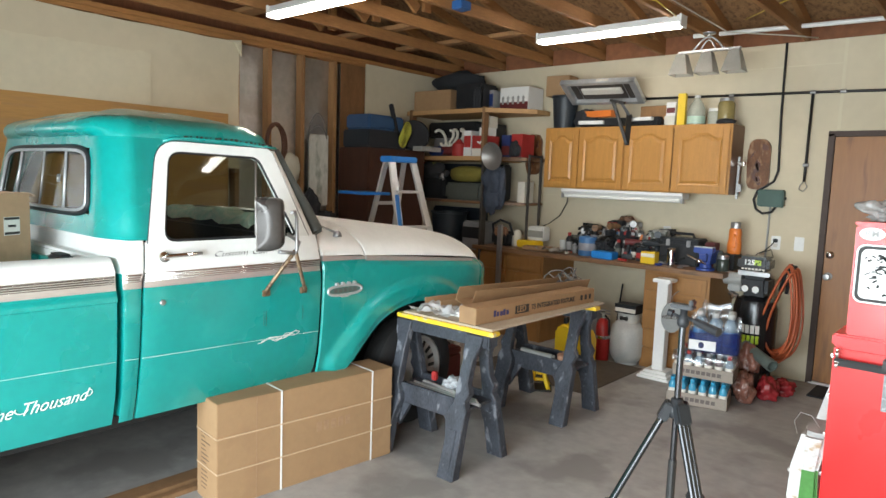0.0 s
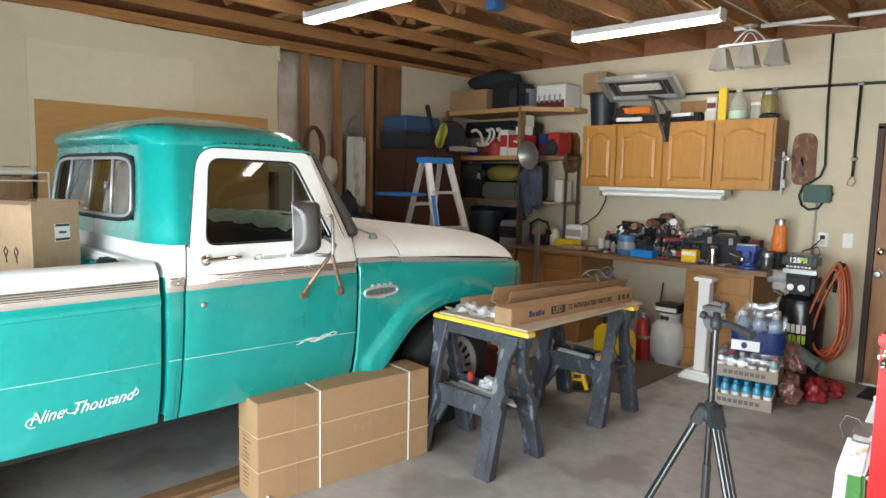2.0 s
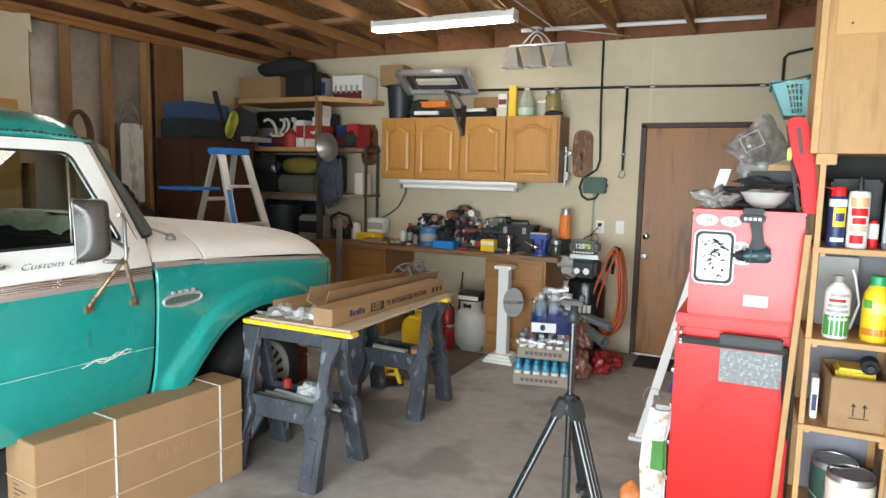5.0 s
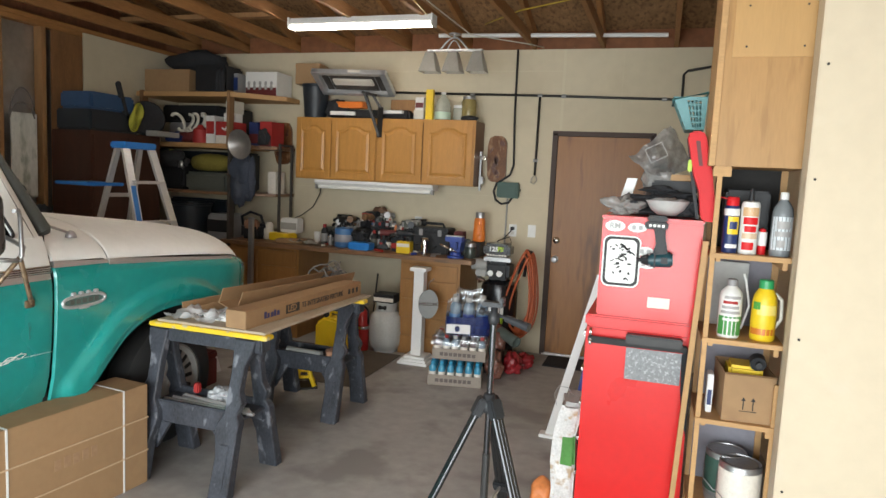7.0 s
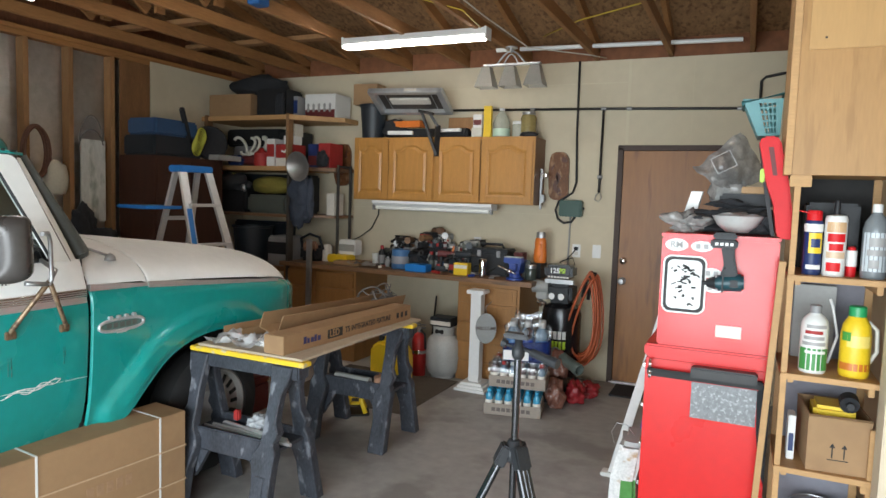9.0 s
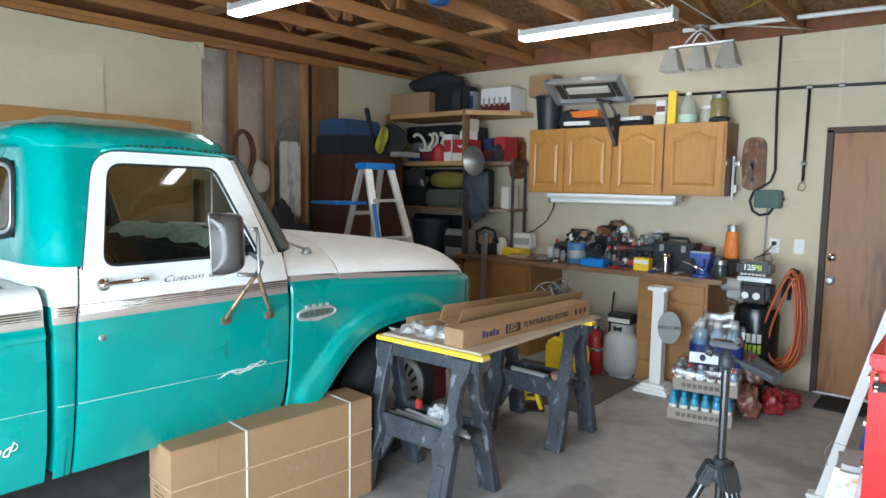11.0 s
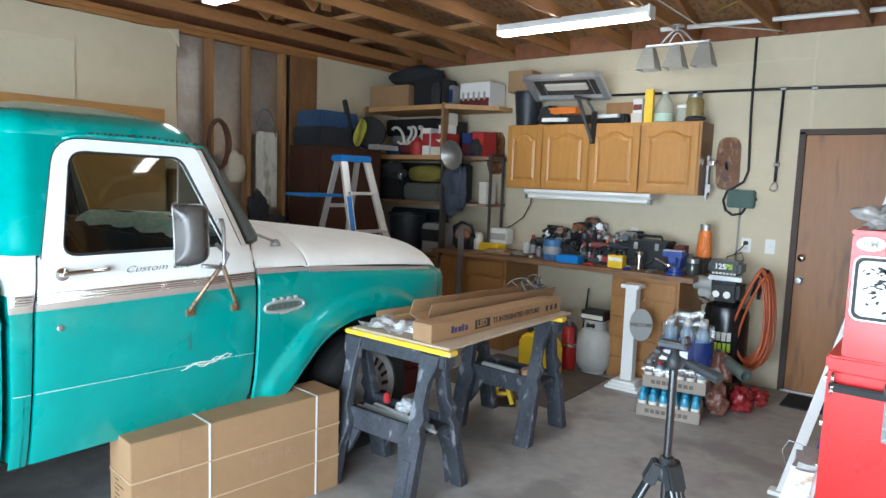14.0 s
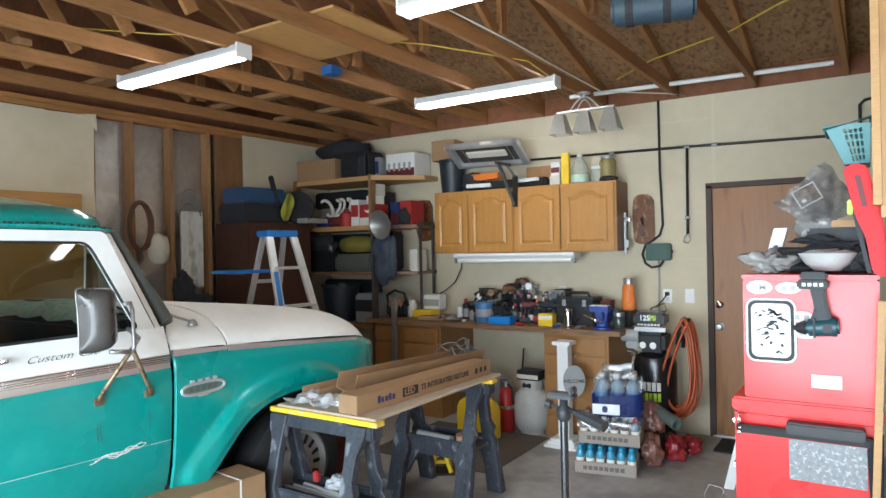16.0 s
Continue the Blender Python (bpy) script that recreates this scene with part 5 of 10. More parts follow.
def wall_cabinet(x0, x1, doors, z0, z1):
    t = thing("wall_cabinet", ((x0 + x1) / 2, CY + 0.15, z0), "honey oak wall cabinet with cathedral panel doors, closed", "cabinet", "wall cabinets")
    bm = bmesh.new()
    box(bm, x0, x1, CY + 0.022, BACK - 0.002, z0, z1, bevel=0.002)
    part("body", bm, OAK_SIDE, t, "dark veneer cabinet box")
    bm = bmesh.new()
    for a, b, c, d in ((x0 - 0.001, x1 + 0.001, z0 - 0.001, z0 + 0.028), (x0 - 0.001, x1 + 0.001, z1 - 0.028, z1 + 0.002), (x0 - 0.001, x0 + 0.03, z0 + 0.028, z1 - 0.028), (x1 - 0.03, x1 + 0.001, z0 + 0.028, z1 - 0.028)):
        box(bm, a, b, CY + 0.003, CY + 0.022, c, d, bevel=0.0015)
    part("face_frame", bm, OAK, t)
    for a, b in doors:
        bm = bmesh.new()
        box(bm, a, b, CY - 0.0068, CY + 0.002, z0 + 0.012, z1 - 0.016, bevel=0.002)
        d = part("door", bm, OAK, t)
        bm = bmesh.new()
        za, zb = z0 + 0.012, z1 - 0.016
        o, i = arch_panel(a, b, za, zb, 0.055, 0.045), arch_panel(a, b, za, zb, 0.072, 0.045)
        i2 = arch_panel(a, b, za, zb, 0.095, 0.045)
        for p, q, y0, y1 in ((o, i, CY - 0.0155, CY - 0.0075), (i, i2, CY - 0.0075, CY - 0.0185)):
            u = [bm.verts.new((x, y0, z)) for x, z in p]
            v = [bm.verts.new((x, y1, z)) for x, z in q]
            n = len(u)
            for k in range(n):
                bm.faces.new((u[k], u[(k + 1) % n], v[(k + 1) % n], v[k]))
        bm.faces.new([bm.verts.new((x, CY - 0.0185, z)) for x, z in i2])
        # stiles and rails stand round the panel
        for q0, q1, r0, r1 in ((a, a + 0.055, za, zb), (b - 0.055, b, za, zb), (a + 0.055, b - 0.055, za, za + 0.055)):
            box(bm, q0, q1, CY - 0.0155, CY - 0.006, r0, r1, bevel=0.003)
        prism(bm, [p for p in o[2:]] + [(a + 0.055, zb), (b - 0.055, zb)], "y", CY - 0.0155, CY - 0.006)
        bmesh.ops.recalc_face_normals(bm, faces=bm.faces)
        part("raised_panel", bm, OAK, d)


wall_cabinet(-3.745, -2.884, ((-3.735, -3.362), (-3.352, -2.889)), 1.535, 2.125)
wall_cabinet(-2.880, -1.925, ((-2.872, -2.425), (-2.413, -1.94)), 1.535, 2.125)
t = thing("under_cabinet_light", (-2.85, 6.09, 1.44), "white fluorescent fixture below the wall cabinets, unlit", "light")
bm = bmesh.new()
prism(bm, [(6.02, 1.53), (6.02, 1.505), (6.06, 1.475), (6.18, 1.475), (6.18, 1.53)], "x", -3.50, -2.285)
part("housing", bm, WHITE, t)
bm = bmesh.new()
cyl(bm, (-3.47, 6.055, 1.462), (-2.315, 6.055, 1.462), 0.017, seg=14)
part("tube", bm, WHITEPLASTIC, t)
for x in (-3.492, -2.293):
    bm = bmesh.new()
    box(bm, x - 0.008, x + 0.008, 6.03, 6.08, 1.44, 1.485, bevel=0.003)
    part("end_cap", bm, STEEL, t)
bm = bmesh.new()
tube(bm, [(-3.47, 6.1, 1.50), (-3.52, 6.2, 1.47), (-3.60, 6.32, 1.38), (-3.70, 6.36, 1.24), (-3.82, 6.35, 1.15), (-3.92, 6.33, 1.10)], 0.006, 6)
single("power_cable", bm, RUBBER, "black cord from the under-cabinet light", "cord")
t = thing("chain_clamp", (-1.90, 6.3, 1.58), "steel clamp hanging on the cabinet side", "clamp")
bm = bmesh.new()
box(bm, -1.918, -1.90, 6.25, 6.28, 1.50, 1.86, bevel=0.003)
part("bar", bm, STEEL, t)
bm = bmesh.new()
box(bm, -1.916, -1.86, 6.24, 6.29, 1.78, 1.82, bevel=0.006)
part("jaw", bm, CHROME, t)
bm = bmesh.new()
box(bm, -1.916, -1.875, 6.24, 6.29, 1.56, 1.63, bevel=0.006)
part("screw_block", bm, STEEL, t)

# ---- workbench ----
bm = bmesh.new()
box(bm, -4.37, -1.80, 5.74, BACK - 0.002, 0.865, 0.905, bevel=0.004)
single("workbench_slab", bm, BENCHTOP, "worn dark wooden bench top along the wall", "worktop")


def drawer_unit(name, x0, x1, rows, label):
    t = thing(name, ((x0 + x1) / 2, 6.1, 0), label, "cabinet")
    bm = bmesh.new()
    box(bm, x0, x1, 5.80, BACK - 0.004, 0.0, 0.863, bevel=0.002)
    part("body", bm, OAK_DULL, t)
    for a, b, c, d, kind in rows:
        bm = bmesh.new()
        box(bm, a, b, 5.782, 5.802, c, d, bevel=0.005)
        p = part(kind, bm, OAK_DULL, t)
        bm = bmesh.new()
        box(bm, a + 0.035, b - 0.035, 5.779, 5.784, c + 0.03, d - 0.03, bevel=0.002)
        part("panel", bm, OAK_DULL, p)


drawer_unit("drawer_cabinet", -2.475, -1.915, [(-2.455, -1.935, z0, z1, "drawer") for z0, z1 in ((0.70, 0.83), (0.53, 0.685), (0.36, 0.515), (0.19, 0.345), (0.04, 0.175))], "oak drawer cabinet with five drawers below the bench top")
drawer_unit("base_cabinet", -4.36, -3.52, [(-4.34, -3.97, 0.70, 0.84, "drawer"), (-3.93, -3.54, 0.70, 0.84, "drawer"), (-4.34, -3.97, 0.05, 0.685, "door"), (-3.93, -3.54, 0.05, 0.685, "door")], "oak base cabinet with drawers and doors below the bench")

# ---- left wall: loose sheets ----
def ragged(bm, y0, y1, z0, z1, x0, x1, seed, amp):
    rnd = random.Random(seed)
    pts = [(y0, z0), (y1, z0)]
    n = 14
    pts += [(y1 + rnd.uniform(-amp, 0), lerp(z0, z1, k / 6)) for k in range(1, 6)]
    pts += [(lerp(y1, y0, k / n), z1 + rnd.uniform(-amp, amp)) for k in range(n + 1)]
    prism(bm, pts, "x", x0, x1)


bm = bmesh.new()
ragged(bm, 1.325, 3.63, 1.605, 2.715, LEFT, LEFT + 0.012, 2, 0.008)
structure("wall_drywall_sheet", bm, DRYWALL, "beige drywall sheet nailed over the studs")
bm = bmesh.new()
prism(bm, [(3.52, 2.72), (3.64, 2.735), (3.645, 2.60), (3.61, 2.655), (3.585, 2.70)], "x", LEFT + 0.012, LEFT + 0.03)
single("torn_paper", bm, DRYWALL_WHITE, "torn drywall paper curling at a corner", "paper")
bm = bmesh.new()
ragged(bm, 1.63, 2.83, 1.60, 2.49, LEFT + 0.014, LEFT + 0.03, 8, 0.012)
single("drywall_offcut", bm, DRYWALL_WHITE, "loose drywall offcut leaning on the wall", "drywall", base=(LEFT + 0.02, 2.2, 1.6))
bm = bmesh.new()
box(bm, LEFT + 0.032, LEFT + 0.05, 1.665, 3.50, 0.87, 2.078, bevel=0.002)
single("plywood_sheet", bm, PLYWOOD, "yellow plywood sheet leaning on the wall", "plywood")
bm = bmesh.new()
box(bm, LEFT - 0.002, LEFT + 0.012, 4.80, 5.13, 1.2, TOP - 0.08, bevel=0.002)
structure("wall_board_patch", bm, BOARDBROWN, "strand board patch between studs")
bm = bmesh.new()
box(bm, LEFT - 0.002, LEFT + 0.012, 5.14, BACK, 0, TOP - 0.04)
structure("wall_corner_sheet", bm, DRYWALL, "beige drywall sheet in the corner")
bm = bmesh.new()
box(bm, LEFT + 0.0, LEFT + 0.03, 1.31, 1.66, 1.545, 1.60, bevel=0.004)
structure("trim_wall_ledge", bm, DRYWALL, "pale board ledge on the wall")
bm = bmesh.new()
box(bm, LEFT + 0.0, LEFT + 0.02, 1.35, 1.615, 0.6, 1.535, bevel=0.004)
single("board_offcut", bm, STUD, "short brown board leaning in the stud bay", "board")
bm = bmesh.new()
box(bm, LEFT + 0.002, LEFT + 0.02, 4.41, 4.645, 1.27, 1.975, bevel=0.003)
single("white_plank", bm, DIRTYWHITE, "narrow white plank leaning in the stud bay", "plank")
bm = bmesh.new()
for k in range(5):
    tube(bm, [(LEFT + 0.03 + 0.012 * k, 3.99 + (0.105 + 0.012 * (k % 3)) * math.cos(a) * 0.9, 1.83 + (0.20 + 0.012 * (k % 2)) * math.sin(a)) for a in [2 * math.pi * j / 24 for j in range(24)]], 0.011, 6, closed=True)
single("hose_coil", bm, HOSEBROWN, "brown rubber hose coiled on the stud wall", "hose")
bm = bmesh.new()
for k in range(2):
    tube(bm, [(LEFT + 0.03, 4.50 + 0.12 * math.cos(a), 1.88 + 0.30 * math.sin(a) * (0.6 + 0.4 * k)) for a in [0.3 + 2.6 * j / 16 for j in range(17)]], 0.006, 6)
single("wire_loop", bm, STRINGGREY, "loop of thin grey wire hanging on the stud", "wire")


def crumple(bm, centre, size, seed, amp=0.25, sub=3, flat=True, mi=0):
    """A bag or rag: a ball pushed about by noise and settled flat underneath."""
    r = bmesh.ops.create_icosphere(bm, subdivisions=sub, radius=1.0)
    off = Vector((seed * 3.1, seed * 1.7, seed * 2.3))
    for v in r["verts"]:
        d = v.co.normalized()
        n = noise.noise(d * 1.6 + off) * amp + noise.noise(d * 4.5 + off) * amp * 0.5
        p = d * (1 + n)
        if flat and p.z < -0.75:
            p.z = -0.75
        v.co = Vector((centre[0] + p.x * size[0], centre[1] + p.y * size[1], centre[2] + p.z * size[2]))
    for f in {f for v in r["verts"] for f in v.link_faces}:
        f.material_index = mi
        f.smooth = True
    return r["verts"]


bm = bmesh.new()
crumple(bm, (LEFT + 0.08, 4.14, 1.62), (0.07, 0.10, 0.16), 4, 0.2)
single("white_bag", bm, CREAMCLOTH, "off-white cloth bag hanging on the stud wall", "bag")
# rough dark heap added in place of a dark machine
bm = bmesh.new()
crumple(bm, (LEFT + 0.10, 4.37, 1.24), (0.08, 0.10, 0.17), 9, 0.4, 4)
crumple(bm, (LEFT + 0.13, 4.50, 1.05), (0.12, 0.22, 0.16), 12, 0.4, 4)
single("dark_tarp", bm, BLACKCLOTH, "dark heap in place of a machine by the stud wall", "tarp", base=(LEFT + 0.12, 4.4, 0.9))

# ---- ceiling fixtures ----
def strip_light(x0, x1, y, z, lit=True):
    t = thing("fluorescent_light", ((x0 + x1) / 2, y, z), "white four foot fluorescent fixture with a lit tube under the trusses", "light", "ceiling lights")
    bm = bmesh.new()
    prism(bm, [(y - 0.055, z), (y - 0.055, z + 0.012), (y - 0.03, z + 0.055), (y + 0.03, z + 0.055), (y + 0.055, z + 0.012), (y + 0.055, z)], "x", x0, x1)
    part("housing", bm, WHITE, t)
    bm = bmesh.new()
    box(bm, x0 + 0.012, x1 - 0.012, y - 0.048, y + 0.048, z - 0.028, z + 0.004, bevel=0.012)
    part("diffuser", bm, TUBE, t, "glowing diffuser")
    for x in (x0, x1):
        bm = bmesh.new()
        box(bm, x - 0.008, x + 0.008, y - 0.058, y + 0.058, z - 0.03, z + 0.058, bevel=0.004)
        part("end_plate", bm, WHITEPLASTIC, t)
    return t


strip_light(-4.445, -3.225, 3.31, 2.765), strip_light(-3.25, -2.03, 5.14, 2.765), strip_light(-2.05, -0.83, 3.31, 2.765)

t = thing("hanging_lamp", (-2.04, 5.70, 2.47), "brushed steel hanging lamp with three frosted glass shades", "lamp")
bm = bmesh.new()
box(bm, -2.27, -1.79, 5.675, 5.72, 2.655, 2.672, bevel=0.004)
part("bar", bm, STEEL, t)
bm = bmesh.new()
tube(bm, [(-2.16 + 0.24 * k / 12, 5.70, 2.67 + 0.10 * math.sin(math.pi * k / 12)) for k in range(13)], 0.008, 8)
tube(bm, [(-2.10 + 0.12 * k / 12, 5.70, 2.67 + 0.075 * math.sin(math.pi * k / 12)) for k in range(13)], 0.006, 8)
part("arch", bm, STEEL, t)
bm = bmesh.new()
cyl(bm, (-2.04, 5.70, 2.76), (-2.04, 5.70, 2.80), 0.012), cyl(bm, (-2.04, 5.70, 2.79), (-2.04, 5.70, 2.802), 0.05)
part("canopy", bm, STEEL, t)
for x in (-2.245, -2.04, -1.83):
    bm = bmesh.new()
    w0, w1 = 0.036, 0.078
    a = [bm.verts.new((x + sx * w0, 5.70 + sy * w0, 2.65)) for sx, sy in ((-1, -1), (1, -1), (1, 1), (-1, 1))]
    b = [bm.verts.new((x + sx * w1, 5.70 + sy * w1, 2.485)) for sx, sy in ((-1, -1), (1, -1), (1, 1), (-1, 1))]
    for k in range(4):
        bm.faces.new((a[k], a[(k + 1) % 4], b[(k + 1) % 4], b[k]))
    bm.faces.new(a)
    bmesh.ops.solidify(bm, geom=list(bm.faces), thickness=0.004)
    part("shade", bm, FROSTED, t, "frosted glass shade")

t = thing("sleeping_bag", (-1.05, 4.09, 2.83), "rolled blue grey sleeping bag with dark straps in the trusses", "sleeping bag")
bm = bmesh.new()
cyl(bm, (-1.25, 4.04, 2.80), (-0.85, 4.14, 2.80), 0.085, seg=24)
for v in bm.verts:
    v.co += Vector((0, 0, 0.012 * noise.noise(v.co * 9)))
bmesh.ops.bevel(bm, geom=[e for e in bm.edges if len(e.link_faces) == 2 and e.calc_face_angle(0) > 1], offset=0.02, segments=3, affect="EDGES")
part("roll", bm, BAGBLUE, t, "", True)
for f in (0.22, 0.66):
    bm = bmesh.new()
    c = Vector((lerp(-1.25, -0.85, f), lerp(4.04, 4.14, f), 2.80))
    d = Vector((0.40, 0.10, 0)).normalized() * 0.02
    cyl(bm, c - d, c + d, 0.089, seg=24)
    part("strap", bm, BLACKCLOTH, t)
bm = bmesh.new()
box(bm, -3.5, -2.55, 3.35, 4.05, TOP + 0.105, TOP + 0.12, bevel=0.002)
single("plywood_board", bm, PLYWOOD, "pale plywood board lying on the trusses", "plywood", "boards on the trusses")
bm = bmesh.new()
box(bm, -5.3, -4.0, 3.45, 3.6, TOP + 0.105, TOP + 0.14, bevel=0.002)
single("loose_plank", bm, STUD, "loose timber plank lying across the trusses", "plank", "boards on the trusses")
for x0, x1, y in ((-5.35, -4.2, 4.6), (-5.2, -3.4, 5.35), (-5.35, -4.5, 2.65)):
    bm = bmesh.new()
    box(bm, x0, x1, y, y + 0.09, TOP + 0.104, TOP + 0.142, bevel=0.002)
    single("loose_plank", bm, STUD, "loose timber plank lying across the trusses", "plank", "boards on the trusses")
bm = bmesh.new()
box(bm, -3.309, -3.21, 4.05, 4.16, TOP + 0.005, TOP + 0.065, bevel=0.006)
single("junction_box", bm, BLUE, "small blue plastic junction box on a truss", "junction box")
bm = bmesh.new()
cyl(bm, (-2.3, 6.05, 2.865), (-0.35, 6.22, 2.868), 0.018, seg=12)
single("white_pipe", bm, WHITEPLASTIC, "white plastic pipe lying across the trusses", "pipe")
bm = bmesh.new()
tube(bm, [(-2.95, 2.2, 3.0), (-2.6, 2.9, 2.86), (-2.1, 3.4, 2.92), (-1.9, 4.2, 2.80), (-2.0, 5.0, 2.86), (-1.9, 5.7, 2.79), (-1.5, 6.1, 2.79), (-1.4, 6.3, 2.80)], 0.005, 6)
single("white_cable", bm, CREAMPLASTIC, "white electrical cable strung along the trusses", "cable", "ceiling cables")
bm = bmesh.new()
tube(bm, [(-1.85, 5.95, 2.93), (-1.5, 5.7, 2.97), (-0.9, 5.4, 2.99), (-0.6, 5.2, 3.04), (-0.28, 5.0, 3.06), (0.3, 4.8, 3.1)], 0.006, 6)
tube(bm, [(-4.2, 2.6, 2.94), (-3.9, 3.2, 2.98), (-3.4, 3.5, 2.955), (-2.9, 3.9, 2.94), (-2.6, 4.3, 2.945), (-2.0, 4.6, 2.80), (-2.1, 5.3, 2.82)], 0.005, 6)
single("yellow_cable", bm, YELLOWCABLE, "yellow electrical cable clipped to the roof timbers", "cable", "ceiling cables")

# ---- sawhorses and what lies on them ----
ORIGIN = Vector((-0.02, -0.012, 0))
SX, SY, SZ = -2.405, 3.13, 0.785
horse = thing("sawhorse", (SX, SY, 0), "scuffed dark grey plastic sawhorse with a yellow top", "sawhorse", "sawhorses")
bm = bmesh.new()
box(bm, SX - 0.35, SX + 0.315, SY - 0.05, SY + 0.04, SZ - 0.095, SZ - 0.022, bevel=0.008)
part("top_beam", bm, SAWPLASTIC, horse)
bm = bmesh.new()
box(bm, SX - 0.36, SX + 0.352, SY - 0.062, SY + 0.004, SZ - 0.024, SZ, bevel=0.004)
part("top_rail", bm, YELLOWWORN, horse, "yellow top rail")
for sx in (-1, 1):
    for sy in (-1, 1):
        bm = bmesh.new()
        xc = SX + (0.21 if sx > 0 else (-0.285 if sy < 0 else -0.325))
        # a broad shouldered leg, splayed outwards, with a stepped waist
        prof = [(-0.050, SZ - 0.03), (0.085, SZ - 0.03), (0.070, SZ - 0.10), (0.040, SZ - 0.16), (0.036, 0.50), (0.066, 0.45), (0.040, 0.40), (0.066, 0.36), (0.062, 0.30), (0.066, 0.0), (-0.062, 0.0), (-0.056, 0.20), (-0.082, 0.30), (-0.082, 0.345), (-0.042, 0.40), (-0.036, SZ - 0.18)]
        vs = prism(bm, [(xc + sx * x * (0.86 if z < 0.6 else 0.9), z) for x, z in prof], "y", -0.026, 0.026)
        for v in vs:
            tt = 1 - v.co.z / (SZ - 0.03)
            v.co.y = SY + sy * (0.036 + 0.185 * tt) + v.co.y * lerp(0.9, 1.25, tt)
        bmesh.ops.bevel(bm, geom=list(bm.edges), offset=0.006, segments=1, affect="EDGES")
        leg = part("leg", bm, SAWPLASTIC, horse)
        bm = bmesh.new()
        vs = box(bm, xc - 0.028, xc + 0.028, -0.036, -0.026, 0.06, 0.26, bevel=0.004)
        for v in vs:
            tt = 1 - v.co.z / (SZ - 0.03)
            v.co.y = SY + sy * (0.036 + 0.185 * tt - v.co.y * 1.0)
        part("leg_rib", bm, SAWPLASTIC, leg)
bm = bmesh.new()
box(bm, SX - 0.31, SX + 0.235, SY - 0.125, SY - 0.10, 0.285, 0.40, bevel=0.006)
box(bm, SX - 0.31, SX + 0.235, SY + 0.10, SY + 0.125, 0.285, 0.40, bevel=0.006)
box(bm, SX - 0.32, SX + 0.24, SY - 0.115, SY + 0.115, 0.345, 0.365, bevel=0.004)
part("tray", bm, SAWPLASTIC, horse, "tool tray between the legs")
for sx in (-1, 1):
    bm = bmesh.new()
    gx = SX - 0.035
    prism(bm, [(gx + sx * 0.21, 0.29), (gx + sx * 0.13, 0.29), (gx + sx * 0.22, 0.14)], "y", SY - 0.13, SY - 0.105)
    part("gusset", bm, SAWPLASTIC, horse)
copy_thing(horse, pose(SX + ORIGIN.x, 4.24 + ORIGIN.y, 0))

bm = bmesh.new()
box(bm, -2.73, -2.075, 3.09, 4.34, SZ, SZ + 0.012, bevel=0.002)
single("thin_plywood", bm, WEATHERPLY, "thin weathered plywood sheet laid across the sawhorses", "plywood")
PZ = SZ + 0.012


def carton(name, m, w, d, h, label, flaps=0.0, material=CARD, category="cardboard box", group=""):
    """A cardboard box built round the middle of its base, with folded flaps where it is open."""
    t = thing(name, (0, 0, 0), label, category, group)
    bm = bmesh.new()
    if flaps:
        box(bm, -w / 2, w / 2, -d / 2, d / 2, 0, h)
        bmesh.ops.delete(bm, geom=[f for f in bm.faces if f.normal.z > 0.9], context="FACES_ONLY")
        bmesh.ops.recalc_face_normals(bm, faces=bm.faces)
        bmesh.ops.solidify(bm, geom=list(bm.faces), thickness=0.004)
    else:
        box(bm, -w / 2, w / 2, -d / 2, d / 2, 0, h, bevel=0.003)
        for v in bm.verts:
            v.co += Vector((0, 0.002 * noise.noise(v.co * 7), 0.002 * noise.noise(v.co * 5)))
    part("body", bm, material, t)
    if flaps:
        for a in (-1, 1):
            bm = bmesh.new()
            vs = box(bm, -w / 2, w / 2, 0, flaps, -0.002, 0.002)
            bmesh.ops.transform(bm, matrix=Matrix.Translation((0, a * d / 2, h)) @ Euler((radians(a * -25 if a > 0 else 205), 0, 0)).to_matrix().to_4x4(), verts=vs)
            part("flap", bm, material, t)
    t.matrix_basis = Matrix.Translation(ORIGIN) @ m
    BASE[t.name] = Vector()
    return t


# long lamp carton with print, the opened lid beside it
yaw = math.degrees(math.atan2(0.10, 1.16))
led = carton("fixture_carton", pose(-2.225, 3.70, PZ, 0, 0, -3.0), 0.125, 1.20, 0.092, "long brown cardboard lamp carton with black print, on the plywood")
def on_led(y, z):
    return facing(0.0632, y, z, "+x")
lettering("LED", 0.05, on_led(-0.24, 0.046), CARD, led, 0.0012, name="print", bold=0.001)
bm = bmesh.new()
box(bm, 0.0622, 0.0632, -0.255, -0.125, 0.022, 0.07)
part("print_block", bm, INK, led)
lettering("T5 INTEGRATED FIXTURE", 0.042, on_led(-0.10, 0.046), INK, led, 0.0006, name="print", bold=0.001, xscale=0.95)
bm = bmesh.new()
for k, (w, h) in enumerate(((0.022, 0.036), (0.018, 0.026), (0.024, 0.026), (0.02, 0.034), (0.022, 0.026))):
    box(bm, 0.062, 0.0634, -0.45 + 0.028 * k, -0.45 + 0.028 * k + w, 0.03, 0.03 + h)
part("maker_mark", bm, INKBLUE, led)
for k in range(3):
    bm = bmesh.new()
    box(bm, 0.062, 0.0634, 0.43 + 0.05 * k, 0.455 + 0.05 * k, 0.03, 0.062)
    part("handling_mark", bm, INK, led)
t = thing("cardboard_sleeve", (0, 0, 0), "open cardboard carton sleeve lying beside the lamp carton", "cardboard")
bm = bmesh.new()
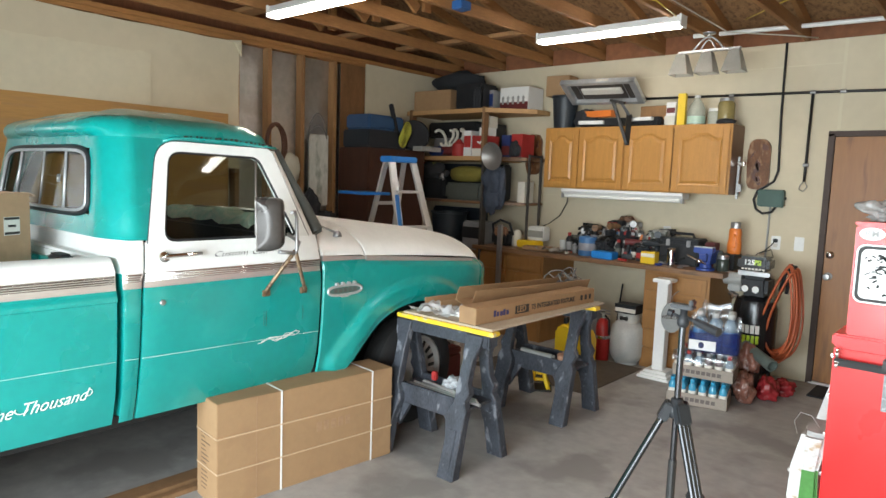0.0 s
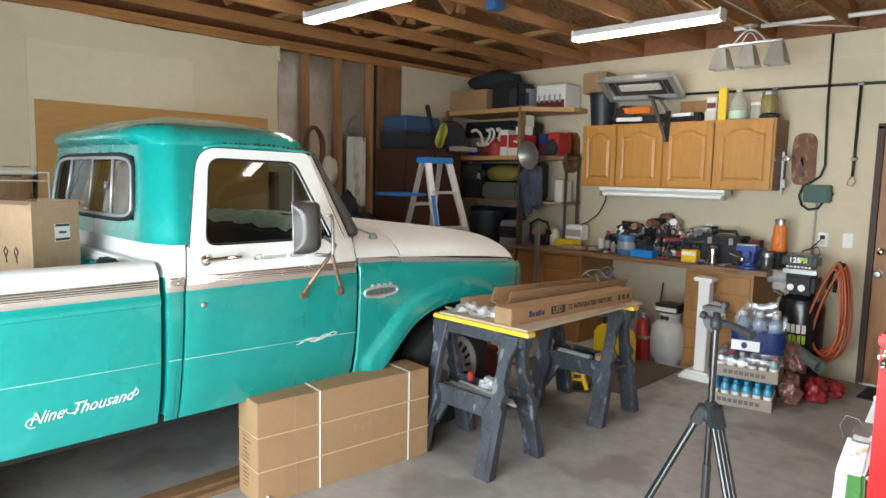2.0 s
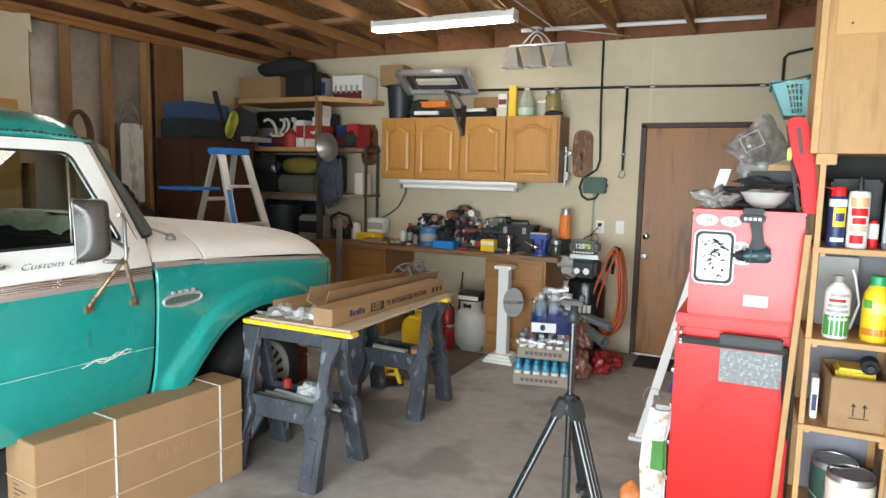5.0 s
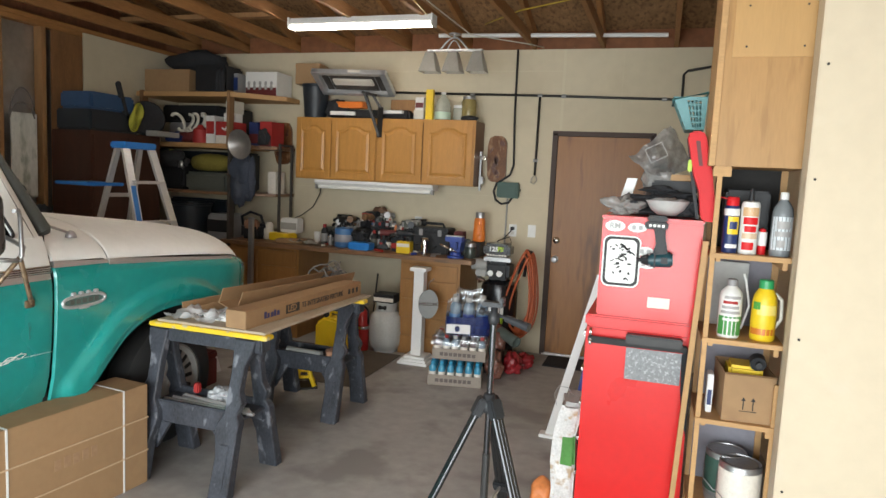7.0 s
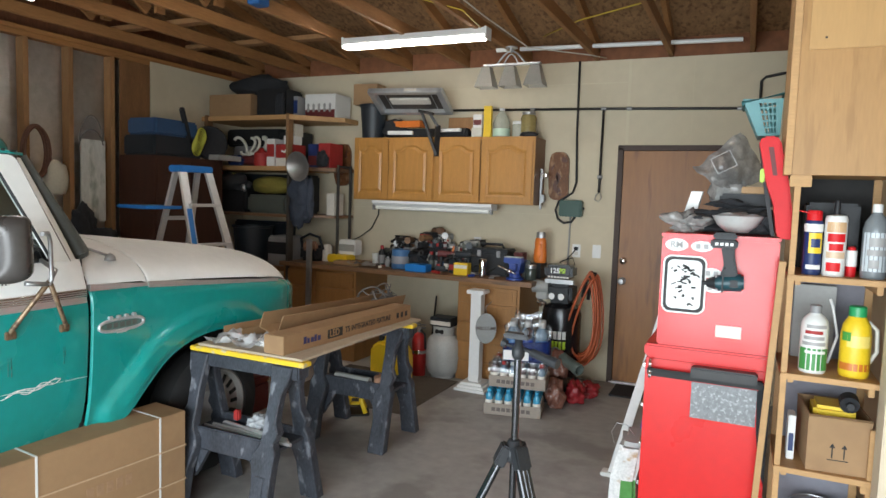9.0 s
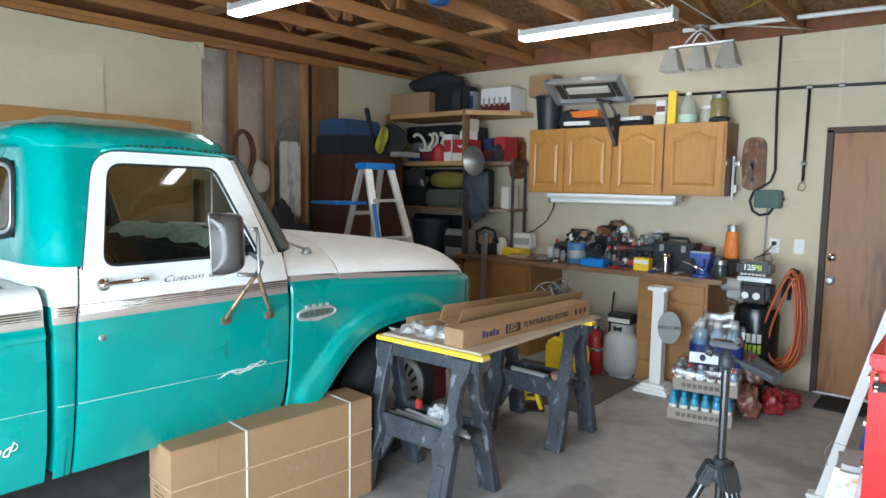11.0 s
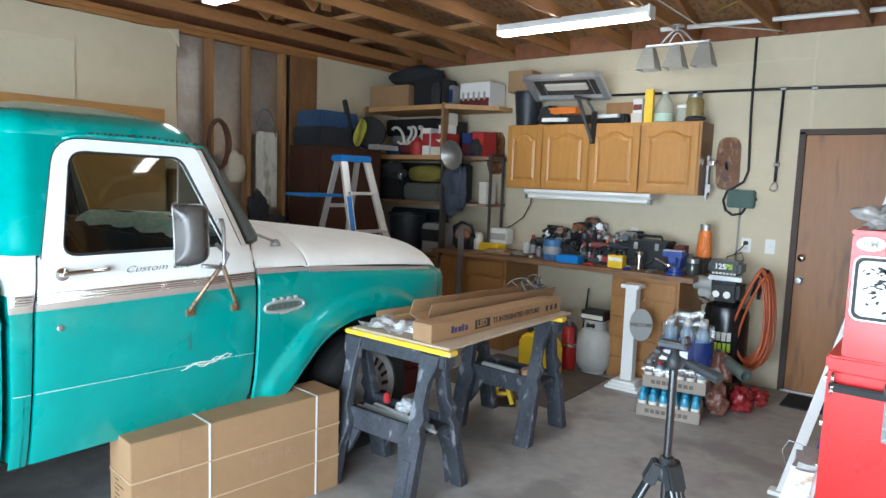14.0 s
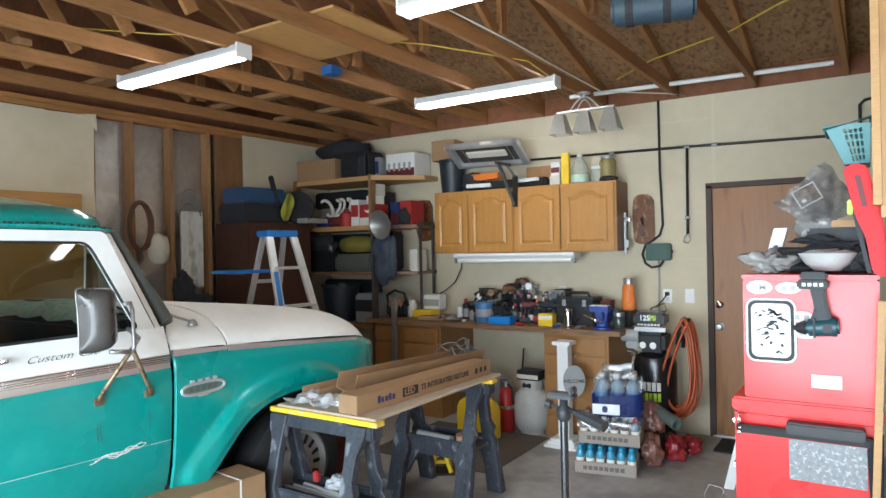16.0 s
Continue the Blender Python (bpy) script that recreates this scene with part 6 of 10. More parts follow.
box(bm, -0.065, 0.065, -0.6, 0.6, 0.0, 0.004), box(bm, -0.065, -0.061, -0.6, 0.6, 0.004, 0.085), box(bm, 0.061, 0.065, -0.6, 0.6, 0.004, 0.12)
part("sleeve", bm, CARD, t)
t.matrix_basis = Matrix.Translation(ORIGIN) @ pose(-2.40, 3.88, PZ + 0.042, -1.5, 18, -4)
bm = bmesh.new()
box(bm, -0.07, 0.07, -0.33, 0.33, 0, 0.006)
vs = box(bm, 0.066, 0.07, -0.33, 0.33, 0, 0.07)
box(bm, -0.07, -0.066, -0.33, 0.33, 0, 0.07)
ob = single("carton_tray", bm, CARD, "open cardboard tray on the plywood", "cardboard", base=(0, 0, 0))
ob.matrix_basis = Matrix.Translation(ORIGIN) @ pose(-2.585, 3.55, PZ, 0, 0, -6)


def wrinkled_sheet(bm, x0, x1, y0, y1, z, amp, seed, n=14, mi=0):
    g = []
    for i in range(n + 1):
        row = []
        for j in range(n + 1):
            p = Vector((lerp(x0, x1, i / n), lerp(y0, y1, j / n), 0))
            h = abs(noise.noise(p * 16 + Vector((seed, seed, 0)))) * amp + abs(noise.noise(p * 45 + Vector((seed, 0, seed)))) * amp * 0.6
            row.append((p.x + 0.01 * noise.noise(p * 30), p.y + 0.01 * noise.noise(p * 31), z + 0.003 + h))
        g.append(row)
    sheet(bm, g, 0, (lambda c: mi))


bm = bmesh.new()
wrinkled_sheet(bm, -2.70, -2.40, 3.10, 3.34, PZ, 0.06, 3)
wrinkled_sheet(bm, -2.56, -2.36, 3.12, 3.25, PZ + 0.02, 0.06, 7)
single("bubble_wrap", bm, FOAMWRAP, "crumpled clear packing wrap on the plywood", "packing wrap")
bm = bmesh.new()
box(bm, -2.53, -2.38, 3.20, 3.27, PZ, PZ + 0.03, bevel=0.004)
single("lamp_part", bm, WHITE, "white metal lamp part in its packing", "lamp part")
bm = bmesh.new()
rnd = random.Random(11)
run_pts = []
for k in range(20):
    c = Vector((-2.40 + rnd.uniform(-0.06, 0.06), 4.42 + rnd.uniform(-0.12, 0.12), PZ + 0.07 + rnd.uniform(-0.02, 0.04)))
    ax = Vector((rnd.uniform(-1, 1), rnd.uniform(-1, 1), rnd.uniform(0.2, 1))).normalized()
    u = ax.orthogonal().normalized()
    w = ax.cross(u)
    r = rnd.uniform(0.05, 0.10)
    run_pts += [c + (u * math.cos(a) + w * math.sin(a)) * r for a in [0.5 * j for j in range(11)]]
tube(bm, run_pts, 0.0045, 5)
single("cord_tangle", bm, STRINGGREY, "tangle of grey cord at the end of the cartons", "cord")

# trays of the sawhorses
t = thing("metal_rods", (-2.43, 3.1, 0.365), "bright metal rods lying on the sawhorse tray", "rods")
for k, (y, z) in enumerate(((3.07, 0.376), (3.10, 0.378), (3.14, 0.376), (3.12, 0.392))):
    bm = bmesh.new()
    cyl(bm, (-2.68 + 0.03 * k, y + 0.02, z), (-2.12 - 0.03 * k, y - 0.012 * k, z + 0.004), 0.009, seg=10)
    part("rod", bm, ALUMINIUM, t, "", True)
bm = bmesh.new()
box(bm, -2.555, -2.52, 3.155, 3.185, 0.402, 0.455, bevel=0.006)
single("red_tin", bm, FADEDRED, "small red tin on the sawhorse tray", "tin", base=(-2.54, 3.17, 0.402))
bm = bmesh.new()
crumple(bm, (-2.39, 3.17, 0.405), (0.07, 0.05, 0.045), 5, 0.8, 4)
single("plastic_bag", bm, FOAMWRAP, "small clear plastic bag on the sawhorse tray", "bag")
bm = bmesh.new()
cyl(bm, (-2.60, 4.17, 0.392), (-2.335, 4.15, 0.392), 0.027, seg=14)
single("caulk_tube", bm, GREYPAINT, "grey caulk tube on the sawhorse tray", "tube")
bm = bmesh.new()
crumple(bm, (-2.265, 4.18, 0.40), (0.05, 0.055, 0.045), 6, 0.5)
single("shop_rag", bm, RAG, "crumpled brown shop rag on the sawhorse tray", "rag")

# ---- the big strapped carton on the floor ----
ORIGIN = Vector((-0.009, -0.008, 0))
BA, BB, BC = Vector((-2.966, 1.887)), Vector((-2.743, 1.896)), Vector((-2.642, 2.924))
ang = math.degrees(math.atan2(-(BC - BB).x, (BC - BB).y))
length, width = (BC - BB).length, (BB - BA).length
centre = (BA + BC) / 2
big = carton("shipping_carton", pose(centre.x, centre.y, 0.0, 0, 0, ang), width, length, 0.509, "large brown cardboard shipping carton with white straps on the floor")
for y in (-0.185, 0.375):
    bm = bmesh.new()
    h, w = 0.512, width / 2 + 0.003
    for x0, x1, z0, z1 in ((-w, w, h - 0.002, h), (w - 0.002, w, 0, h), (-w, -w + 0.002, 0, h)):
        box(bm, x0, x1, y - 0.0045, y + 0.0045, z0, z1)
    part("strap", bm, WHITEPLASTIC, big, "white plastic strap")
for z in (0.17, 0.34):
    bm = bmesh.new()
    w, l = width / 2 + 0.0035, length / 2 + 0.0035
    for x0, x1, y0, y1 in ((w - 0.002, w, -l, l), (-w, -w + 0.002, -l, l), (-w, w, -l, -l + 0.002), (-w, w, l - 0.002, l)):
        box(bm, x0, x1, y0, y1, z - 0.0035, z + 0.0035)
    part("strap", bm, STRAPCLEAR, big)
bm = bmesh.new()
for k in range(14):
    box(bm, -width / 2 + 0.05, -width / 2 + 0.05 + random.Random(k).uniform(0.03, 0.10), -length / 2 - 0.0012, -length / 2, 0.33 - 0.021 * k, 0.335 - 0.021 * k)
part("print_lines", bm, CARD_DARK, big)
bm = bmesh.new()
for k in range(5):
    box(bm, width / 2, width / 2 + 0.0012, 0.02 + 0.045 * k, 0.05 + 0.045 * k, 0.25, 0.30)
part("faded_print", bm, CARDFADE, big)
bm = bmesh.new()
box(bm, width / 2, width / 2 + 0.001, -0.32, -0.315, 0.0, 0.505)
part("tape_edge", bm, CARDFADE, big)
bm = bmesh.new()
wrinkled_sheet(bm, width / 2 - 0.06, width / 2 + 0.03, -length / 2 - 0.02, -length / 2 + 0.05, 0.0, 0.05, 2, 8)
part("torn_paper", bm, WHITE, big)
for k, (x0, x1, y0, y1) in enumerate(((-3.16, -3.05, 0.3, 3.1), (-3.03, -2.99, 0.5, 2.9))):
    bm = bmesh.new()
    box(bm, x0, x1, y0, y1, 0.0, 0.035 - 0.01 * k, bevel=0.003)
    single("floor_plank", bm, PINEDARK, "long weathered pine plank on the concrete beside the truck", "plank", "planks on the floor")

# ---- tripod ----
ORIGIN = Vector()
TX, TY = -0.684, 1.982
tri = thing("tripod", (TX, TY, 0), "black and silver camera tripod with splayed legs", "tripod")
bm = bmesh.new()
cyl(bm, (TX, TY, 0.86), (TX, TY, 1.235), 0.0085, seg=14)
part("column", bm, TRIPODMETAL, tri, "gunmetal centre column", True)
bm = bmesh.new()
lathe(bm, [(0.018, 0), (0.024, 0.008), (0.024, 0.03), (0.019, 0.034), (0.015, 0.05), (0.0125, 0.052)], (TX, TY, 0.985), 16)
part("collar", bm, BLACKPLASTIC, tri)
for k in range(3):
    a = radians(205 + 120 * k)
    d = Vector((math.cos(a), math.sin(a), 0))
    hip, foot = Vector((TX, TY, 1.0)) + d * 0.026, Vector((TX, TY, 0.012)) + d * 0.475
    knee, mid_leg = hip.lerp(foot, 0.55), hip.lerp(foot, 0.29)
    side_v = d.cross(Vector((0, 0, 1))) * 0.0105
    bm = bmesh.new()
    cyl(bm, hip + side_v, knee + side_v, 0.0075, seg=10), cyl(bm, hip - side_v, knee - side_v, 0.0075, seg=10)
    cyl(bm, hip, foot, 0.0085, seg=10)
    leg = part("leg", bm, TRIPODMETAL, tri, "", True)
    turn = (foot - hip).to_track_quat("Z", "Y").to_matrix().to_4x4()
    for nm, at, w, dd, h in (("leg_clamp", knee, 0.022, 0.014, 0.018), ("brace_clamp", mid_leg, 0.023, 0.014, 0.015), ("leg_hinge", hip, 0.019, 0.013, 0.026)):
        bm = bmesh.new()
        box(bm, -w, w, -dd, dd, -h, h, bevel=0.004, m=Matrix.Translation(at) @ turn)
        part(nm, bm, BLACKPLASTIC, leg)
    bm = bmesh.new()
    lathe(bm, [(0.014, -0.012), (0.016, 0.0), (0.012, 0.03)], foot, 10)
    part("rubber_foot", bm, RUBBER, leg)
    bm = bmesh.new()
    cyl(bm, Vector((TX, TY, mid_leg.z - 0.012)), mid_leg, 0.005, seg=8)
    part("brace", bm, STEEL, leg)
bm = bmesh.new()
cyl(bm, (TX, TY, 0.71), (TX, TY, 0.87), 0.011, seg=12)
part("lower_column", bm, BLACKSTEEL, tri)
bm = bmesh.new()
lathe(bm, [(0.011, 0), (0.015, 0.008), (0.015, 0.026), (0.009, 0.032), (0.009, 0.05)], (TX, TY, 1.225), 14)
box(bm, TX - 0.033, TX + 0.026, TY - 0.016, TY + 0.016, 1.272, 1.284, bevel=0.003)
box(bm, TX + 0.015, TX + 0.026, TY - 0.014, TY + 0.014, 1.282, 1.298, bevel=0.003)
head = part("pan_head", bm, BLACKPLASTIC, tri)
bm = bmesh.new()
tube(bm, [(TX + 0.01, TY, 1.25), (TX + 0.04, TY - 0.01, 1.245)], 0.005, 8)
cyl(bm, (TX + 0.035, TY - 0.01, 1.246), (TX + 0.10, TY - 0.03, 1.232), 0.0095, 0.012, seg=12)
part("pan_handle", bm, BLACKPLASTIC, head)
bm = bmesh.new()
cyl(bm, (TX - 0.01, TY, 1.25), (TX - 0.03, TY, 1.255), 0.004, seg=8), cyl(bm, (TX - 0.028, TY, 1.255), (TX - 0.04, TY, 1.258), 0.01, seg=12)
part("tilt_knob", bm, BLACKPLASTIC, head)

# ---- red tool chest ----
ORIGIN = Vector((-0.04, 0.004, 0))
chest = thing("tool_chest", (-0.28, 3.7, 0), "tall glossy red steel tool chest in two sections", "tool chest")
CYF = 3.25
bm = bmesh.new()
box(bm, -0.522, -0.075, CYF, 4.25, 0.09, 0.985, bevel=0.008)
low = part("lower_cabinet", bm, RED, chest, "red roller cabinet")
bm = bmesh.new()
box(bm, -0.53, -0.068, CYF - 0.006, 4.255, 0.985, 1.035, bevel=0.008)
part("cabinet_lid", bm, RED, low)
for k in range(5):
    bm = bmesh.new()
    box(bm, -0.528, -0.52, CYF + 0.04, 4.21, 0.13 + 0.165 * k, 0.285 + 0.165 * k, bevel=0.003)
    dr = part("drawer", bm, RED, low)
    bm = bmesh.new()
    box(bm, -0.54, -0.527, CYF + 0.06, 4.19, 0.262 + 0.165 * k, 0.28 + 0.165 * k, bevel=0.003)
    part("drawer_pull", bm, CHROME, dr)
for x in (-0.48, -0.12):
    for y in (CYF + 0.08, 4.17):
        bm = bmesh.new()
        cyl(bm, (x - 0.015, y, 0.045), (x + 0.015, y, 0.045), 0.045, seg=16)
        box(bm, x - 0.02, x + 0.02, y - 0.02, y + 0.02, 0.05, 0.095, bevel=0.004)
        part("caster", bm, RUBBER, low)
bm = bmesh.new()
box(bm, -0.505, -0.10, CYF - 0.040, CYF - 0.024, 0.915, 0.945, bevel=0.006)
for x in (-0.50, -0.11):
    box(bm, x - 0.012, x + 0.012, CYF - 0.035, CYF + 0.002, 0.918, 0.942, bevel=0.004)
handle = part("push_handle", bm, RUBBER, low, "black push bar")
bm = bmesh.new()
box(bm, -0.35, -0.12, CYF - 0.062, CYF - 0.008, 0.935, 0.975, bevel=0.006)
part("parts_tray", bm, BLACKSTEEL, low)
bm = bmesh.new()
cyl(bm, (-0.505, CYF - 0.03, 0.965), (-0.495, CYF - 0.03, 0.965), 0.02, seg=14), cyl(bm, (-0.505, CYF - 0.03, 0.92), (-0.495, CYF - 0.03, 0.92), 0.017, seg=14)
part("handle_knob", bm, CHROME, low)
bm = bmesh.new()
box(bm, -0.347, -0.117, CYF - 0.004, CYF - 0.001, 0.765, 0.905)
part("metal_plate", bm, GALVANISED, low, "mottled galvanised magnet sheet")
bm = bmesh.new()
prism(bm, [(-0.118, 0.90), (-0.07, 0.96), (-0.075, 0.55), (-0.098, 0.62), (-0.112, 0.75)], "y", CYF - 0.012, CYF - 0.001)
part("black_rag", bm, BLACKCLOTH, low)
bm = bmesh.new()
box(bm, -0.487, -0.075, CYF, 4.20, 1.036, 1.462, bevel=0.006)
up = part("upper_chest", bm, RED, chest, "red top chest")
bm = bmesh.new()
box(bm, -0.49, -0.072, CYF - 0.004, 4.205, 1.462, 1.476, bevel=0.003)
part("chest_rim", bm, RED, up)


def rounded_plate(bm, x0, x1, z0, z1, r, y0, y1, seg=5):
    pts = []
    for cx, cz, a0 in ((x1 - r, z1 - r, 0), (x0 + r, z1 - r, 90), (x0 + r, z0 + r, 180), (x1 - r, z0 + r, 270)):
        for k in range(seg + 1):
            a = radians(a0 + 90 * k / seg)
            pts.append((cx + r * math.cos(a), cz + r * math.sin(a)))
    prism(bm, pts, "y", y0, y1)


bm = bmesh.new()
rounded_plate(bm, -0.477, -0.318, 1.168, 1.392, 0.03, CYF - 0.002, CYF)
st = part("magnet_frame", bm, WHITEPLASTIC, up, "white plate magnet with black border")
bm = bmesh.new()
pts = []
for r, off in ((0.026, 0.006), (0.022, 0.017)):
    ring = []
    for cx, cz, a0 in ((-0.318 - off - r, 1.392 - off - r, 0), (-0.477 + off + r, 1.392 - off - r, 90), (-0.477 + off + r, 1.168 + off + r, 180), (-0.318 - off - r, 1.168 + off + r, 270)):
        for k in range(6):
            a = radians(a0 + 18 * k)
            ring.append(bm.verts.new((cx + r * math.cos(a), CYF - 0.0028, cz + r * math.sin(a))))
    pts.append(ring)
n = len(pts[0])
for k in range(n):
    bm.faces.new((pts[0][k], pts[0][(k + 1) % n], pts[1][(k + 1) % n], pts[1][k]))
part("magnet_border", bm, INK, st)
rnd = random.Random(21)
for k in range(30):
    bm = bmesh.new()
    x, z = rnd.gauss(-0.398, 0.022), rnd.uniform(1.20, 1.355)
    w, h = rnd.uniform(0.004, 0.012), rnd.uniform(0.002, 0.006)
    box(bm, -w, w, -0.0007, 0.0007, -h, h, m=Matrix.Translation((x, CYF - 0.0028, z)) @ Euler((0, rnd.uniform(-0.8, 0.8), 0)).to_matrix().to_4x4())
    part("magnet_mark", bm, INK, st)

for x, z, w, h in ((-0.432, 1.432, 0.042, 0.024), (-0.34, 1.43, 0.04, 0.02), (-0.30, 1.33, 0.036, 0.02), (-0.29, 1.275, 0.04, 0.018)):
    bm = bmesh.new()
    prism(bm, [(x + w * math.cos(a), z + h * math.sin(a)) for a in [2 * math.pi * k / 20 for k in range(20)]], "y", CYF - 0.0022, CYF)
    sk = part("oval_sticker", bm, WHITEPLASTIC, up, "white oval sticker")
    if z > 1.431:
        lettering("RM", 0.034, facing(x, CYF - 0.0028, z, "-y"), STICKERGREY, sk, 0.0005, name="sticker_lettering", align="CENTER", bold=0.001)
        continue
    bm = bmesh.new()
    for k in (-1, 1):
        box(bm, x + k * 0.014 - 0.008, x + k * 0.014 + 0.008, CYF - 0.0032, CYF - 0.002, z - 0.009, z + 0.009)
    part("sticker_print", bm, STICKERGREY, sk)
bm = bmesh.new()
box(bm, -0.275, -0.185, CYF - 0.0022, CYF, 1.09, 1.135, m=None)
sk = part("label_sticker", bm, LABELPALE, up, "small pale printed label")
# cordless impact driver on the chest side
drill = thing("impact_driver", (-0.23, CYF - 0.04, 1.24), "teal and black cordless impact driver hung on the chest side", "power tool")
bm = bmesh.new()
cyl(bm, (-0.285, CYF - 0.045, 1.300), (-0.188, CYF - 0.045, 1.308), 0.029, 0.033, seg=18)
bmesh.ops.bevel(bm, geom=[e for e in bm.edges if len(e.link_faces) == 2 and e.calc_face_angle(0) > 1], offset=0.008, segments=2, affect="EDGES")
part("motor_housing", bm, TOOLTEAL, drill, "dark teal motor housing", True)
bm = bmesh.new()
cyl(bm, (-0.315, CYF - 0.045, 1.298), (-0.285, CYF - 0.045, 1.300), 0.014, 0.026, seg=16), cyl(bm, (-0.33, CYF - 0.045, 1.297), (-0.313, CYF - 0.045, 1.298), 0.008, seg=12)
box(bm, -0.262, -0.256, CYF - 0.080, CYF - 0.012, 1.268, 1.338, bevel=0.002), box(bm, -0.236, -0.205, CYF - 0.0785, CYF - 0.06, 1.29, 1.318, bevel=0.003)
part("chuck", bm, BLACKPLASTIC, drill, "", True)
bm = bmesh.new()
prism(bm, [(-0.268, 1.315), (-0.205, 1.318), (-0.212, 1.345), (-0.222, 1.39), (-0.226, 1.435), (-0.272, 1.435), (-0.262, 1.39), (-0.258, 1.36), (-0.268, 1.345)], "y", CYF - 0.064, CYF - 0.026)
bmesh.ops.bevel(bm, geom=list(bm.edges), offset=0.006, segments=2, affect="EDGES")
part("grip", bm, BLACKPLASTIC, drill)
bm = bmesh.new()
box(bm, -0.308, -0.216, CYF - 0.080, CYF - 0.01, 1.432, 1.462, bevel=0.006), box(bm, -0.300, -0.220, CYF - 0.076, CYF - 0.012, 1.464, 1.488, bevel=0.006)
bt = part("battery", bm, BLACKPLASTIC, drill, "black battery pack")
bm = bmesh.new()
for k in range(4):
    box(bm, -0.292 + 0.017 * k, -0.281 + 0.017 * k, CYF - 0.0815, CYF - 0.078, 1.442, 1.453)
part("battery_print", bm, WHITEPLASTIC, bt)
# pile on top of the chest
TOPZ = 1.478
bm = bmesh.new()
for k, (x, y, z, a, b, c) in enumerate(((-0.27, 3.55, 0.040, 0.16, 0.20, 0.045), (-0.31, 3.42, 0.075, 0.09, 0.05, 0.018), (-0.20, 3.43, 0.085, 0.09, 0.05, 0.022), (-0.27, 3.44, 0.115, 0.06, 0.04, 0.016), (-0.14, 3.36, 0.045, 0.055, 0.05, 0.04), (-0.42, 3.45, 0.035, 0.04, 0.05, 0.03))):
    crumple(bm, (x, y, TOPZ + z), (a, b, c), 15 + 3 * k, 0.75, 4)
single("black_jacket", bm, BLACKCLOTH, "crumpled black jacket on top of the tool chest", "jacket", base=(-0.27, 3.5, TOPZ))
bm = bmesh.new()
lathe(bm, [(0.04, 0), (0.07, 0.025), (0.092, 0.062), (0.089, 0.062), (0.066, 0.028), (0.035, 0.006)], (-0.225, 3.325, TOPZ + 0.01), 24)
single("plastic_bowl", bm, HAZEPLASTIC, "hazy white plastic parts bowl on the tool chest", "bowl", smooth=True)
bm = bmesh.new()
crumple(bm, (-0.215, 3.335, TOPZ + 0.066), (0.075, 0.06, 0.018), 22, 0.7)
single("rag_in_bowl", bm, STICKERGREY, "grey rag lying in the parts bowl", "rag", base=(-0.245, 3.33, TOPZ + 0.04))
bm = bmesh.new()
crumple(bm, (-0.41, 3.36, TOPZ + 0.035), (0.065, 0.06, 0.045), 27, 0.9, 4)
single("grey_bag", bm, GREYFILM, "small grey plastic bag on the tool chest", "bag", base=(-0.41, 3.36, TOPZ))
bm = bmesh.new()
prism(bm, [(-0.455, TOPZ), (-0.405, TOPZ), (-0.365, TOPZ + 0.165), (-0.41, TOPZ + 0.165)], "y", 3.50, 3.56)
single("white_case", bm, WHITEPLASTIC, "white plastic case standing on the tool chest", "case")
bm = bmesh.new()
box(bm, -0.30, -0.10, 3.50, 3.85, TOPZ + 0.10, TOPZ + 0.16, bevel=0.01)
box(bm, -0.32, -0.08, 3.48, 3.90, TOPZ, TOPZ + 0.10, bevel=0.02)
single("tool_case", bm, BLACKPLASTIC, "dark tool cases stacked on the tool chest", "tool case")
bm = bmesh.new()
box(bm, -0.27, -0.10, 3.52, 3.75, TOPZ + 0.162, TOPZ + 0.19, bevel=0.004)
single("wood_block", bm, BIRCH, "flat wooden block on the tool cases", "block")
bm = bmesh.new()
corners = (Vector((-0.41, 3.50, 1.735)), Vector((-0.235, 3.52, 1.895)), Vector((-0.12, 3.60, 1.70)), Vector((-0.30, 3.46, 1.655)))
g = []
for i in range(29):
    row = []
    for j in range(29):
        a, b = corners[0].lerp(corners[1], i / 28), corners[3].lerp(corners[2], i / 28)
        p = a.lerp(b, j / 28)
        bul = math.sin(math.pi * i / 28) * math.sin(math.pi * j / 28)
        p += Vector((0.012 * noise.noise(p * 15), -0.07 * bul + 0.035 * noise.noise(p * 14) + 0.014 * noise.noise(p * 40), 0.018 * noise.noise(p * 20)))
        row.append(p)
    g.append(row)
sheet(bm, g)
bmesh.ops.solidify(bm, geom=list(bm.faces), thickness=0.03)
crumple(bm, (-0.28, 3.58, 1.66), (0.07, 0.07, 0.07), 41, 0.4, flat=False)
pb = single("parcel_bag", bm, GREYFILM, "grey translucent parcel bag on the tool chest pile", "bag", smooth=True, base=(-0.27, 3.55, TOPZ + 0.15))
bm = bmesh.new()
for x0, x1, z0, z1 in ((-0.33, -0.25, 1.725, 1.728), (-0.33, -0.25, 1.79, 1.793), (-0.33, -0.327, 1.728, 1.79), (-0.253, -0.25, 1.728, 1.79), (-0.315, -0.30, 1.74, 1.75)):
    box(bm, x0, x1, 3.458, 3.460, z0, z1, m=Matrix.Translation((-0.29, 3.445, 1.76)) @ Euler((0, radians(-28), 0)).to_matrix().to_4x4() @ Matrix.Translation((0.29, -3.495, -1.76)))
single("bag_label", bm, GREYPLASTIC, "white printed label on the parcel bag", "label")
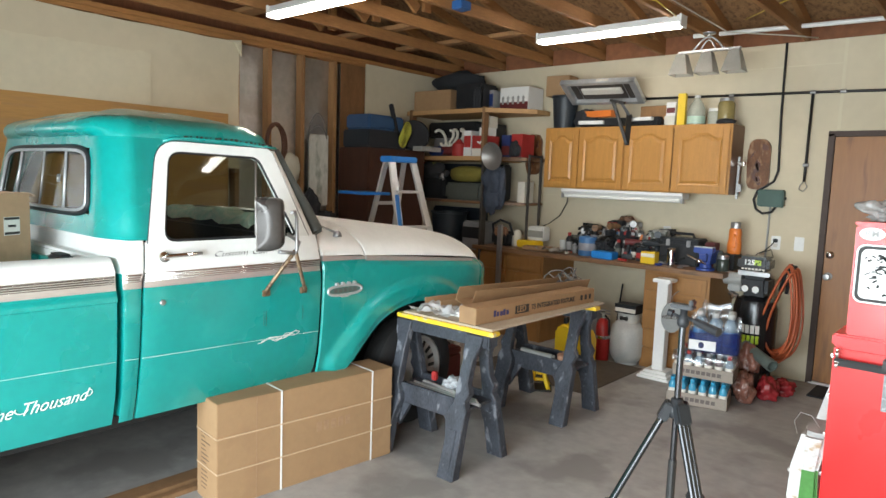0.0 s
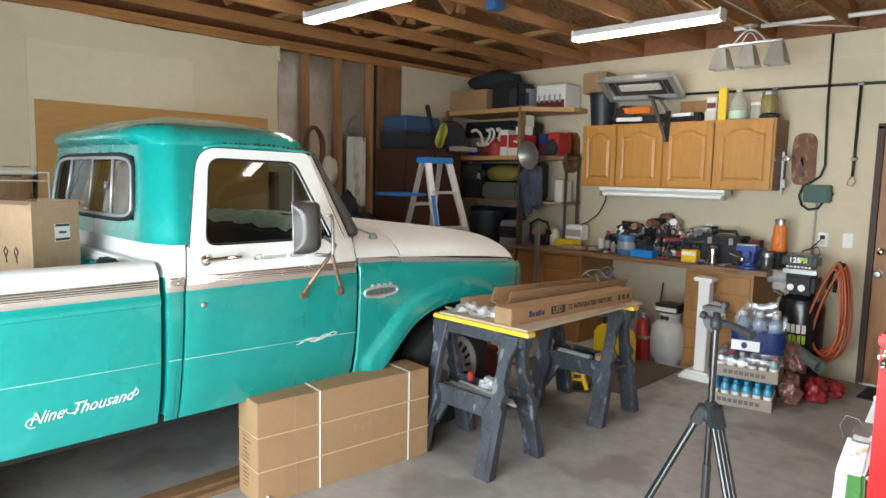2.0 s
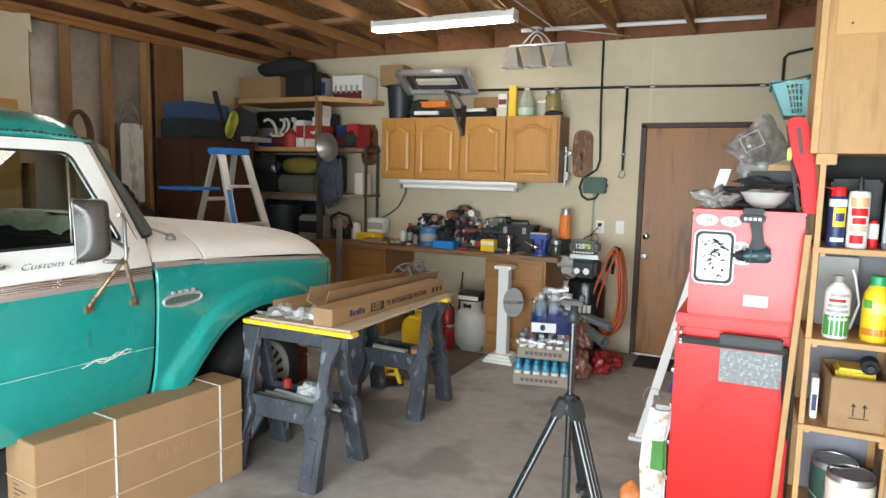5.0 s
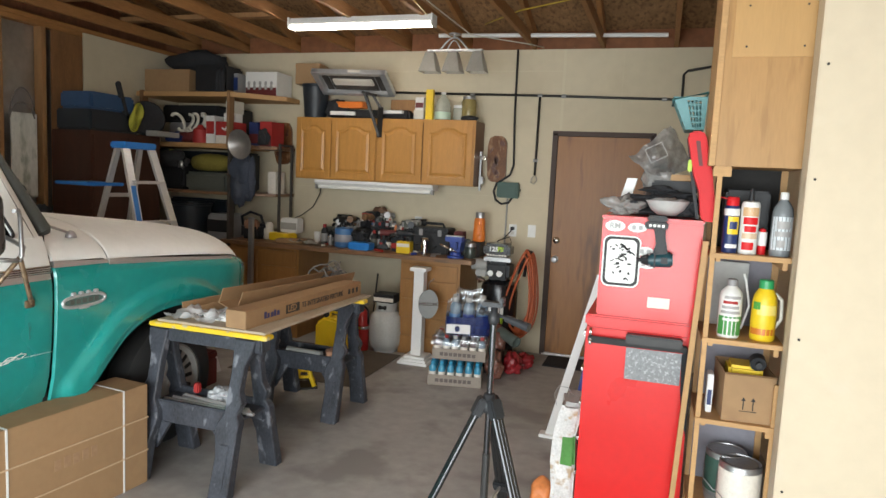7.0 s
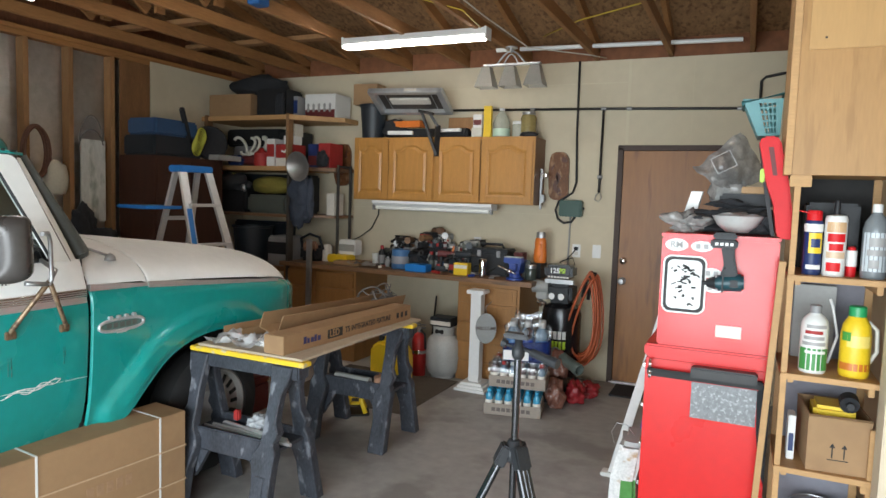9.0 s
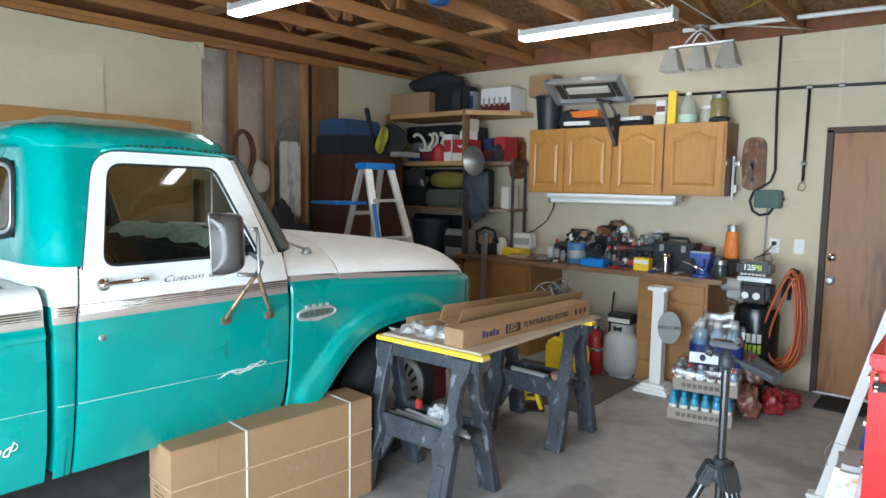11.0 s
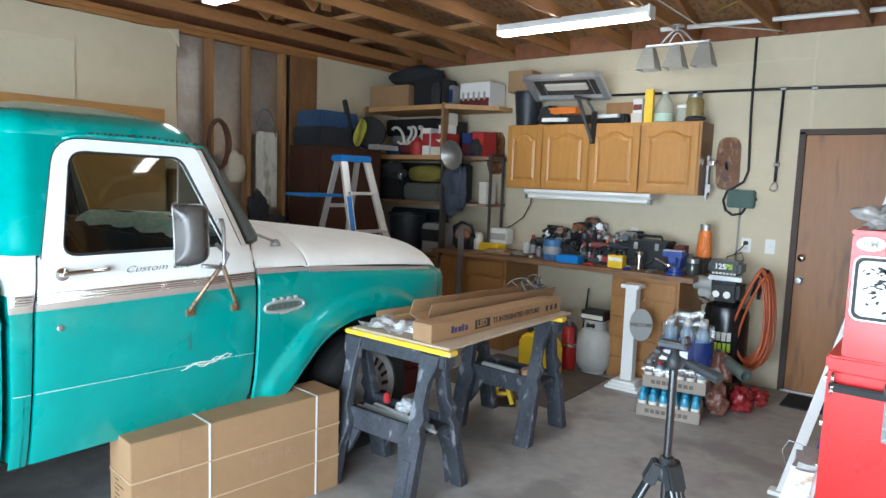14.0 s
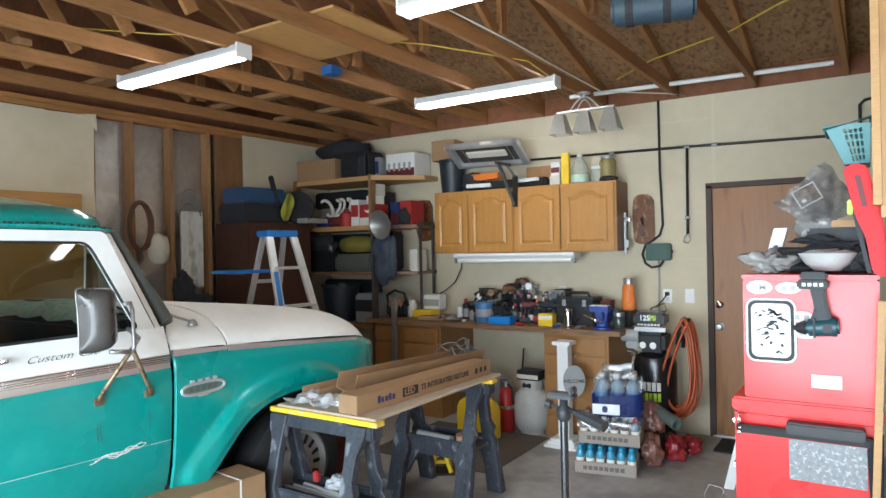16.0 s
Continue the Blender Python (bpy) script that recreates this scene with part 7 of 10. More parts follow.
# red folding case standing up
rc = thing("red_case", (-0.06, 3.42, 1.478), "red hard plastic tool case standing on end", "case")
bm = bmesh.new()
pr = [(-0.164, 1.822), (-0.150, 1.838), (-0.124, 1.840), (-0.108, 1.824), (-0.094, 1.76), (-0.072, 1.672), (-0.058, 1.58), (-0.041, 1.492), (-0.05, 1.474), (-0.080, 1.478), (-0.088, 1.492), (-0.104, 1.60), (-0.132, 1.672), (-0.150, 1.76)]
prism(bm, [(x + (0.008 if k in (2, 3, 4, 5, 6, 7, 8) else -0.006), z) for k, (x, z) in enumerate(pr)], "y", 3.185, 3.30)
bmesh.ops.bevel(bm, geom=list(bm.edges), offset=0.006, segments=2, affect="EDGES")
part("shell", bm, REDPLASTIC, rc)
bm = bmesh.new()
prism(bm, [(-0.138, 1.80), (-0.122, 1.80), (-0.104, 1.70), (-0.118, 1.70)], "y", 3.1815, 3.186)
part("grip_recess", bm, MAROON, rc)
bm = bmesh.new()
prism(bm, [(-0.169, 1.812), (-0.150, 1.832), (-0.118, 1.60), (-0.095, 1.48), (-0.108, 1.48), (-0.136, 1.62)], "y", 3.30, 3.315)
part("liner", bm, BLACKPLASTIC, rc)
bm = bmesh.new()
box(bm, -0.160, -0.144, 3.20, 3.232, 1.675, 1.725, bevel=0.004)
part("latch", bm, LIME, rc, "lime green latch")

# ---- shelf unit with the plywood cabinet above ----
sh = thing("shelf_unit", (0.10, 3.28, 0), "narrow pine shelf unit with a birch plywood cabinet above", "shelf unit")
FX0, FX1, FY = -0.052, 0.255, 3.10
for x in (FX0, FX1 - 0.03):
    for y in (FY, FY + 0.34):
        bm = bmesh.new()
        box(bm, x, x + (0.019 if x < 0 else 0.026), y, y + 0.02, 0.0, 1.70 if x < 0 else (0.86 if y < 3.2 else 1.70), bevel=0.002)
        part("post", bm, PINE, sh)
for z in (1.36, 1.02, 0.69, 0.30):
    bm = bmesh.new()
    box(bm, FX0 - 0.002, FX1 - 0.012, FY - 0.012, FY + 0.345, z - 0.02, z, bevel=0.002)
    s = part("shelf", bm, PINE, sh)
    for x, deep in ((FX0 + 0.022, 0.034), (FX1 - 0.045, 0.05)):
        bm = bmesh.new()
        box(bm, x, x + 0.018, FY + 0.004, FY + 0.34, z - deep, z - 0.021, bevel=0.002)
        part("cleat", bm, PINE, s)
# shade of the upper compartment, put in as a near-black piece of the back
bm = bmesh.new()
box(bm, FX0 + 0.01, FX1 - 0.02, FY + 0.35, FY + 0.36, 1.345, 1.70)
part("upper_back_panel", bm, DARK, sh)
bm = bmesh.new()
box(bm, FX0 + 0.01, FX1 - 0.02, FY + 0.35, FY + 0.36, 0.0, 1.344)
part("back_panel", bm, BACKLILAC, sh, "grey lilac back panel")
bm = bmesh.new()
box(bm, FX0 - 0.012, FX1 + 0.006, FY, FY + 0.40, 1.70, 2.78, bevel=0.002)
cb = part("upper_cabinet", bm, BIRCH, sh, "birch plywood cabinet box")
bm = bmesh.new()
box(bm, FX0 + 0.012, FX1 + 0.003, FY - 0.008, FY - 0.001, 2.112, 2.36, bevel=0.0015)
pt = part("patch_panel", bm, PALEPLY, cb, "paler plywood patch with four screws")
for x in (FX0 + 0.06, FX1 - 0.05):
    for z in (2.15, 2.30):
        bm = bmesh.new()
        cyl(bm, (x, FY - 0.0095, z), (x, FY - 0.0075, z), 0.004, seg=8)
        part("screw", bm, INK, pt)
bm = bmesh.new()
box(bm, FX0 - 0.036, FX0 - 0.0125, FY - 0.004, FY + 0.42, 1.70, 2.72, bevel=0.002)
part("side_board", bm, PINE, cb)
bm = bmesh.new()
box(bm, FX0 - 0.016, FX0 + 0.05, FY - 0.004, FY + 0.02, 1.66, 1.699, bevel=0.002)
part("corner_block", bm, PINE, cb)
for x, z in ((0.262, 2.06), (0.258, 1.66), (0.262, 1.08), (0.26, 0.5), (0.262, 2.5)):
    bm = bmesh.new()
    cyl(bm, (x, 2.9485, z), (x, 2.951, z), 0.005, seg=8)
    tagged(part("trim_wall_screw", bm, INK, None), "dark screw head in the partition", "screw", "", "structure")
bm = bmesh.new()
prism(bm, [(-0.135, 0.0), (-0.115, 0.0), (-0.058, 1.40), (-0.08, 1.40)], "y", 3.14, 3.17)
single("leaning_board", bm, PINE, "long pine board leaning between the chest and shelves", "board")
bm = bmesh.new()
prism(bm, [(-0.842, 0.0), (-0.790, 0.0), (-0.538, 1.06), (-0.588, 1.06)], "y", 4.37, 4.40)
box(bm, -0.875, -0.765, 4.345, 4.425, 0.0, 0.022, bevel=0.004)
single("white_stand_leg", bm, WHITEPLASTIC, "white painted bar with a foot leaning beside the tool chest", "bar")
bm = bmesh.new()
box(bm, -0.645, -0.535, 3.30, 3.52, 0.0, 0.60, bevel=0.02)
bmesh.ops.subdivide_edges(bm, edges=list(bm.edges), cuts=3, use_grid_fill=True)
for v in bm.verts:
    v.co += Vector((noise.noise(v.co * 13), noise.noise(v.co * 11 + Vector((3, 0, 0))), 0)) * 0.022
    v.co.x += 0.02 * max(0, (v.co.z - 0.45) / 0.15)
for f in bm.faces:
    c = f.calc_center_median()
    f.material_index = 1 if 0.36 < c.z < 0.50 and c.x > -0.60 and c.y < 3.34 else 2 if c.z > 0.52 else 0
single("printed_bag", bm, [BAGPRINT, LEAFGREEN, STICKERGREY], "white and green printed plastic bag standing beside the chest", "bag", smooth=True, base=(-0.58, 3.38, 0.0))
bm = bmesh.new()
for x, y, h in ((-0.60, 3.40, 0.03),):
    tube(bm, [(x - 0.05, y, 0.56 - 0.4 * h), (x - 0.065, y, 0.60), (x - 0.045, y, 0.62 + h * 0.8), (x, y, 0.61 + h), (x + 0.03, y, 0.60)], 0.0018, 6)
single("wire_loop", bm, STEEL, "thin bent wire loops in the bag beside the chest", "wire")
bm = bmesh.new()
prism(bm, [(-0.668, 0.0), (-0.585, 0.0), (-0.535, 0.80), (-0.552, 0.80)], "y", 3.75, 3.77)
single("blue_folder", bm, VISEBLUE, "blue plastic sheet leaning between the bar and the chest", "sheet")
bm = bmesh.new()
crumple(bm, (-0.70, 3.44, 0.07), (0.055, 0.07, 0.09), 53, 0.3)
single("orange_bag", bm, ORANGERAG, "orange bag on the floor beside the chest", "bag", base=(-0.70, 3.44, 0.0))
bk = thing("laundry_basket", (-0.15, 3.62, 1.87), "teal plastic laundry basket perched on the chest pile", "basket")
bm = bmesh.new()
x0, x1, y0, y1, z0, z1 = -0.175, -0.095, 3.52, 3.72, 1.872, 2.015
rim = [(x0 - 0.062, y0 - 0.02), (x1 + 0.004, y0 - 0.02), (x1 + 0.004, y1 + 0.02), (x0 - 0.062, y1 + 0.02)]
botm = [(x0, y0), (x1, y0), (x1, y1), (x0, y1)]
def wallp(k, u, v):
    a = Vector((*botm[k], z0)).lerp(Vector((*botm[(k + 1) % 4], z0)), u)
    b = Vector((*rim[k], z1)).lerp(Vector((*rim[(k + 1) % 4], z1)), u)
    return a.lerp(b, v)
for k in range(4):
    us = [0, 0.38, 0.455, 0.50, 0.575, 0.62, 0.695, 0.74, 0.815, 1.0]
    vv = [0, 0.07, 0.20, 0.25, 0.38, 0.43, 0.56, 0.61, 0.74, 0.78, 0.89, 1.0]
    for i in range(len(us) - 1):
        for j in range(len(vv) - 1):
            if i % 2 == 1 and j % 2 == 1:
                continue
            bm.faces.new([bm.verts.new(wallp(k, us[a], vv[b])) for a, b in ((i, j), (i + 1, j), (i + 1, j + 1), (i, j + 1))])
bm.faces.new([bm.verts.new((x, y, z0)) for x, y in botm])
bmesh.ops.remove_doubles(bm, verts=bm.verts, dist=0.0005)
bmesh.ops.recalc_face_normals(bm, faces=bm.faces)
bmesh.ops.solidify(bm, geom=list(bm.faces), thickness=0.003)
part("tub", bm, BASKETTEAL, bk)
bm = bmesh.new()
tube(bm, [(*p, z1 + 0.03 * (p[0] - x0 > 0) - 0.012) for p in rim], 0.006, 6, closed=True)
part("rim", bm, BASKETTEAL, bk)

# ---- small vessels and boxes ----
def pick(color, name="", rough=0.4, vary=0.08):
    key = name or "paint_%d_%d_%d" % tuple(int(c * 99) for c in color)
    return bpy.data.materials.get(key) or shader(key, color, rough, vary=vary, scale=25)


def vessel(name, x, y, z, profile, material, label, category, cap=None, band=None, seg=18, group="", yaw=0.0, squash=1.0):
    """A turned bottle, can or jar with an optional cap and label band: each (profile or heights, material)."""
    t = thing(name, (x, y, z), label, category, group)
    bm = bmesh.new()
    lathe(bm, profile, (x, y, z), seg)
    part("body", bm, material, t, "", True)
    if cap:
        bm = bmesh.new()
        lathe(bm, cap[0], (x, y, z), seg)
        part("cap", bm, cap[1], t, "", True)
    for b in (band or []):
        bm = bmesh.new()
        lathe(bm, [(b[0], b[1]), (b[0] + 0.0006, b[1] + 0.002), (b[0] + 0.0006, b[2] - 0.002), (b[0], b[2])], (x, y, z), seg)
        part("label", bm, b[3], t)
    if squash != 1.0:
        t.scale = (1, squash, 1)
    return t


def spray_can(x, y, z, r, h, body, cap, bands, label):
    return vessel("spray_can", x, y, z, [(r * 0.96, 0), (r, 0.004), (r, h * 0.80), (r * 0.9, h * 0.84), (r * 0.55, h * 0.86)], body, label, "spray can",
                  cap=([(r * 0.82, h * 0.845), (r * 0.82, h * 0.97), (r * 0.7, h)], cap), band=bands)


def packet(name, x0, x1, y0, y1, z0, z1, material, label, category="box", yaw=0.0, stripe=None, group="", bevel=0.003):
    c = ((x0 + x1) / 2, (y0 + y1) / 2, z0)
    t = thing(name, c, label, category, group)
    bm = bmesh.new()
    box(bm, x0, x1, y0, y1, z0, z1, bevel=bevel)
    part("body", bm, material, t)
    if stripe:
        f0, f1, m = stripe
        bm = bmesh.new()
        box(bm, x0 + 0.004, x1 - 0.004, y0 - 0.001, y0 + 0.002, lerp(z0, z1, f0), lerp(z0, z1, f1))
        part("printed_panel", bm, m, t)
    if yaw:
        t.rotation_euler = (0, 0, radians(yaw))
    return t


# ---- things on the shelf unit ----
ZS1, ZS2, ZS3, ZS4 = 1.36, 1.02, 0.69, 0.30
def label_block(t, x, y, r, a0, a1, z0, z1, m):
    """A printed patch wrapped on part of a round body, between two bearings in degrees."""
    bm = bmesh.new()
    n = 6
    sheet(bm, [[(x + r * math.cos(radians(lerp(a0, a1, k / n))), y + r * math.sin(radians(lerp(a0, a1, k / n))), z) for k in range(n + 1)] for z in (z0, z1)])
    bmesh.ops.recalc_face_normals(bm, faces=bm.faces)
    part("print", bm, m, t)


t = spray_can(0.020, 3.17, ZS1, 0.029, 0.222, NAVY, REDPLASTIC, [(0.0292, 0.148, 0.176, WHITEPLASTIC)], "blue and yellow spray lubricant can with a red cap")
label_block(t, 0.020, 3.17, 0.0297, 240, 330, ZS1 + 0.075, ZS1 + 0.145, YELLOW)
label_block(t, 0.020, 3.17, 0.0300, 255, 315, ZS1 + 0.095, ZS1 + 0.125, NAVY)
label_block(t, 0.020, 3.17, 0.0297, 230, 330, ZS1 + 0.02, ZS1 + 0.035, WHITEPLASTIC)
bm = bmesh.new()
cyl(bm, (0.025, 3.145, ZS1 + 0.208), (-0.05, 3.16, ZS1 + 0.224), 0.0022, seg=6)
part("straw", bm, REDPLASTIC, t)
t = vessel("spray_can", 0.086, 3.165, ZS1, [(0.033, 0), (0.0345, 0.004), (0.0345, 0.195), (0.031, 0.206), (0.012, 0.210)], WHITEPLASTIC, "white and red tall spray can with a thin black nozzle", "spray can",
           cap=([(0.010, 0.208), (0.010, 0.236), (0.007, 0.258)], BLACKPLASTIC))
for z0, z1, a0, a1, m in ((0.150, 0.185, 215, 325, pick((0.60, 0.38, 0.20))), (0.118, 0.146, 225, 320, REDPLASTIC), (0.088, 0.112, 235, 310, REDPLASTIC), (0.062, 0.084, 220, 325, pick((0.62, 0.45, 0.30))), (0.018, 0.048, 225, 300, REDPLASTIC)):
    label_block(t, 0.086, 3.165, 0.0349, a0, a1, ZS1 + z0, ZS1 + z1, m)
t = vessel("cleaner_bottle", 0.203, 3.17, ZS1, [(0.036, 0), (0.0385, 0.01), (0.0385, 0.165), (0.034, 0.190), (0.020, 0.212), (0.0135, 0.222), (0.013, 0.232)], pick((0.20, 0.22, 0.23), "smoked_plastic", 0.2), "translucent grey cleaner bottle with a printed label", "bottle",
           cap=([(0.0155, 0.222), (0.0155, 0.246), (0.013, 0.250)], WHITEPLASTIC))
label_block(t, 0.203, 3.17, 0.0389, 205, 335, ZS1 + 0.025, ZS1 + 0.155, pick((0.55, 0.60, 0.62)))
for z0, z1, a0, a1 in ((0.108, 0.138, 235, 310), (0.078, 0.098, 228, 322), (0.036, 0.064, 240, 285)):
    label_block(t, 0.203, 3.17, 0.0393, a0, a1, ZS1 + z0, ZS1 + z1, STICKERGREY)
vessel("marker_tin", 0.140, 3.19, ZS1, [(0.016, 0), (0.0165, 0.003), (0.0165, 0.07), (0.013, 0.08), (0.012, 0.10), (0.004, 0.104)], REDPLASTIC, "small red and white bottle", "bottle", band=[(0.0168, 0.035, 0.09, WHITEPLASTIC)])
packet("dark_case", 0.0, 0.17, 3.28, 3.42, ZS1, ZS1 + 0.25, BLACKPLASTIC, "dark plastic case at the back of the shelf", "case", bevel=0.01)
t = vessel("chemical_bottle", 0.046, 3.17, ZS2, [(0.040, 0), (0.0435, 0.01), (0.0435, 0.165), (0.040, 0.182), (0.028, 0.197), (0.018, 0.205), (0.016, 0.215)], WHITEPLASTIC, "white and green plastic chemical bottle", "bottle",
           cap=([(0.019, 0.208), (0.019, 0.232), (0.016, 0.235)], GREYPLASTIC))
label_block(t, 0.046, 3.17, 0.0440, 200, 340, ZS2 + 0.012, ZS2 + 0.088, pick((0.05, 0.26, 0.06)))
label_block(t, 0.046, 3.17, 0.0443, 230, 320, ZS2 + 0.070, ZS2 + 0.080, WHITEPLASTIC)
for k in range(4):
    label_block(t, 0.046, 3.17, 0.0442, 215 + 6 * k, 320 - 9 * (k % 3), ZS2 + 0.098 + 0.020 * k, ZS2 + 0.110 + 0.020 * k, (FADEDRED if k == 2 else STICKERGREY))
t = vessel("yellow_jug", 0.172, 3.18, ZS2, [(0.043, 0), (0.047, 0.012), (0.047, 0.145), (0.042, 0.178), (0.030, 0.200), (0.023, 0.212)], YELLOW, "yellow plastic jug with a green cap and printed label", "jug",
           cap=([(0.027, 0.207), (0.027, 0.238), (0.023, 0.242)], pick((0.02, 0.30, 0.10))))
label_block(t, 0.172, 3.18, 0.0475, 200, 330, ZS2 + 0.025, ZS2 + 0.05, pick((0.55, 0.16, 0.02)))
label_block(t, 0.172, 3.18, 0.0475, 230, 320, ZS2 + 0.105, ZS2 + 0.145, pick((0.80, 0.62, 0.15)))
label_block(t, 0.172, 3.18, 0.0475, 205, 245, ZS2 + 0.125, ZS2 + 0.155, pick((0.06, 0.30, 0.05)))
bm = bmesh.new()
tube(bm, [(0.205, 3.18, ZS2 + 0.190), (0.232, 3.18, ZS2 + 0.165), (0.236, 3.18, ZS2 + 0.09), (0.214, 3.18, ZS2 + 0.05)], 0.007, 8)
part("handle", bm, CREAMPLASTIC, t)
bm = bmesh.new()
tube(bm, [(0.10, 3.25, ZS2 + 0.02), (0.125, 3.25, ZS2 + 0.12), (0.105, 3.25, ZS2 + 0.22), (0.095, 3.25, ZS2 + 0.25)], 0.005, 6)
single("sprayer_hose", bm, WHITEPLASTIC, "thin white sprayer hose standing on the shelf", "hose", base=(0.1, 3.25, ZS2))
packet("grey_board", -0.01, 0.13, 3.40, 3.43, ZS2, ZS2 + 0.28, GREYPAINT, "grey board leaning at the back of the shelf", "board")
cx = carton("shelf_carton", pose(0.13, 3.245, ZS3, 0, 0, 4), 0.190, 0.26, 0.195, "open brown carton on the shelf with handling arrows", flaps=0.012)
for x in (-0.018, 0.018):
    bm = bmesh.new()
    box(bm, x - 0.002, x + 0.002, -0.1315, -0.13, 0.052, 0.09)
    prism(bm, [(x - 0.009, 0.088), (x + 0.009, 0.088), (x, 0.103)], "y", -0.1315, -0.13)
    part("arrow_mark", bm, INK, cx)
bm = bmesh.new()
box(bm, -0.032, 0.032, -0.1315, -0.13, 0.044, 0.047)
part("arrow_base", bm, INK, cx)
packet("yellow_tool", 0.06, 0.19, 3.16, 3.30, ZS3 + 0.005, ZS3 + 0.215, YELLOW, "yellow hand tool lying in the carton", "tool", bevel=0.012)
bm = bmesh.new()
cyl(bm, (0.165, 3.14, ZS3 + 0.235), (0.165, 3.18, ZS3 + 0.245), 0.03, seg=18)
lathe(bm, [(0.012, 0.0), (0.012, 0.024)], seg=12, m=Matrix.Translation((0.165, 3.14, ZS3 + 0.235)) @ Euler((radians(90), 0, 0)).to_matrix().to_4x4())
single("tape_reel", bm, BLACKPLASTIC, "black tape reel on top of the carton", "reel", base=(0.165, 3.16, ZS3 + 0.21))
packet("white_tin", -0.012, 0.012, 3.18, 3.26, ZS3, ZS3 + 0.16, WHITEPLASTIC, "narrow white printed tin on the shelf", "tin", stripe=(0.2, 0.6, NAVY))
for x, y, z, g in ((0.10, 3.30, ZS4, 0.0), (0.145, 3.19, ZS4 + 0.0, 1.0)):
    zz = 0.31
    t = vessel("paint_can", x, y, zz, [(0.08, 0), (0.083, 0.004), (0.083, 0.185), (0.079, 0.19), (0.078, 0.186), (0.069, 0.180), (0.066, 0.186), (0.004, 0.186)], STEEL, "one gallon paint can with a white label and metal lid", "paint can", band=[(0.0835, 0.02, 0.165, LABELPALE if g else GREENBOX)], group="paint cans", seg=26)
    bm = bmesh.new()
    tube(bm, [(x - 0.084, y, zz + 0.13), (x - 0.09, y - 0.05, zz + 0.07), (x - 0.05, y - 0.09, zz + 0.04), (x + 0.05, y - 0.09, zz + 0.04), (x + 0.09, y - 0.05, zz + 0.07), (x + 0.084, y, zz + 0.13)], 0.0025, 5)
    part("bail", bm, STEEL, t)
packet("shelf_riser", 0.02, 0.23, 3.12, 3.40, ZS4, 0.309, GREYPAINT, "flat grey board under the paint cans", "board")

# ---- rack in the corner ----
ORIGIN = Vector()
rk = thing("storage_rack", (-4.8, 6.05, 0), "rough pine storage rack in the corner, loaded", "rack")
for x, z0, m in ((-5.35, 0.0, PINEDARK), (-4.315, 1.79, PINEDARK), (-4.30, 0.0, DARKSTEEL)):
    bm = bmesh.new()
    w = 0.015 if z0 else 0.021 if x < -5 else 0.013
    box(bm, x - w, x + w, 5.768, 5.85, z0, 2.337 if z0 or x < -5 else 1.784, bevel=0.003)
    part("post", bm, m, rk)
for y in (6.28, 6.06):
    bm = bmesh.new()
    box(bm, -3.932, -3.908, y, y + 0.024, 0.906, 1.86, bevel=0.003)
    part("steel_post", bm, DARKSTEEL, rk, "dark steel corner post")
bm = bmesh.new()
box(bm, -3.930, -3.910, 6.085, 6.279, 1.835, 1.855, bevel=0.002)
part("steel_rail", bm, DARKSTEEL, rk)
for z, x1, m in ((2.325, -3.90, PINE), (1.83, -4.24, PINE), (1.36, -3.94, BENCHTOP), (0.84, -4.28, PINEDARK)):
    bm = bmesh.new()
    if z > 2:
        prism(bm, [(-5.42, 5.78), (-4.29, 5.78), (x1, 6.14), (x1, 6.385), (-5.42, 6.385)], "z", z - 0.045, z)
    elif z > 1.5:
        box(bm, -5.42, x1, 5.79, 6.385, z - 0.045, z, bevel=0.003)
    elif z > 1:
        prism(bm, [(-5.42, 5.80), (-4.33, 5.80), (x1, 6.05), (x1, 6.385), (-5.42, 6.385)], "z", z - 0.028, z)
    else:
        box(bm, -5.42, x1, 5.79, 6.385, z - 0.04, z, bevel=0.003)
    part("shelf", bm, m, rk)
bm = bmesh.new()
prism(bm, [(-4.239, 5.95), (-3.94, 6.05), (-3.94, 6.385), (-4.239, 6.385)], "z", 1.795, 1.83)
part("shelf", bm, BENCHTOP, rk)
R1, R2, R3, R4 = 2.325, 1.83, 1.36, 0.84
carton("rack_carton", pose(-5.08, 5.98, R1, 0, 0, 3), 0.52, 0.34, 0.22, "plain brown carton on the top rack shelf")
packet("black_tote", -4.78, -4.42, 5.86, 6.16, R1, R1 + 0.27, BLACKPLASTIC, "black plastic tote on the top rack shelf", "tote", bevel=0.02)
bm = bmesh.new()
crumple(bm, (-4.95, 6.12, R1 + 0.33), (0.35, 0.16, 0.12), 61, 0.25)
single("duffel_bag", bm, BLACKCLOTH, "dark duffel bag piled on the rack", "bag", base=(-4.95, 6.1, R1 + 0.22))
t = packet("appliance_box", -4.34, -3.98, 6.08, 6.36, R1, R1 + 0.235, WHITEPLASTIC, "white printed appliance carton on the rack", "box", stripe=(0.0, 0.35, MAROON))
for k in range(5):
    bm = bmesh.new()
    lathe(bm, [(0.012, 0), (0.018, 0.02), (0.012, 0.04), (0.016, 0.07), (0.003, 0.085)], (-4.30 + 0.065 * k, 6.079, R1 + 0.06), 8)
    for v in bm.verts:
        v.co.y = 6.0785 + (v.co.y - 6.079) * 0.02
    part("printed_picture", bm, GREYPAINT, t)
packet("thin_box", -4.45, -4.37, 6.0, 6.2, R1, R1 + 0.21, GREYPLASTIC, "narrow grey printed box on the rack", "box", stripe=(0.2, 0.8, NAVY))
bm = bmesh.new()
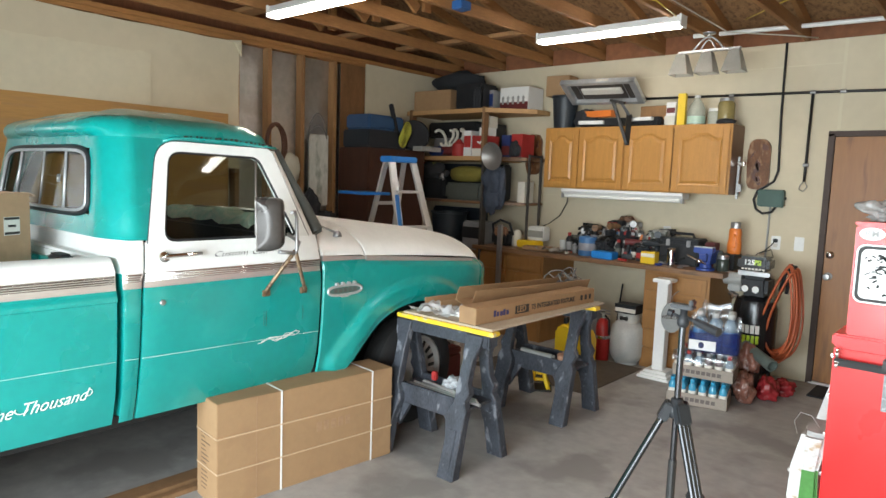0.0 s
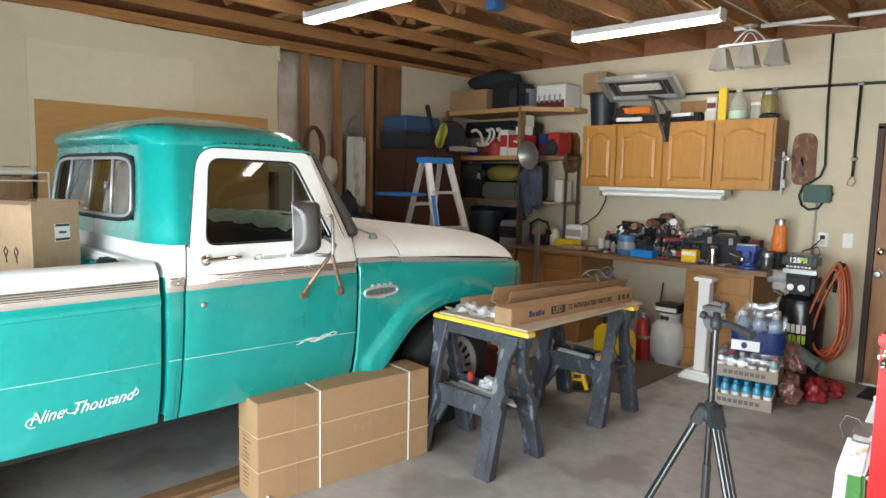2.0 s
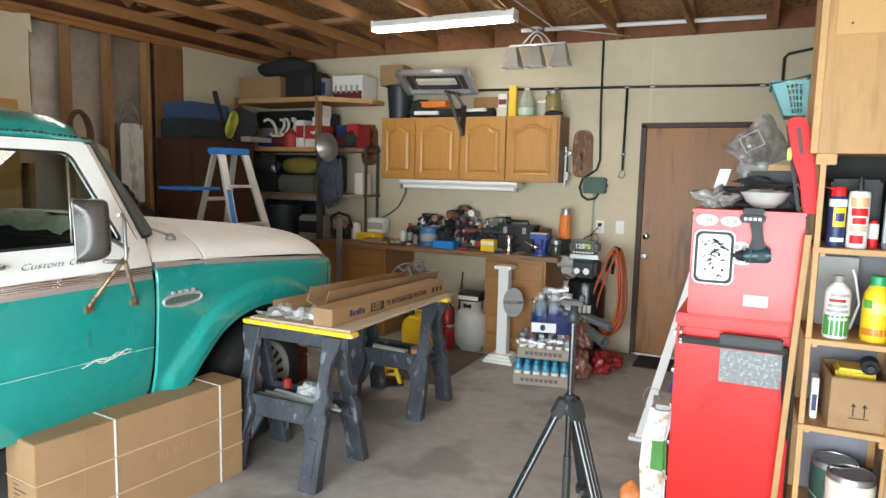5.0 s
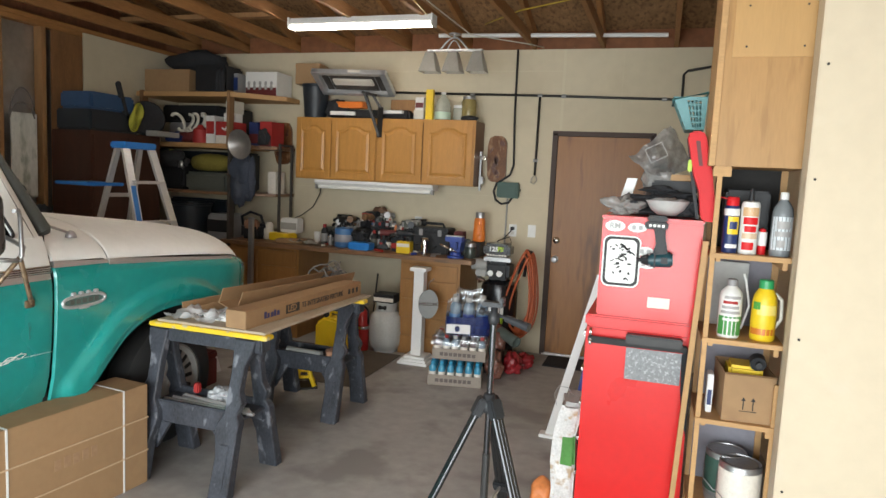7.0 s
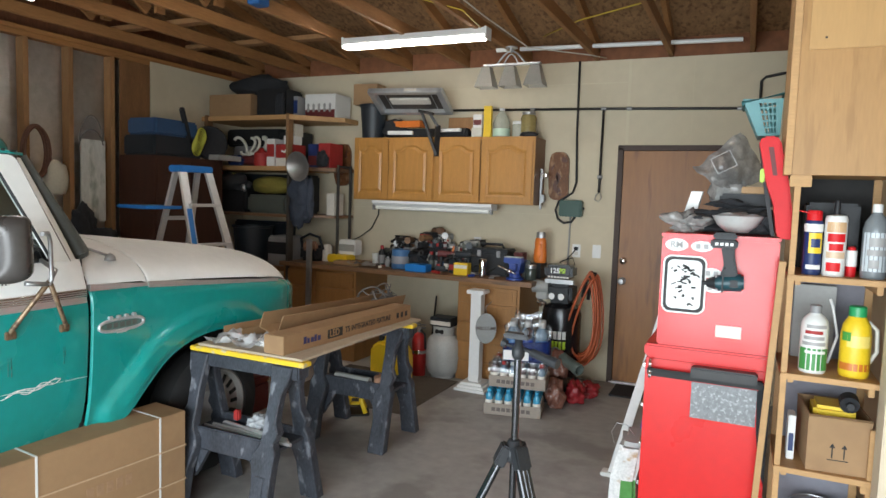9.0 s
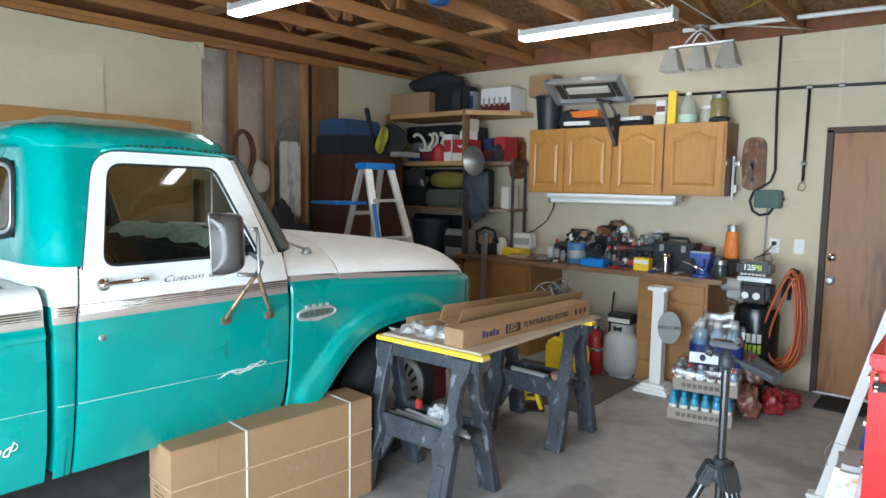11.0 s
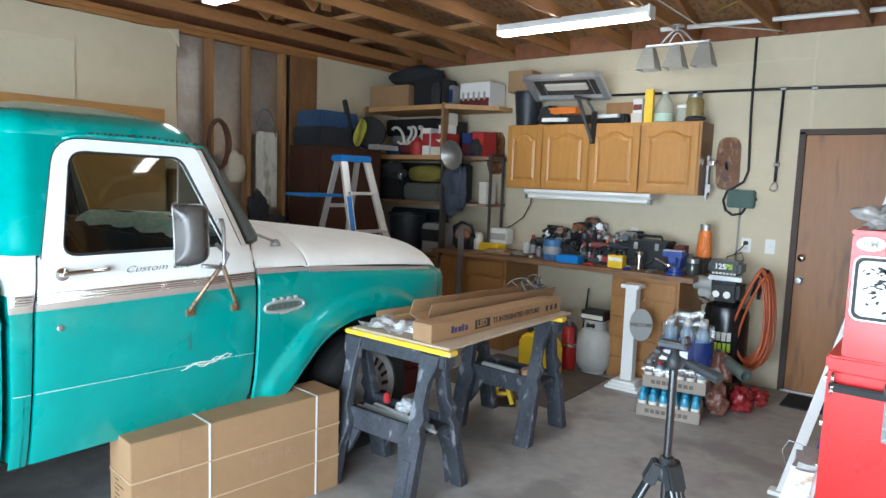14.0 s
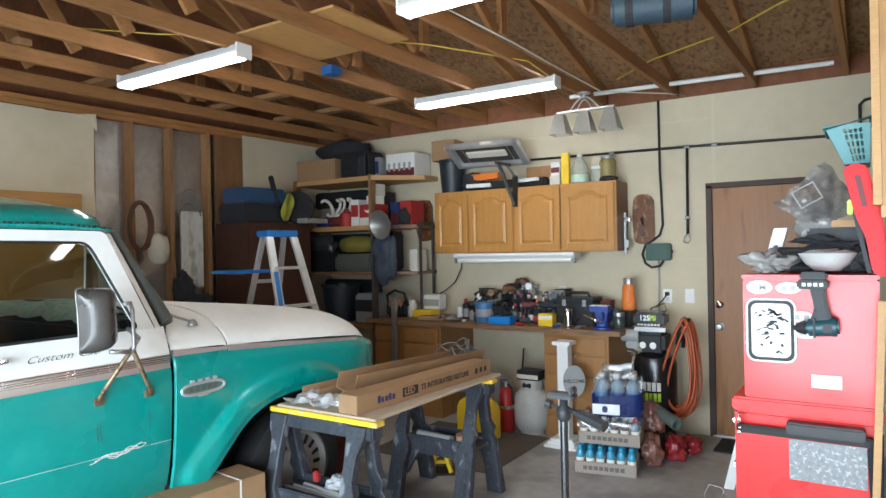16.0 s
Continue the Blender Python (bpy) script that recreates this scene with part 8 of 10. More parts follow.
for k in range(3):
    crumple(bm, (-4.46 + 0.03 * k, 5.80, R1 + 0.09 - 0.0 * k), (0.022, 0.03, 0.13), 70 + k, 0.25, 2)
single("black_strap", bm, BLACKCLOTH, "black strap hanging over the rack shelf edge", "strap")
# middle shelf
for k, (cx, tilt) in enumerate(((-5.00, -30), (-4.92, 35), (-4.84, 25), (-4.78, 40), (-4.73, 20))):
    mr = Matrix.Translation((cx, 5.90 + 0.012 * (k % 2), R2 + 0.20)) @ Euler((0, radians(tilt), radians(20 + 9 * k))).to_matrix().to_4x4()
    bm = bmesh.new()
    tube(bm, [mr @ Vector((0.052 * math.cos(a), 0.012 * math.sin(a * 2), 0.098 * math.sin(a))) for a in [radians(-120 + 15 * j) for j in range(17)]], 0.016, 8)
    single("float_ring", bm, CREAMPLASTIC, "pale grey curved pipe section on the rack", "pipe section", "rack rings", base=(cx, 5.9, R2 + 0.1))
packet("rod_case", -5.08, -4.66, 5.93, 6.05, R2, R2 + 0.10, BINBLUE, "dark case under the curved pipe sections", "case", bevel=0.01)
t = packet("red_box", -4.50, -4.30, 5.83, 6.05, R2 + 0.0, R2 + 0.215, FADEDRED, "red and white tool box carton on the rack", "box", stripe=(0.0, 0.38, LABELPALE))
bm = bmesh.new()
prism(bm, [(-4.43, R2 + 0.145), (-4.385, R2 + 0.125), (-4.36, R2 + 0.165), (-4.375, R2 + 0.17), (-4.392, R2 + 0.148), (-4.425, R2 + 0.16)], "y", 5.8285, 5.8305)
part("printed_mark", bm, WHITEPLASTIC, t)
packet("tall_white_box", -4.62, -4.52, 5.84, 6.05, R2, R2 + 0.27, WHITEPLASTIC, "tall white and red carton on the rack", "box", stripe=(0.35, 0.8, FADEDRED))
packet("black_carton", -4.66, -4.40, 6.08, 6.30, R2, R2 + 0.36, BLACKPLASTIC, "black carton at the back of the rack", "box")
packet("small_white_box", -4.43, -4.31, 5.86, 6.0, R2 + 0.216, R2 + 0.30, WHITEPLASTIC, "small white box on the red carton", "box")
packet("top_white_box", -4.42, -4.31, 5.88, 6.02, R2 + 0.301, R2 + 0.42, CREAMPLASTIC, "cream box stacked on the rack", "box")
packet("navy_carton", -4.235, -4.13, 6.0, 6.2, R2, R2 + 0.23, NAVY, "navy and red printed carton on the rack", "box", stripe=(0.1, 0.5, MAROON))
packet("red_carton", -4.125, -3.99, 6.02, 6.25, R2, R2 + 0.24, FADEDRED, "faded red carton at the shelf end", "box", stripe=(0.0, 0.45, MAROON))
bm = bmesh.new()
crumple(bm, (-4.06, 5.99, R2 + 0.075), (0.06, 0.035, 0.09), 67, 0.4, 4)
single("black_pouch", bm, BLACKCLOTH, "small black pouch leaning on the red carton", "pouch", base=(-4.06, 5.99, R2))
bm = bmesh.new()
crumple(bm, (-5.0, 5.86, R2 + 0.05), (0.10, 0.06, 0.06), 68, 0.5, 4)
single("navy_cloth", bm, NAVY, "crumpled navy cloth on the rack shelf", "cloth", base=(-5.0, 5.86, R2))
# dark boxes added along the back for the rack's shaded interior
packet("dark_storage_tote", -5.40, -4.68, 6.12, 6.37, R2 + 0.221, R2 + 0.40, BLACKPLASTIC, "dark box added to shade the back of the rack", "tote", bevel=0.02)
packet("shadow_tote", -5.38, -4.34, 6.2, 6.37, R3, R3 + 0.40, BINBLUE, "dark box added to shade the middle of the rack", "tote", bevel=0.02)
packet("low_tote", -5.38, -4.64, 6.22, 6.37, R4, R4 + 0.42, BINBLUE, "dark box added to shade the rack low down", "tote", bevel=0.02)
packet("white_carton", -4.06, -3.97, 6.08, 6.25, R3, R3 + 0.22, LABELPALE, "small white carton beside the jacket", "box")
bm = bmesh.new()
crumple(bm, (-4.83, 5.92, R2 + 0.06), (0.16, 0.10, 0.07), 77, 0.3)
single("red_cloth", bm, MAROON, "dark red cloth heap on the rack", "cloth", base=(-4.83, 5.92, R2))
vessel("red_jug", -4.70, 5.86, R2, [(0.07, 0), (0.075, 0.02), (0.07, 0.13), (0.03, 0.16), (0.02, 0.18)], FADEDRED, "red plastic jug on the rack", "jug")
packet("clear_tote", -5.30, -4.95, 6.1, 6.34, R2, R2 + 0.22, GREYPLASTIC, "grey plastic tote at the back of the rack", "tote", bevel=0.02)
# lower shelves
bm = bmesh.new()
crumple(bm, (-4.62, 5.95, R3 + 0.275), (0.24, 0.14, 0.10), 81, 0.18)
single("olive_cushion", bm, OLIVE, "olive yellow cushion stuffed in the rack", "cushion", base=(-4.62, 5.95, R3 + 0.18))
packet("grey_tote", -4.86, -4.36, 5.82, 6.15, R3, R3 + 0.185, DARKSAGE, "grey green plastic tote in the rack", "tote", bevel=0.03)
packet("dark_tote", -5.36, -4.9, 5.85, 6.2, R3, R3 + 0.25, BLACKPLASTIC, "dark plastic tote in the rack", "tote", bevel=0.03)
bm = bmesh.new()
crumple(bm, (-5.12, 5.86, R3 + 0.30), (0.20, 0.08, 0.10), 84, 0.45)
single("black_harness", bm, BLACKCLOTH, "tangled black harness on the rack", "harness", base=(-5.12, 5.86, R3 + 0.24))
for k, (x, z, m) in enumerate(((-5.22, 0.42, FADEDRED), (-5.05, 0.41, LIMECORD), (-4.93, 0.30, STEEL), (-4.88, 0.33, BLACKCLOTH))):
    bm = bmesh.new()
    crumple(bm, (x, 5.87, R3 + z - 0.05), (0.035, 0.03, 0.04), 140 + k, 0.6, 3, flat=False)
    single("strap_bundle", bm, m, "small bundle of strap hanging in the rack", "strap", "rack straps", base=(x, 5.87, R3 + z - 0.09))
t = thing("waste_bin", (-4.88, 5.9, R4), "dark blue black plastic bin on the rack", "bin")
bm = bmesh.new()
lathe(bm, [(0.17, 0), (0.20, 0.36), (0.215, 0.365), (0.215, 0.385), (0.19, 0.385), (0.16, 0.02)], (-4.9, 5.98, R4), 24)
part("tub", bm, BINBLUE, t, "", True)
packet("machine_case", -4.60, -4.34, 5.84, 6.1, R4, R4 + 0.30, GREYPLASTIC, "grey bench machine on the rack", "machine", stripe=(0.4, 0.8, BLACKPLASTIC), bevel=0.02)
bm = bmesh.new()
crumple(bm, (-4.17, 5.80, 1.60), (0.125, 0.055, 0.17), 88, 0.3, 4, flat=False)
crumple(bm, (-4.18, 5.81, 1.43), (0.14, 0.06, 0.17), 87, 0.35, 4, flat=False)
crumple(bm, (-4.06, 5.80, 1.52), (0.035, 0.04, 0.20), 86, 0.3, 3, flat=False)
single("blue_jacket", bm, DENIM, "faded blue jacket hanging on the rack post", "jacket", base=(-4.26, 5.80, 1.35))
t = thing("clamp_lamp", (-4.16, 5.74, 1.79), "dull metal reflector clamp lamp on the rack post", "lamp")
bm = bmesh.new()
lathe(bm, [(0.025, -0.09), (0.045, -0.065), (0.065, -0.025), (0.135, 0.04), (0.142, 0.046), (0.135, 0.047), (0.055, -0.018), (0.01, -0.025)], seg=24, m=Matrix.Translation((-4.11, 5.72, 1.83)) @ Euler((radians(100), radians(35), 0)).to_matrix().to_4x4())
part("reflector", bm, HAZEDRIM, t, "", True)
bm = bmesh.new()
tube(bm, [(-4.22, 5.77, 1.82), (-4.28, 5.79, 1.84), (-4.31, 5.80, 1.80)], 0.012, 8)
part("clamp", bm, BLACKPLASTIC, t)
# bench grinder end of the bench
t = thing("chainsaw", (-4.15, 6.05, 0.905), "orange and black power tool on the bench end", "power tool")
bm = bmesh.new()
box(bm, -4.27, -4.05, 5.92, 6.08, 0.905, 1.06, bevel=0.03)
part("body", bm, BLACKPLASTIC, t)
bm = bmesh.new()
box(bm, -4.22, -4.08, 5.905, 6.0, 0.99, 1.10, bevel=0.02)
part("cover", bm, RAG, t, "dull red brown cover")
bm = bmesh.new()
tube(bm, [(-4.28, 6.0, 1.0), (-4.30, 6.0, 1.12), (-4.20, 6.0, 1.17), (-4.08, 6.0, 1.14), (-4.03, 6.0, 1.02)], 0.014, 8)
part("handle", bm, BLACKPLASTIC, t)
bm = bmesh.new()
box(bm, -4.02, -3.97, 5.70, 5.735, 0.30, 1.14, bevel=0.004)
single("steel_post", bm, STEEL, "upright steel channel post in front of the bench", "post", base=(-3.995, 5.72, 0.3))

# ---- brown wardrobe cabinet by the corner and what stands on it ----
t = thing("wardrobe_cabinet", (-5.2, 5.0, 0), "dark red brown wooden cabinet against the stud wall", "cabinet")
bm = bmesh.new()
box(bm, -5.415, -4.98, 4.79, 5.62, 0, 1.865, bevel=0.004)
part("body", bm, REDWOOD, t)
for y0, y1 in ((4.81, 5.20), (5.21, 5.60)):
    bm = bmesh.new()
    box(bm, -4.982, -4.965, y0, y1, 0.06, 1.83, bevel=0.003)
    part("door", bm, REDWOOD, t)
t = thing("blue_bin", (-5.2, 5.0, 2.05), "blue plastic storage bin stacked on the cabinet", "bin")
bm = bmesh.new()
box(bm, -5.36, -5.0, 4.82, 5.32, 2.05, 2.20, bevel=0.02)
part("tub", bm, BLUEBIN, t)
packet("black_trays", -5.38, -4.99, 4.80, 5.36, 1.866, 2.048, BINBLUE, "dark trays of hardware on the cabinet", "tray", bevel=0.015)
t = thing("racket_case", (-5.0, 5.35, 1.866), "black case with a coil of yellow cord hung on it", "case")
bm = bmesh.new()
lathe(bm, [(0.15, -0.03), (0.17, 0), (0.15, 0.03), (0.001, 0.03)], seg=24, m=Matrix.Translation((-5.03, 5.50, 2.03)) @ Euler((0, radians(82), radians(-35))).to_matrix().to_4x4())
part("case", bm, BLACKCLOTH, t, "", True)
bm = bmesh.new()
box(bm, -5.03, -4.99, 5.20, 5.25, 1.90, 2.33, bevel=0.01, m=Matrix.Translation((0, 5.2, 2.0)) @ Euler((radians(18), 0, 0)).to_matrix().to_4x4() @ Matrix.Translation((0, -5.2, -2.0)))
part("handle", bm, BLACKCLOTH, t)
bm = bmesh.new()
for k in range(7):
    tube(bm, [(-4.965 + 0.004 * k, 5.265 + 0.055 * math.cos(a) + 0.006 * k, 2.02 + 0.018 * (k - 3) + 0.075 * math.sin(a)) for a in [2 * math.pi * j / 18 for j in range(18)]], 0.006, 6, closed=True)
part("cord_coil", bm, LIMECORD, t, "yellow green cord coil")
packet("level_box", -4.99, -4.86, 5.44, 5.75, 1.866, 1.915, GREYPAINT, "white printed box on the cabinet edge", "box")

# ---- step ladder ----
ld = thing("step_ladder", (-4.15, 4.40, 0), "aluminium step ladder with a blue top and tray", "ladder")
LXC, LYC, LT = -4.15, 4.40, 1.757


def ladder_at(u, v, z):
    """Across, forward, height, with the ladder's own turn."""
    c, s = math.cos(radians(84)), math.sin(radians(84))
    return Vector((LXC + u * c - v * s, LYC + u * s + v * c, z))


bm = bmesh.new()
vs = box(bm, -0.15, 0.15, -0.078, 0.078, LT - 0.05, LT, bevel=0.01)
for v in vs:
    v.co = ladder_at(v.co.x, v.co.y, v.co.z)
part("top_cap", bm, LADDERBLUE, ld, "blue moulded top cap")
for sx in (-1, 1):
    for sy, foot, mat in ((-1, -0.62, LADDER), (1, 0.52, LADDER)):
        bm = bmesh.new()
        w, d = (0.032, 0.012) if sy < 0 else (0.022, 0.012)
        top, bot = (0.118 if sy < 0 else 0.10), (0.25 if sy < 0 else 0.22)
        a = [ladder_at(sx * top + p, sy * 0.052 + q, LT - 0.05) for p, q in ((-w, -d), (w, -d), (w, d), (-w, d))]
        b = [ladder_at(sx * bot + p, foot + q, 0.0) for p, q in ((-w, -d), (w, -d), (w, d), (-w, d))]
        va, vb = [bm.verts.new(p) for p in a], [bm.verts.new(p) for p in b]
        bm.faces.new(va), bm.faces.new(vb[::-1])
        for k in range(4):
            bm.faces.new((va[k], vb[k], vb[(k + 1) % 4], va[(k + 1) % 4]))
        bmesh.ops.recalc_face_normals(bm, faces=bm.faces)
        part("side_rail" if sy < 0 else "rear_leg", bm, mat, ld)
for k in range(5):
    z = 0.29 + 0.295 * k
    tt = 1 - z / LT
    bm = bmesh.new()
    w = lerp(0.118, 0.25, tt)
    vs = box(bm, -w, w, -0.052 - 0.57 * tt - 0.04, -0.052 - 0.57 * tt + 0.045, z - 0.022, z, bevel=0.004)
    for v in vs:
        v.co = ladder_at(v.co.x, v.co.y, v.co.z)
    part("step", bm, LADDER, ld)
for z in (0.5, 1.0, 1.35):
    tt = 1 - z / LT
    bm = bmesh.new()
    w = lerp(0.10, 0.22, tt)
    vs = box(bm, -w, w, 0.052 + 0.468 * tt - 0.008, 0.052 + 0.468 * tt + 0.008, z - 0.015, z + 0.015)
    for v in vs:
        v.co = ladder_at(v.co.x, v.co.y, v.co.z)
    part("rear_brace", bm, LADDER, ld)
bm = bmesh.new()
vs = box(bm, -0.20, 0.12, 0.10, 0.46, 1.42, 1.445, bevel=0.006)
for v in vs:
    v.co = ladder_at(v.co.x - 0.12, v.co.y, v.co.z)
part("paint_tray", bm, LADDERBLUE, ld, "blue folding paint tray")
bm = bmesh.new()
def rail_at(t, u):
    """On the face of the front rail that carries the label."""
    return ladder_at(lerp(-0.118, -0.25, t) + u, lerp(-0.052, -0.62, t) - 0.0145, lerp(LT - 0.05, 0.0, t))


sheet(bm, [[rail_at(t, u) for u in (-0.022, 0.022)] for t in (0.16, 0.24, 0.32)])
part("warning_label", bm, LADDERBLUE, ld)

# ---- on the wall cabinets ----
CT = 2.127
vessel("dark_bucket", -3.62, 6.22, CT, [(0.105, 0), (0.13, 0.30), (0.138, 0.305), (0.138, 0.325), (0.125, 0.325), (0.10, 0.01)], BINBLUE, "dark blue grey plastic bucket on the wall cabinet", "bucket", seg=24)
carton("tan_box", pose(-3.70, 6.27, 2.455, 0, 0, 4), 0.26, 0.20, 0.20, "small tan cardboard box stacked on the bucket")
bm = bmesh.new()
crumple(bm, (-3.38, 6.22, CT + 0.09), (0.12, 0.10, 0.10), 91, 0.3)
single("black_pouch", bm, BLACKCLOTH, "black tool pouch on the wall cabinet", "pouch", base=(-3.38, 6.22, CT))
packet("orange_case", -3.36, -3.06, 6.14, 6.24, CT + 0.10, CT + 0.16, ORANGE, "orange box resting on the pile", "box", yaw=-5)
packet("white_stick", -3.40, -3.15, 6.12, 6.16, CT + 0.03, CT + 0.065, WHITEPLASTIC, "white plastic length on the wall cabinet", "stick", yaw=7)
packet("dark_tray", -3.30, -2.60, 6.17, 6.30, CT, CT + 0.09, BLACKPLASTIC, "dark tray of tools on the wall cabinet", "tray", bevel=0.02)
packet("white_rule", -2.90, -2.64, 6.11, 6.15, CT + 0.05, CT + 0.08, WHITEPLASTIC, "white straight edge lying askew on the cabinet", "rule", yaw=-9)
packet("plank_offcut", -2.85, -2.45, 6.30, 6.33, CT, CT + 0.20, STUD, "brown board offcut behind the cabinet clutter", "board")
packet("small_carton", -2.56, -2.46, 6.17, 6.24, CT, CT + 0.09, CREAMPLASTIC, "small cream box on the wall cabinet", "box")
packet("printed_carton", -2.55, -2.465, 6.18, 6.25, CT + 0.091, CT + 0.21, WHITEPLASTIC, "small printed white carton", "box", stripe=(0.2, 0.6, MAROON))
packet("yellow_level", -2.425, -2.355, 6.12, 6.16, CT, CT + 0.275, YELLOW, "yellow spirit level standing on end", "level")
vessel("milk_jug", -2.27, 6.17, CT, [(0.07, 0), (0.075, 0.02), (0.075, 0.13), (0.05, 0.19), (0.022, 0.225), (0.02, 0.245)], MILKY, "translucent plastic jug with pale green liquid", "jug", cap=([(0.024, 0.235), (0.024, 0.255)], WHITEPLASTIC), band=[(0.0755, 0.01, 0.075, pick((0.45, 0.60, 0.48)))])
vessel("plastic_jar", -2.12, 6.2, CT, [(0.055, 0), (0.058, 0.01), (0.058, 0.11), (0.05, 0.12)], MILKY, "cloudy plastic jar on the wall cabinet", "jar", cap=([(0.055, 0.115), (0.055, 0.14)], WHITEPLASTIC))
vessel("amber_jar", -2.03, 6.2, CT, [(0.065, 0), (0.07, 0.01), (0.07, 0.17), (0.055, 0.20)], AMBER, "amber jar with a metal lid on the cabinet", "jar", cap=([(0.058, 0.195), (0.058, 0.22)], STEEL))
bm = bmesh.new()
crumple(bm, (-2.0, 6.13, CT + 0.02), (0.08, 0.03, 0.025), 95, 0.3)
single("black_pliers", bm, BLACKPLASTIC, "black pliers lying on the cabinet edge", "pliers", base=(-2.0, 6.13, CT))
# tilted metal fixture on a black bracket
t = thing("salvaged_light_fixture", (-3.1, 6.05, 2.13), "unlit galvanised light fixture tilted on a black bracket", "light fixture")
M = Matrix.Translation((-3.12, 6.02, 2.425)) @ Euler((radians(-29), radians(1), radians(3))).to_matrix().to_4x4()
bm = bmesh.new()
for x0, x1, y0, y1, z0, z1 in ((-0.36, 0.36, -0.16, 0.16, 0.04, 0.05), (-0.36, 0.36, -0.17, -0.13, 0.0, 0.05), (-0.36, 0.36, 0.13, 0.17, 0.0, 0.05), (-0.37, -0.31, -0.17, 0.17, 0.0, 0.05), (0.31, 0.37, -0.17, 0.17, 0.0, 0.05)):
    box(bm, x0, x1, y0, y1, z0, z1, bevel=0.004, m=M)
part("housing", bm, GALVLIGHT, t)
bm = bmesh.new()
box(bm, -0.20, 0.20, -0.05, 0.035, 0.015, 0.038, bevel=0.006, m=M)
part("ballast_cover", bm, LABELPALE, t, "pale cover over the ballast")
# dark sheets line the inside of the housing
bm = bmesh.new()
for x0, x1 in ((-0.30, -0.235), (-0.225, 0.225), (0.235, 0.30)):
    box(bm, x0, x1, -0.122, 0.122, 0.034, 0.0395, m=M)
part("reflector_sheet", bm, DARKSTEEL, t, "dark reflector sheet")
bm = bmesh.new()
box(bm, 0.0, 0.12, -0.173, -0.170, 0.012, 0.04, m=M)
part("label", bm, LABELPALE, t)
t = thing("shelf_bracket", (-2.9, 6.06, 1.95), "black folding shelf bracket in front of the cabinet", "bracket")
bm = bmesh.new()
for p, q in (((-3.0, 6.02, 2.36), (-2.85, 6.055, 1.96)), ((-2.92, 6.02, 2.345), (-2.845, 6.055, 2.22)), ((-2.845, 6.055, 2.23), (-2.85, 6.06, 1.95)), ((-3.02, 6.02, 2.36), (-2.88, 6.02, 2.33))):
    p, q = Vector(p), Vector(q)
    box(bm, -0.023, 0.023, -0.012, 0.012, -(q - p).length / 2, (q - p).length / 2, m=Matrix.Translation((p + q) / 2) @ (q - p).to_track_quat("Z", "Y").to_matrix().to_4x4())
part("arm", bm, BLACKSTEEL, t)

# ---- on the bench ----
BT = 0.906
t = packet("battery_charger", -3.92, -3.73, 6.10, 6.24, BT + 0.07, BT + 0.22, WHITEPLASTIC, "white battery charger on the bench", "charger", stripe=(0.25, 0.7, GREYPAINT), bevel=0.012)
packet("yellow_case", -3.98, -3.74, 5.98, 6.14, BT, BT + 0.075, YELLOW, "yellow plastic tool case on the bench", "case", yaw=-6, bevel=0.012)
vessel("cream_bottle", -4.02, 6.05, BT, [(0.045, 0), (0.05, 0.01), (0.05, 0.14), (0.03, 0.17)], CREAMPLASTIC, "cream plastic bottle on the bench", "bottle")
packet("cardboard_flat", -3.82, -3.55, 5.86, 6.02, BT, BT + 0.035, CARD, "flattened cardboard on the bench", "cardboard", yaw=8)
bm = bmesh.new()
wrinkled_sheet(bm, -3.66, -3.36, 5.85, 6.05, BT, 0.05, 5, 8)
single("paper_pile", bm, PAPER, "loose papers and magazine on the bench", "papers")
vessel("glass_cup", -3.55, 6.2, BT, [(0.03, 0), (0.035, 0.10), (0.033, 0.10), (0.028, 0.005)], WHITEPLASTIC, "small white cup on the bench", "cup")
t = vessel("blue_can", -3.13, 5.95, BT, [(0.082, 0), (0.085, 0.005), (0.085, 0.175), (0.08, 0.18), (0.07, 0.172), (0.004, 0.172)], BLUECAN, "blue one gallon can on the bench", "can", band=[(0.0855, 0.05, 0.12, pick((0.30, 0.30, 0.32)))], seg=26)
t = thing("blue_organizer", (-2.90, 5.87, BT), "bright blue parts tray on the bench", "tray")
bm = bmesh.new()
box(bm, -3.01, -2.80, 5.80, 5.93, BT, BT + 0.065, bevel=0.006)
part("tub", bm, BRIGHTBLUE, t)
packet("yellow_box", -2.545, -2.415, 5.84, 5.93, BT, BT + 0.105, YELLOW, "yellow and black carton on the bench", "box", stripe=(0.55, 0.85, LABELPALE))
t = packet("black_toolbox", -2.44, -2.10, 5.98, 6.20, BT, BT + 0.20, BLACKPLASTIC, "black plastic toolbox on the bench", "toolbox", bevel=0.012)
bm = bmesh.new()
box(bm, -2.445, -2.095, 5.972, 6.205, BT + 0.202, BT + 0.238, bevel=0.012)
part("lid", bm, BLACKPLASTIC, t)
bm = bmesh.new()
tube(bm, [(-2.38, 6.09, BT + 0.23), (-2.36, 6.09, BT + 0.272), (-2.19, 6.09, BT + 0.272), (-2.17, 6.09, BT + 0.23)], 0.012, 8)
part("handle", bm, BLACKPLASTIC, t)
for x in (-2.36, -2.18):
    bm = bmesh.new()
    box(bm, x - 0.018, x + 0.018, 5.966, 5.974, BT + 0.165, BT + 0.222, bevel=0.003)
    part("latch", bm, GREYPLASTIC, t)
packet("red_striped_box", -2.085, -2.0, 6.10, 6.22, BT, BT + 0.21, MAROON, "dark red striped carton beside the toolbox", "box", stripe=(0.3, 0.8, LABELPALE))
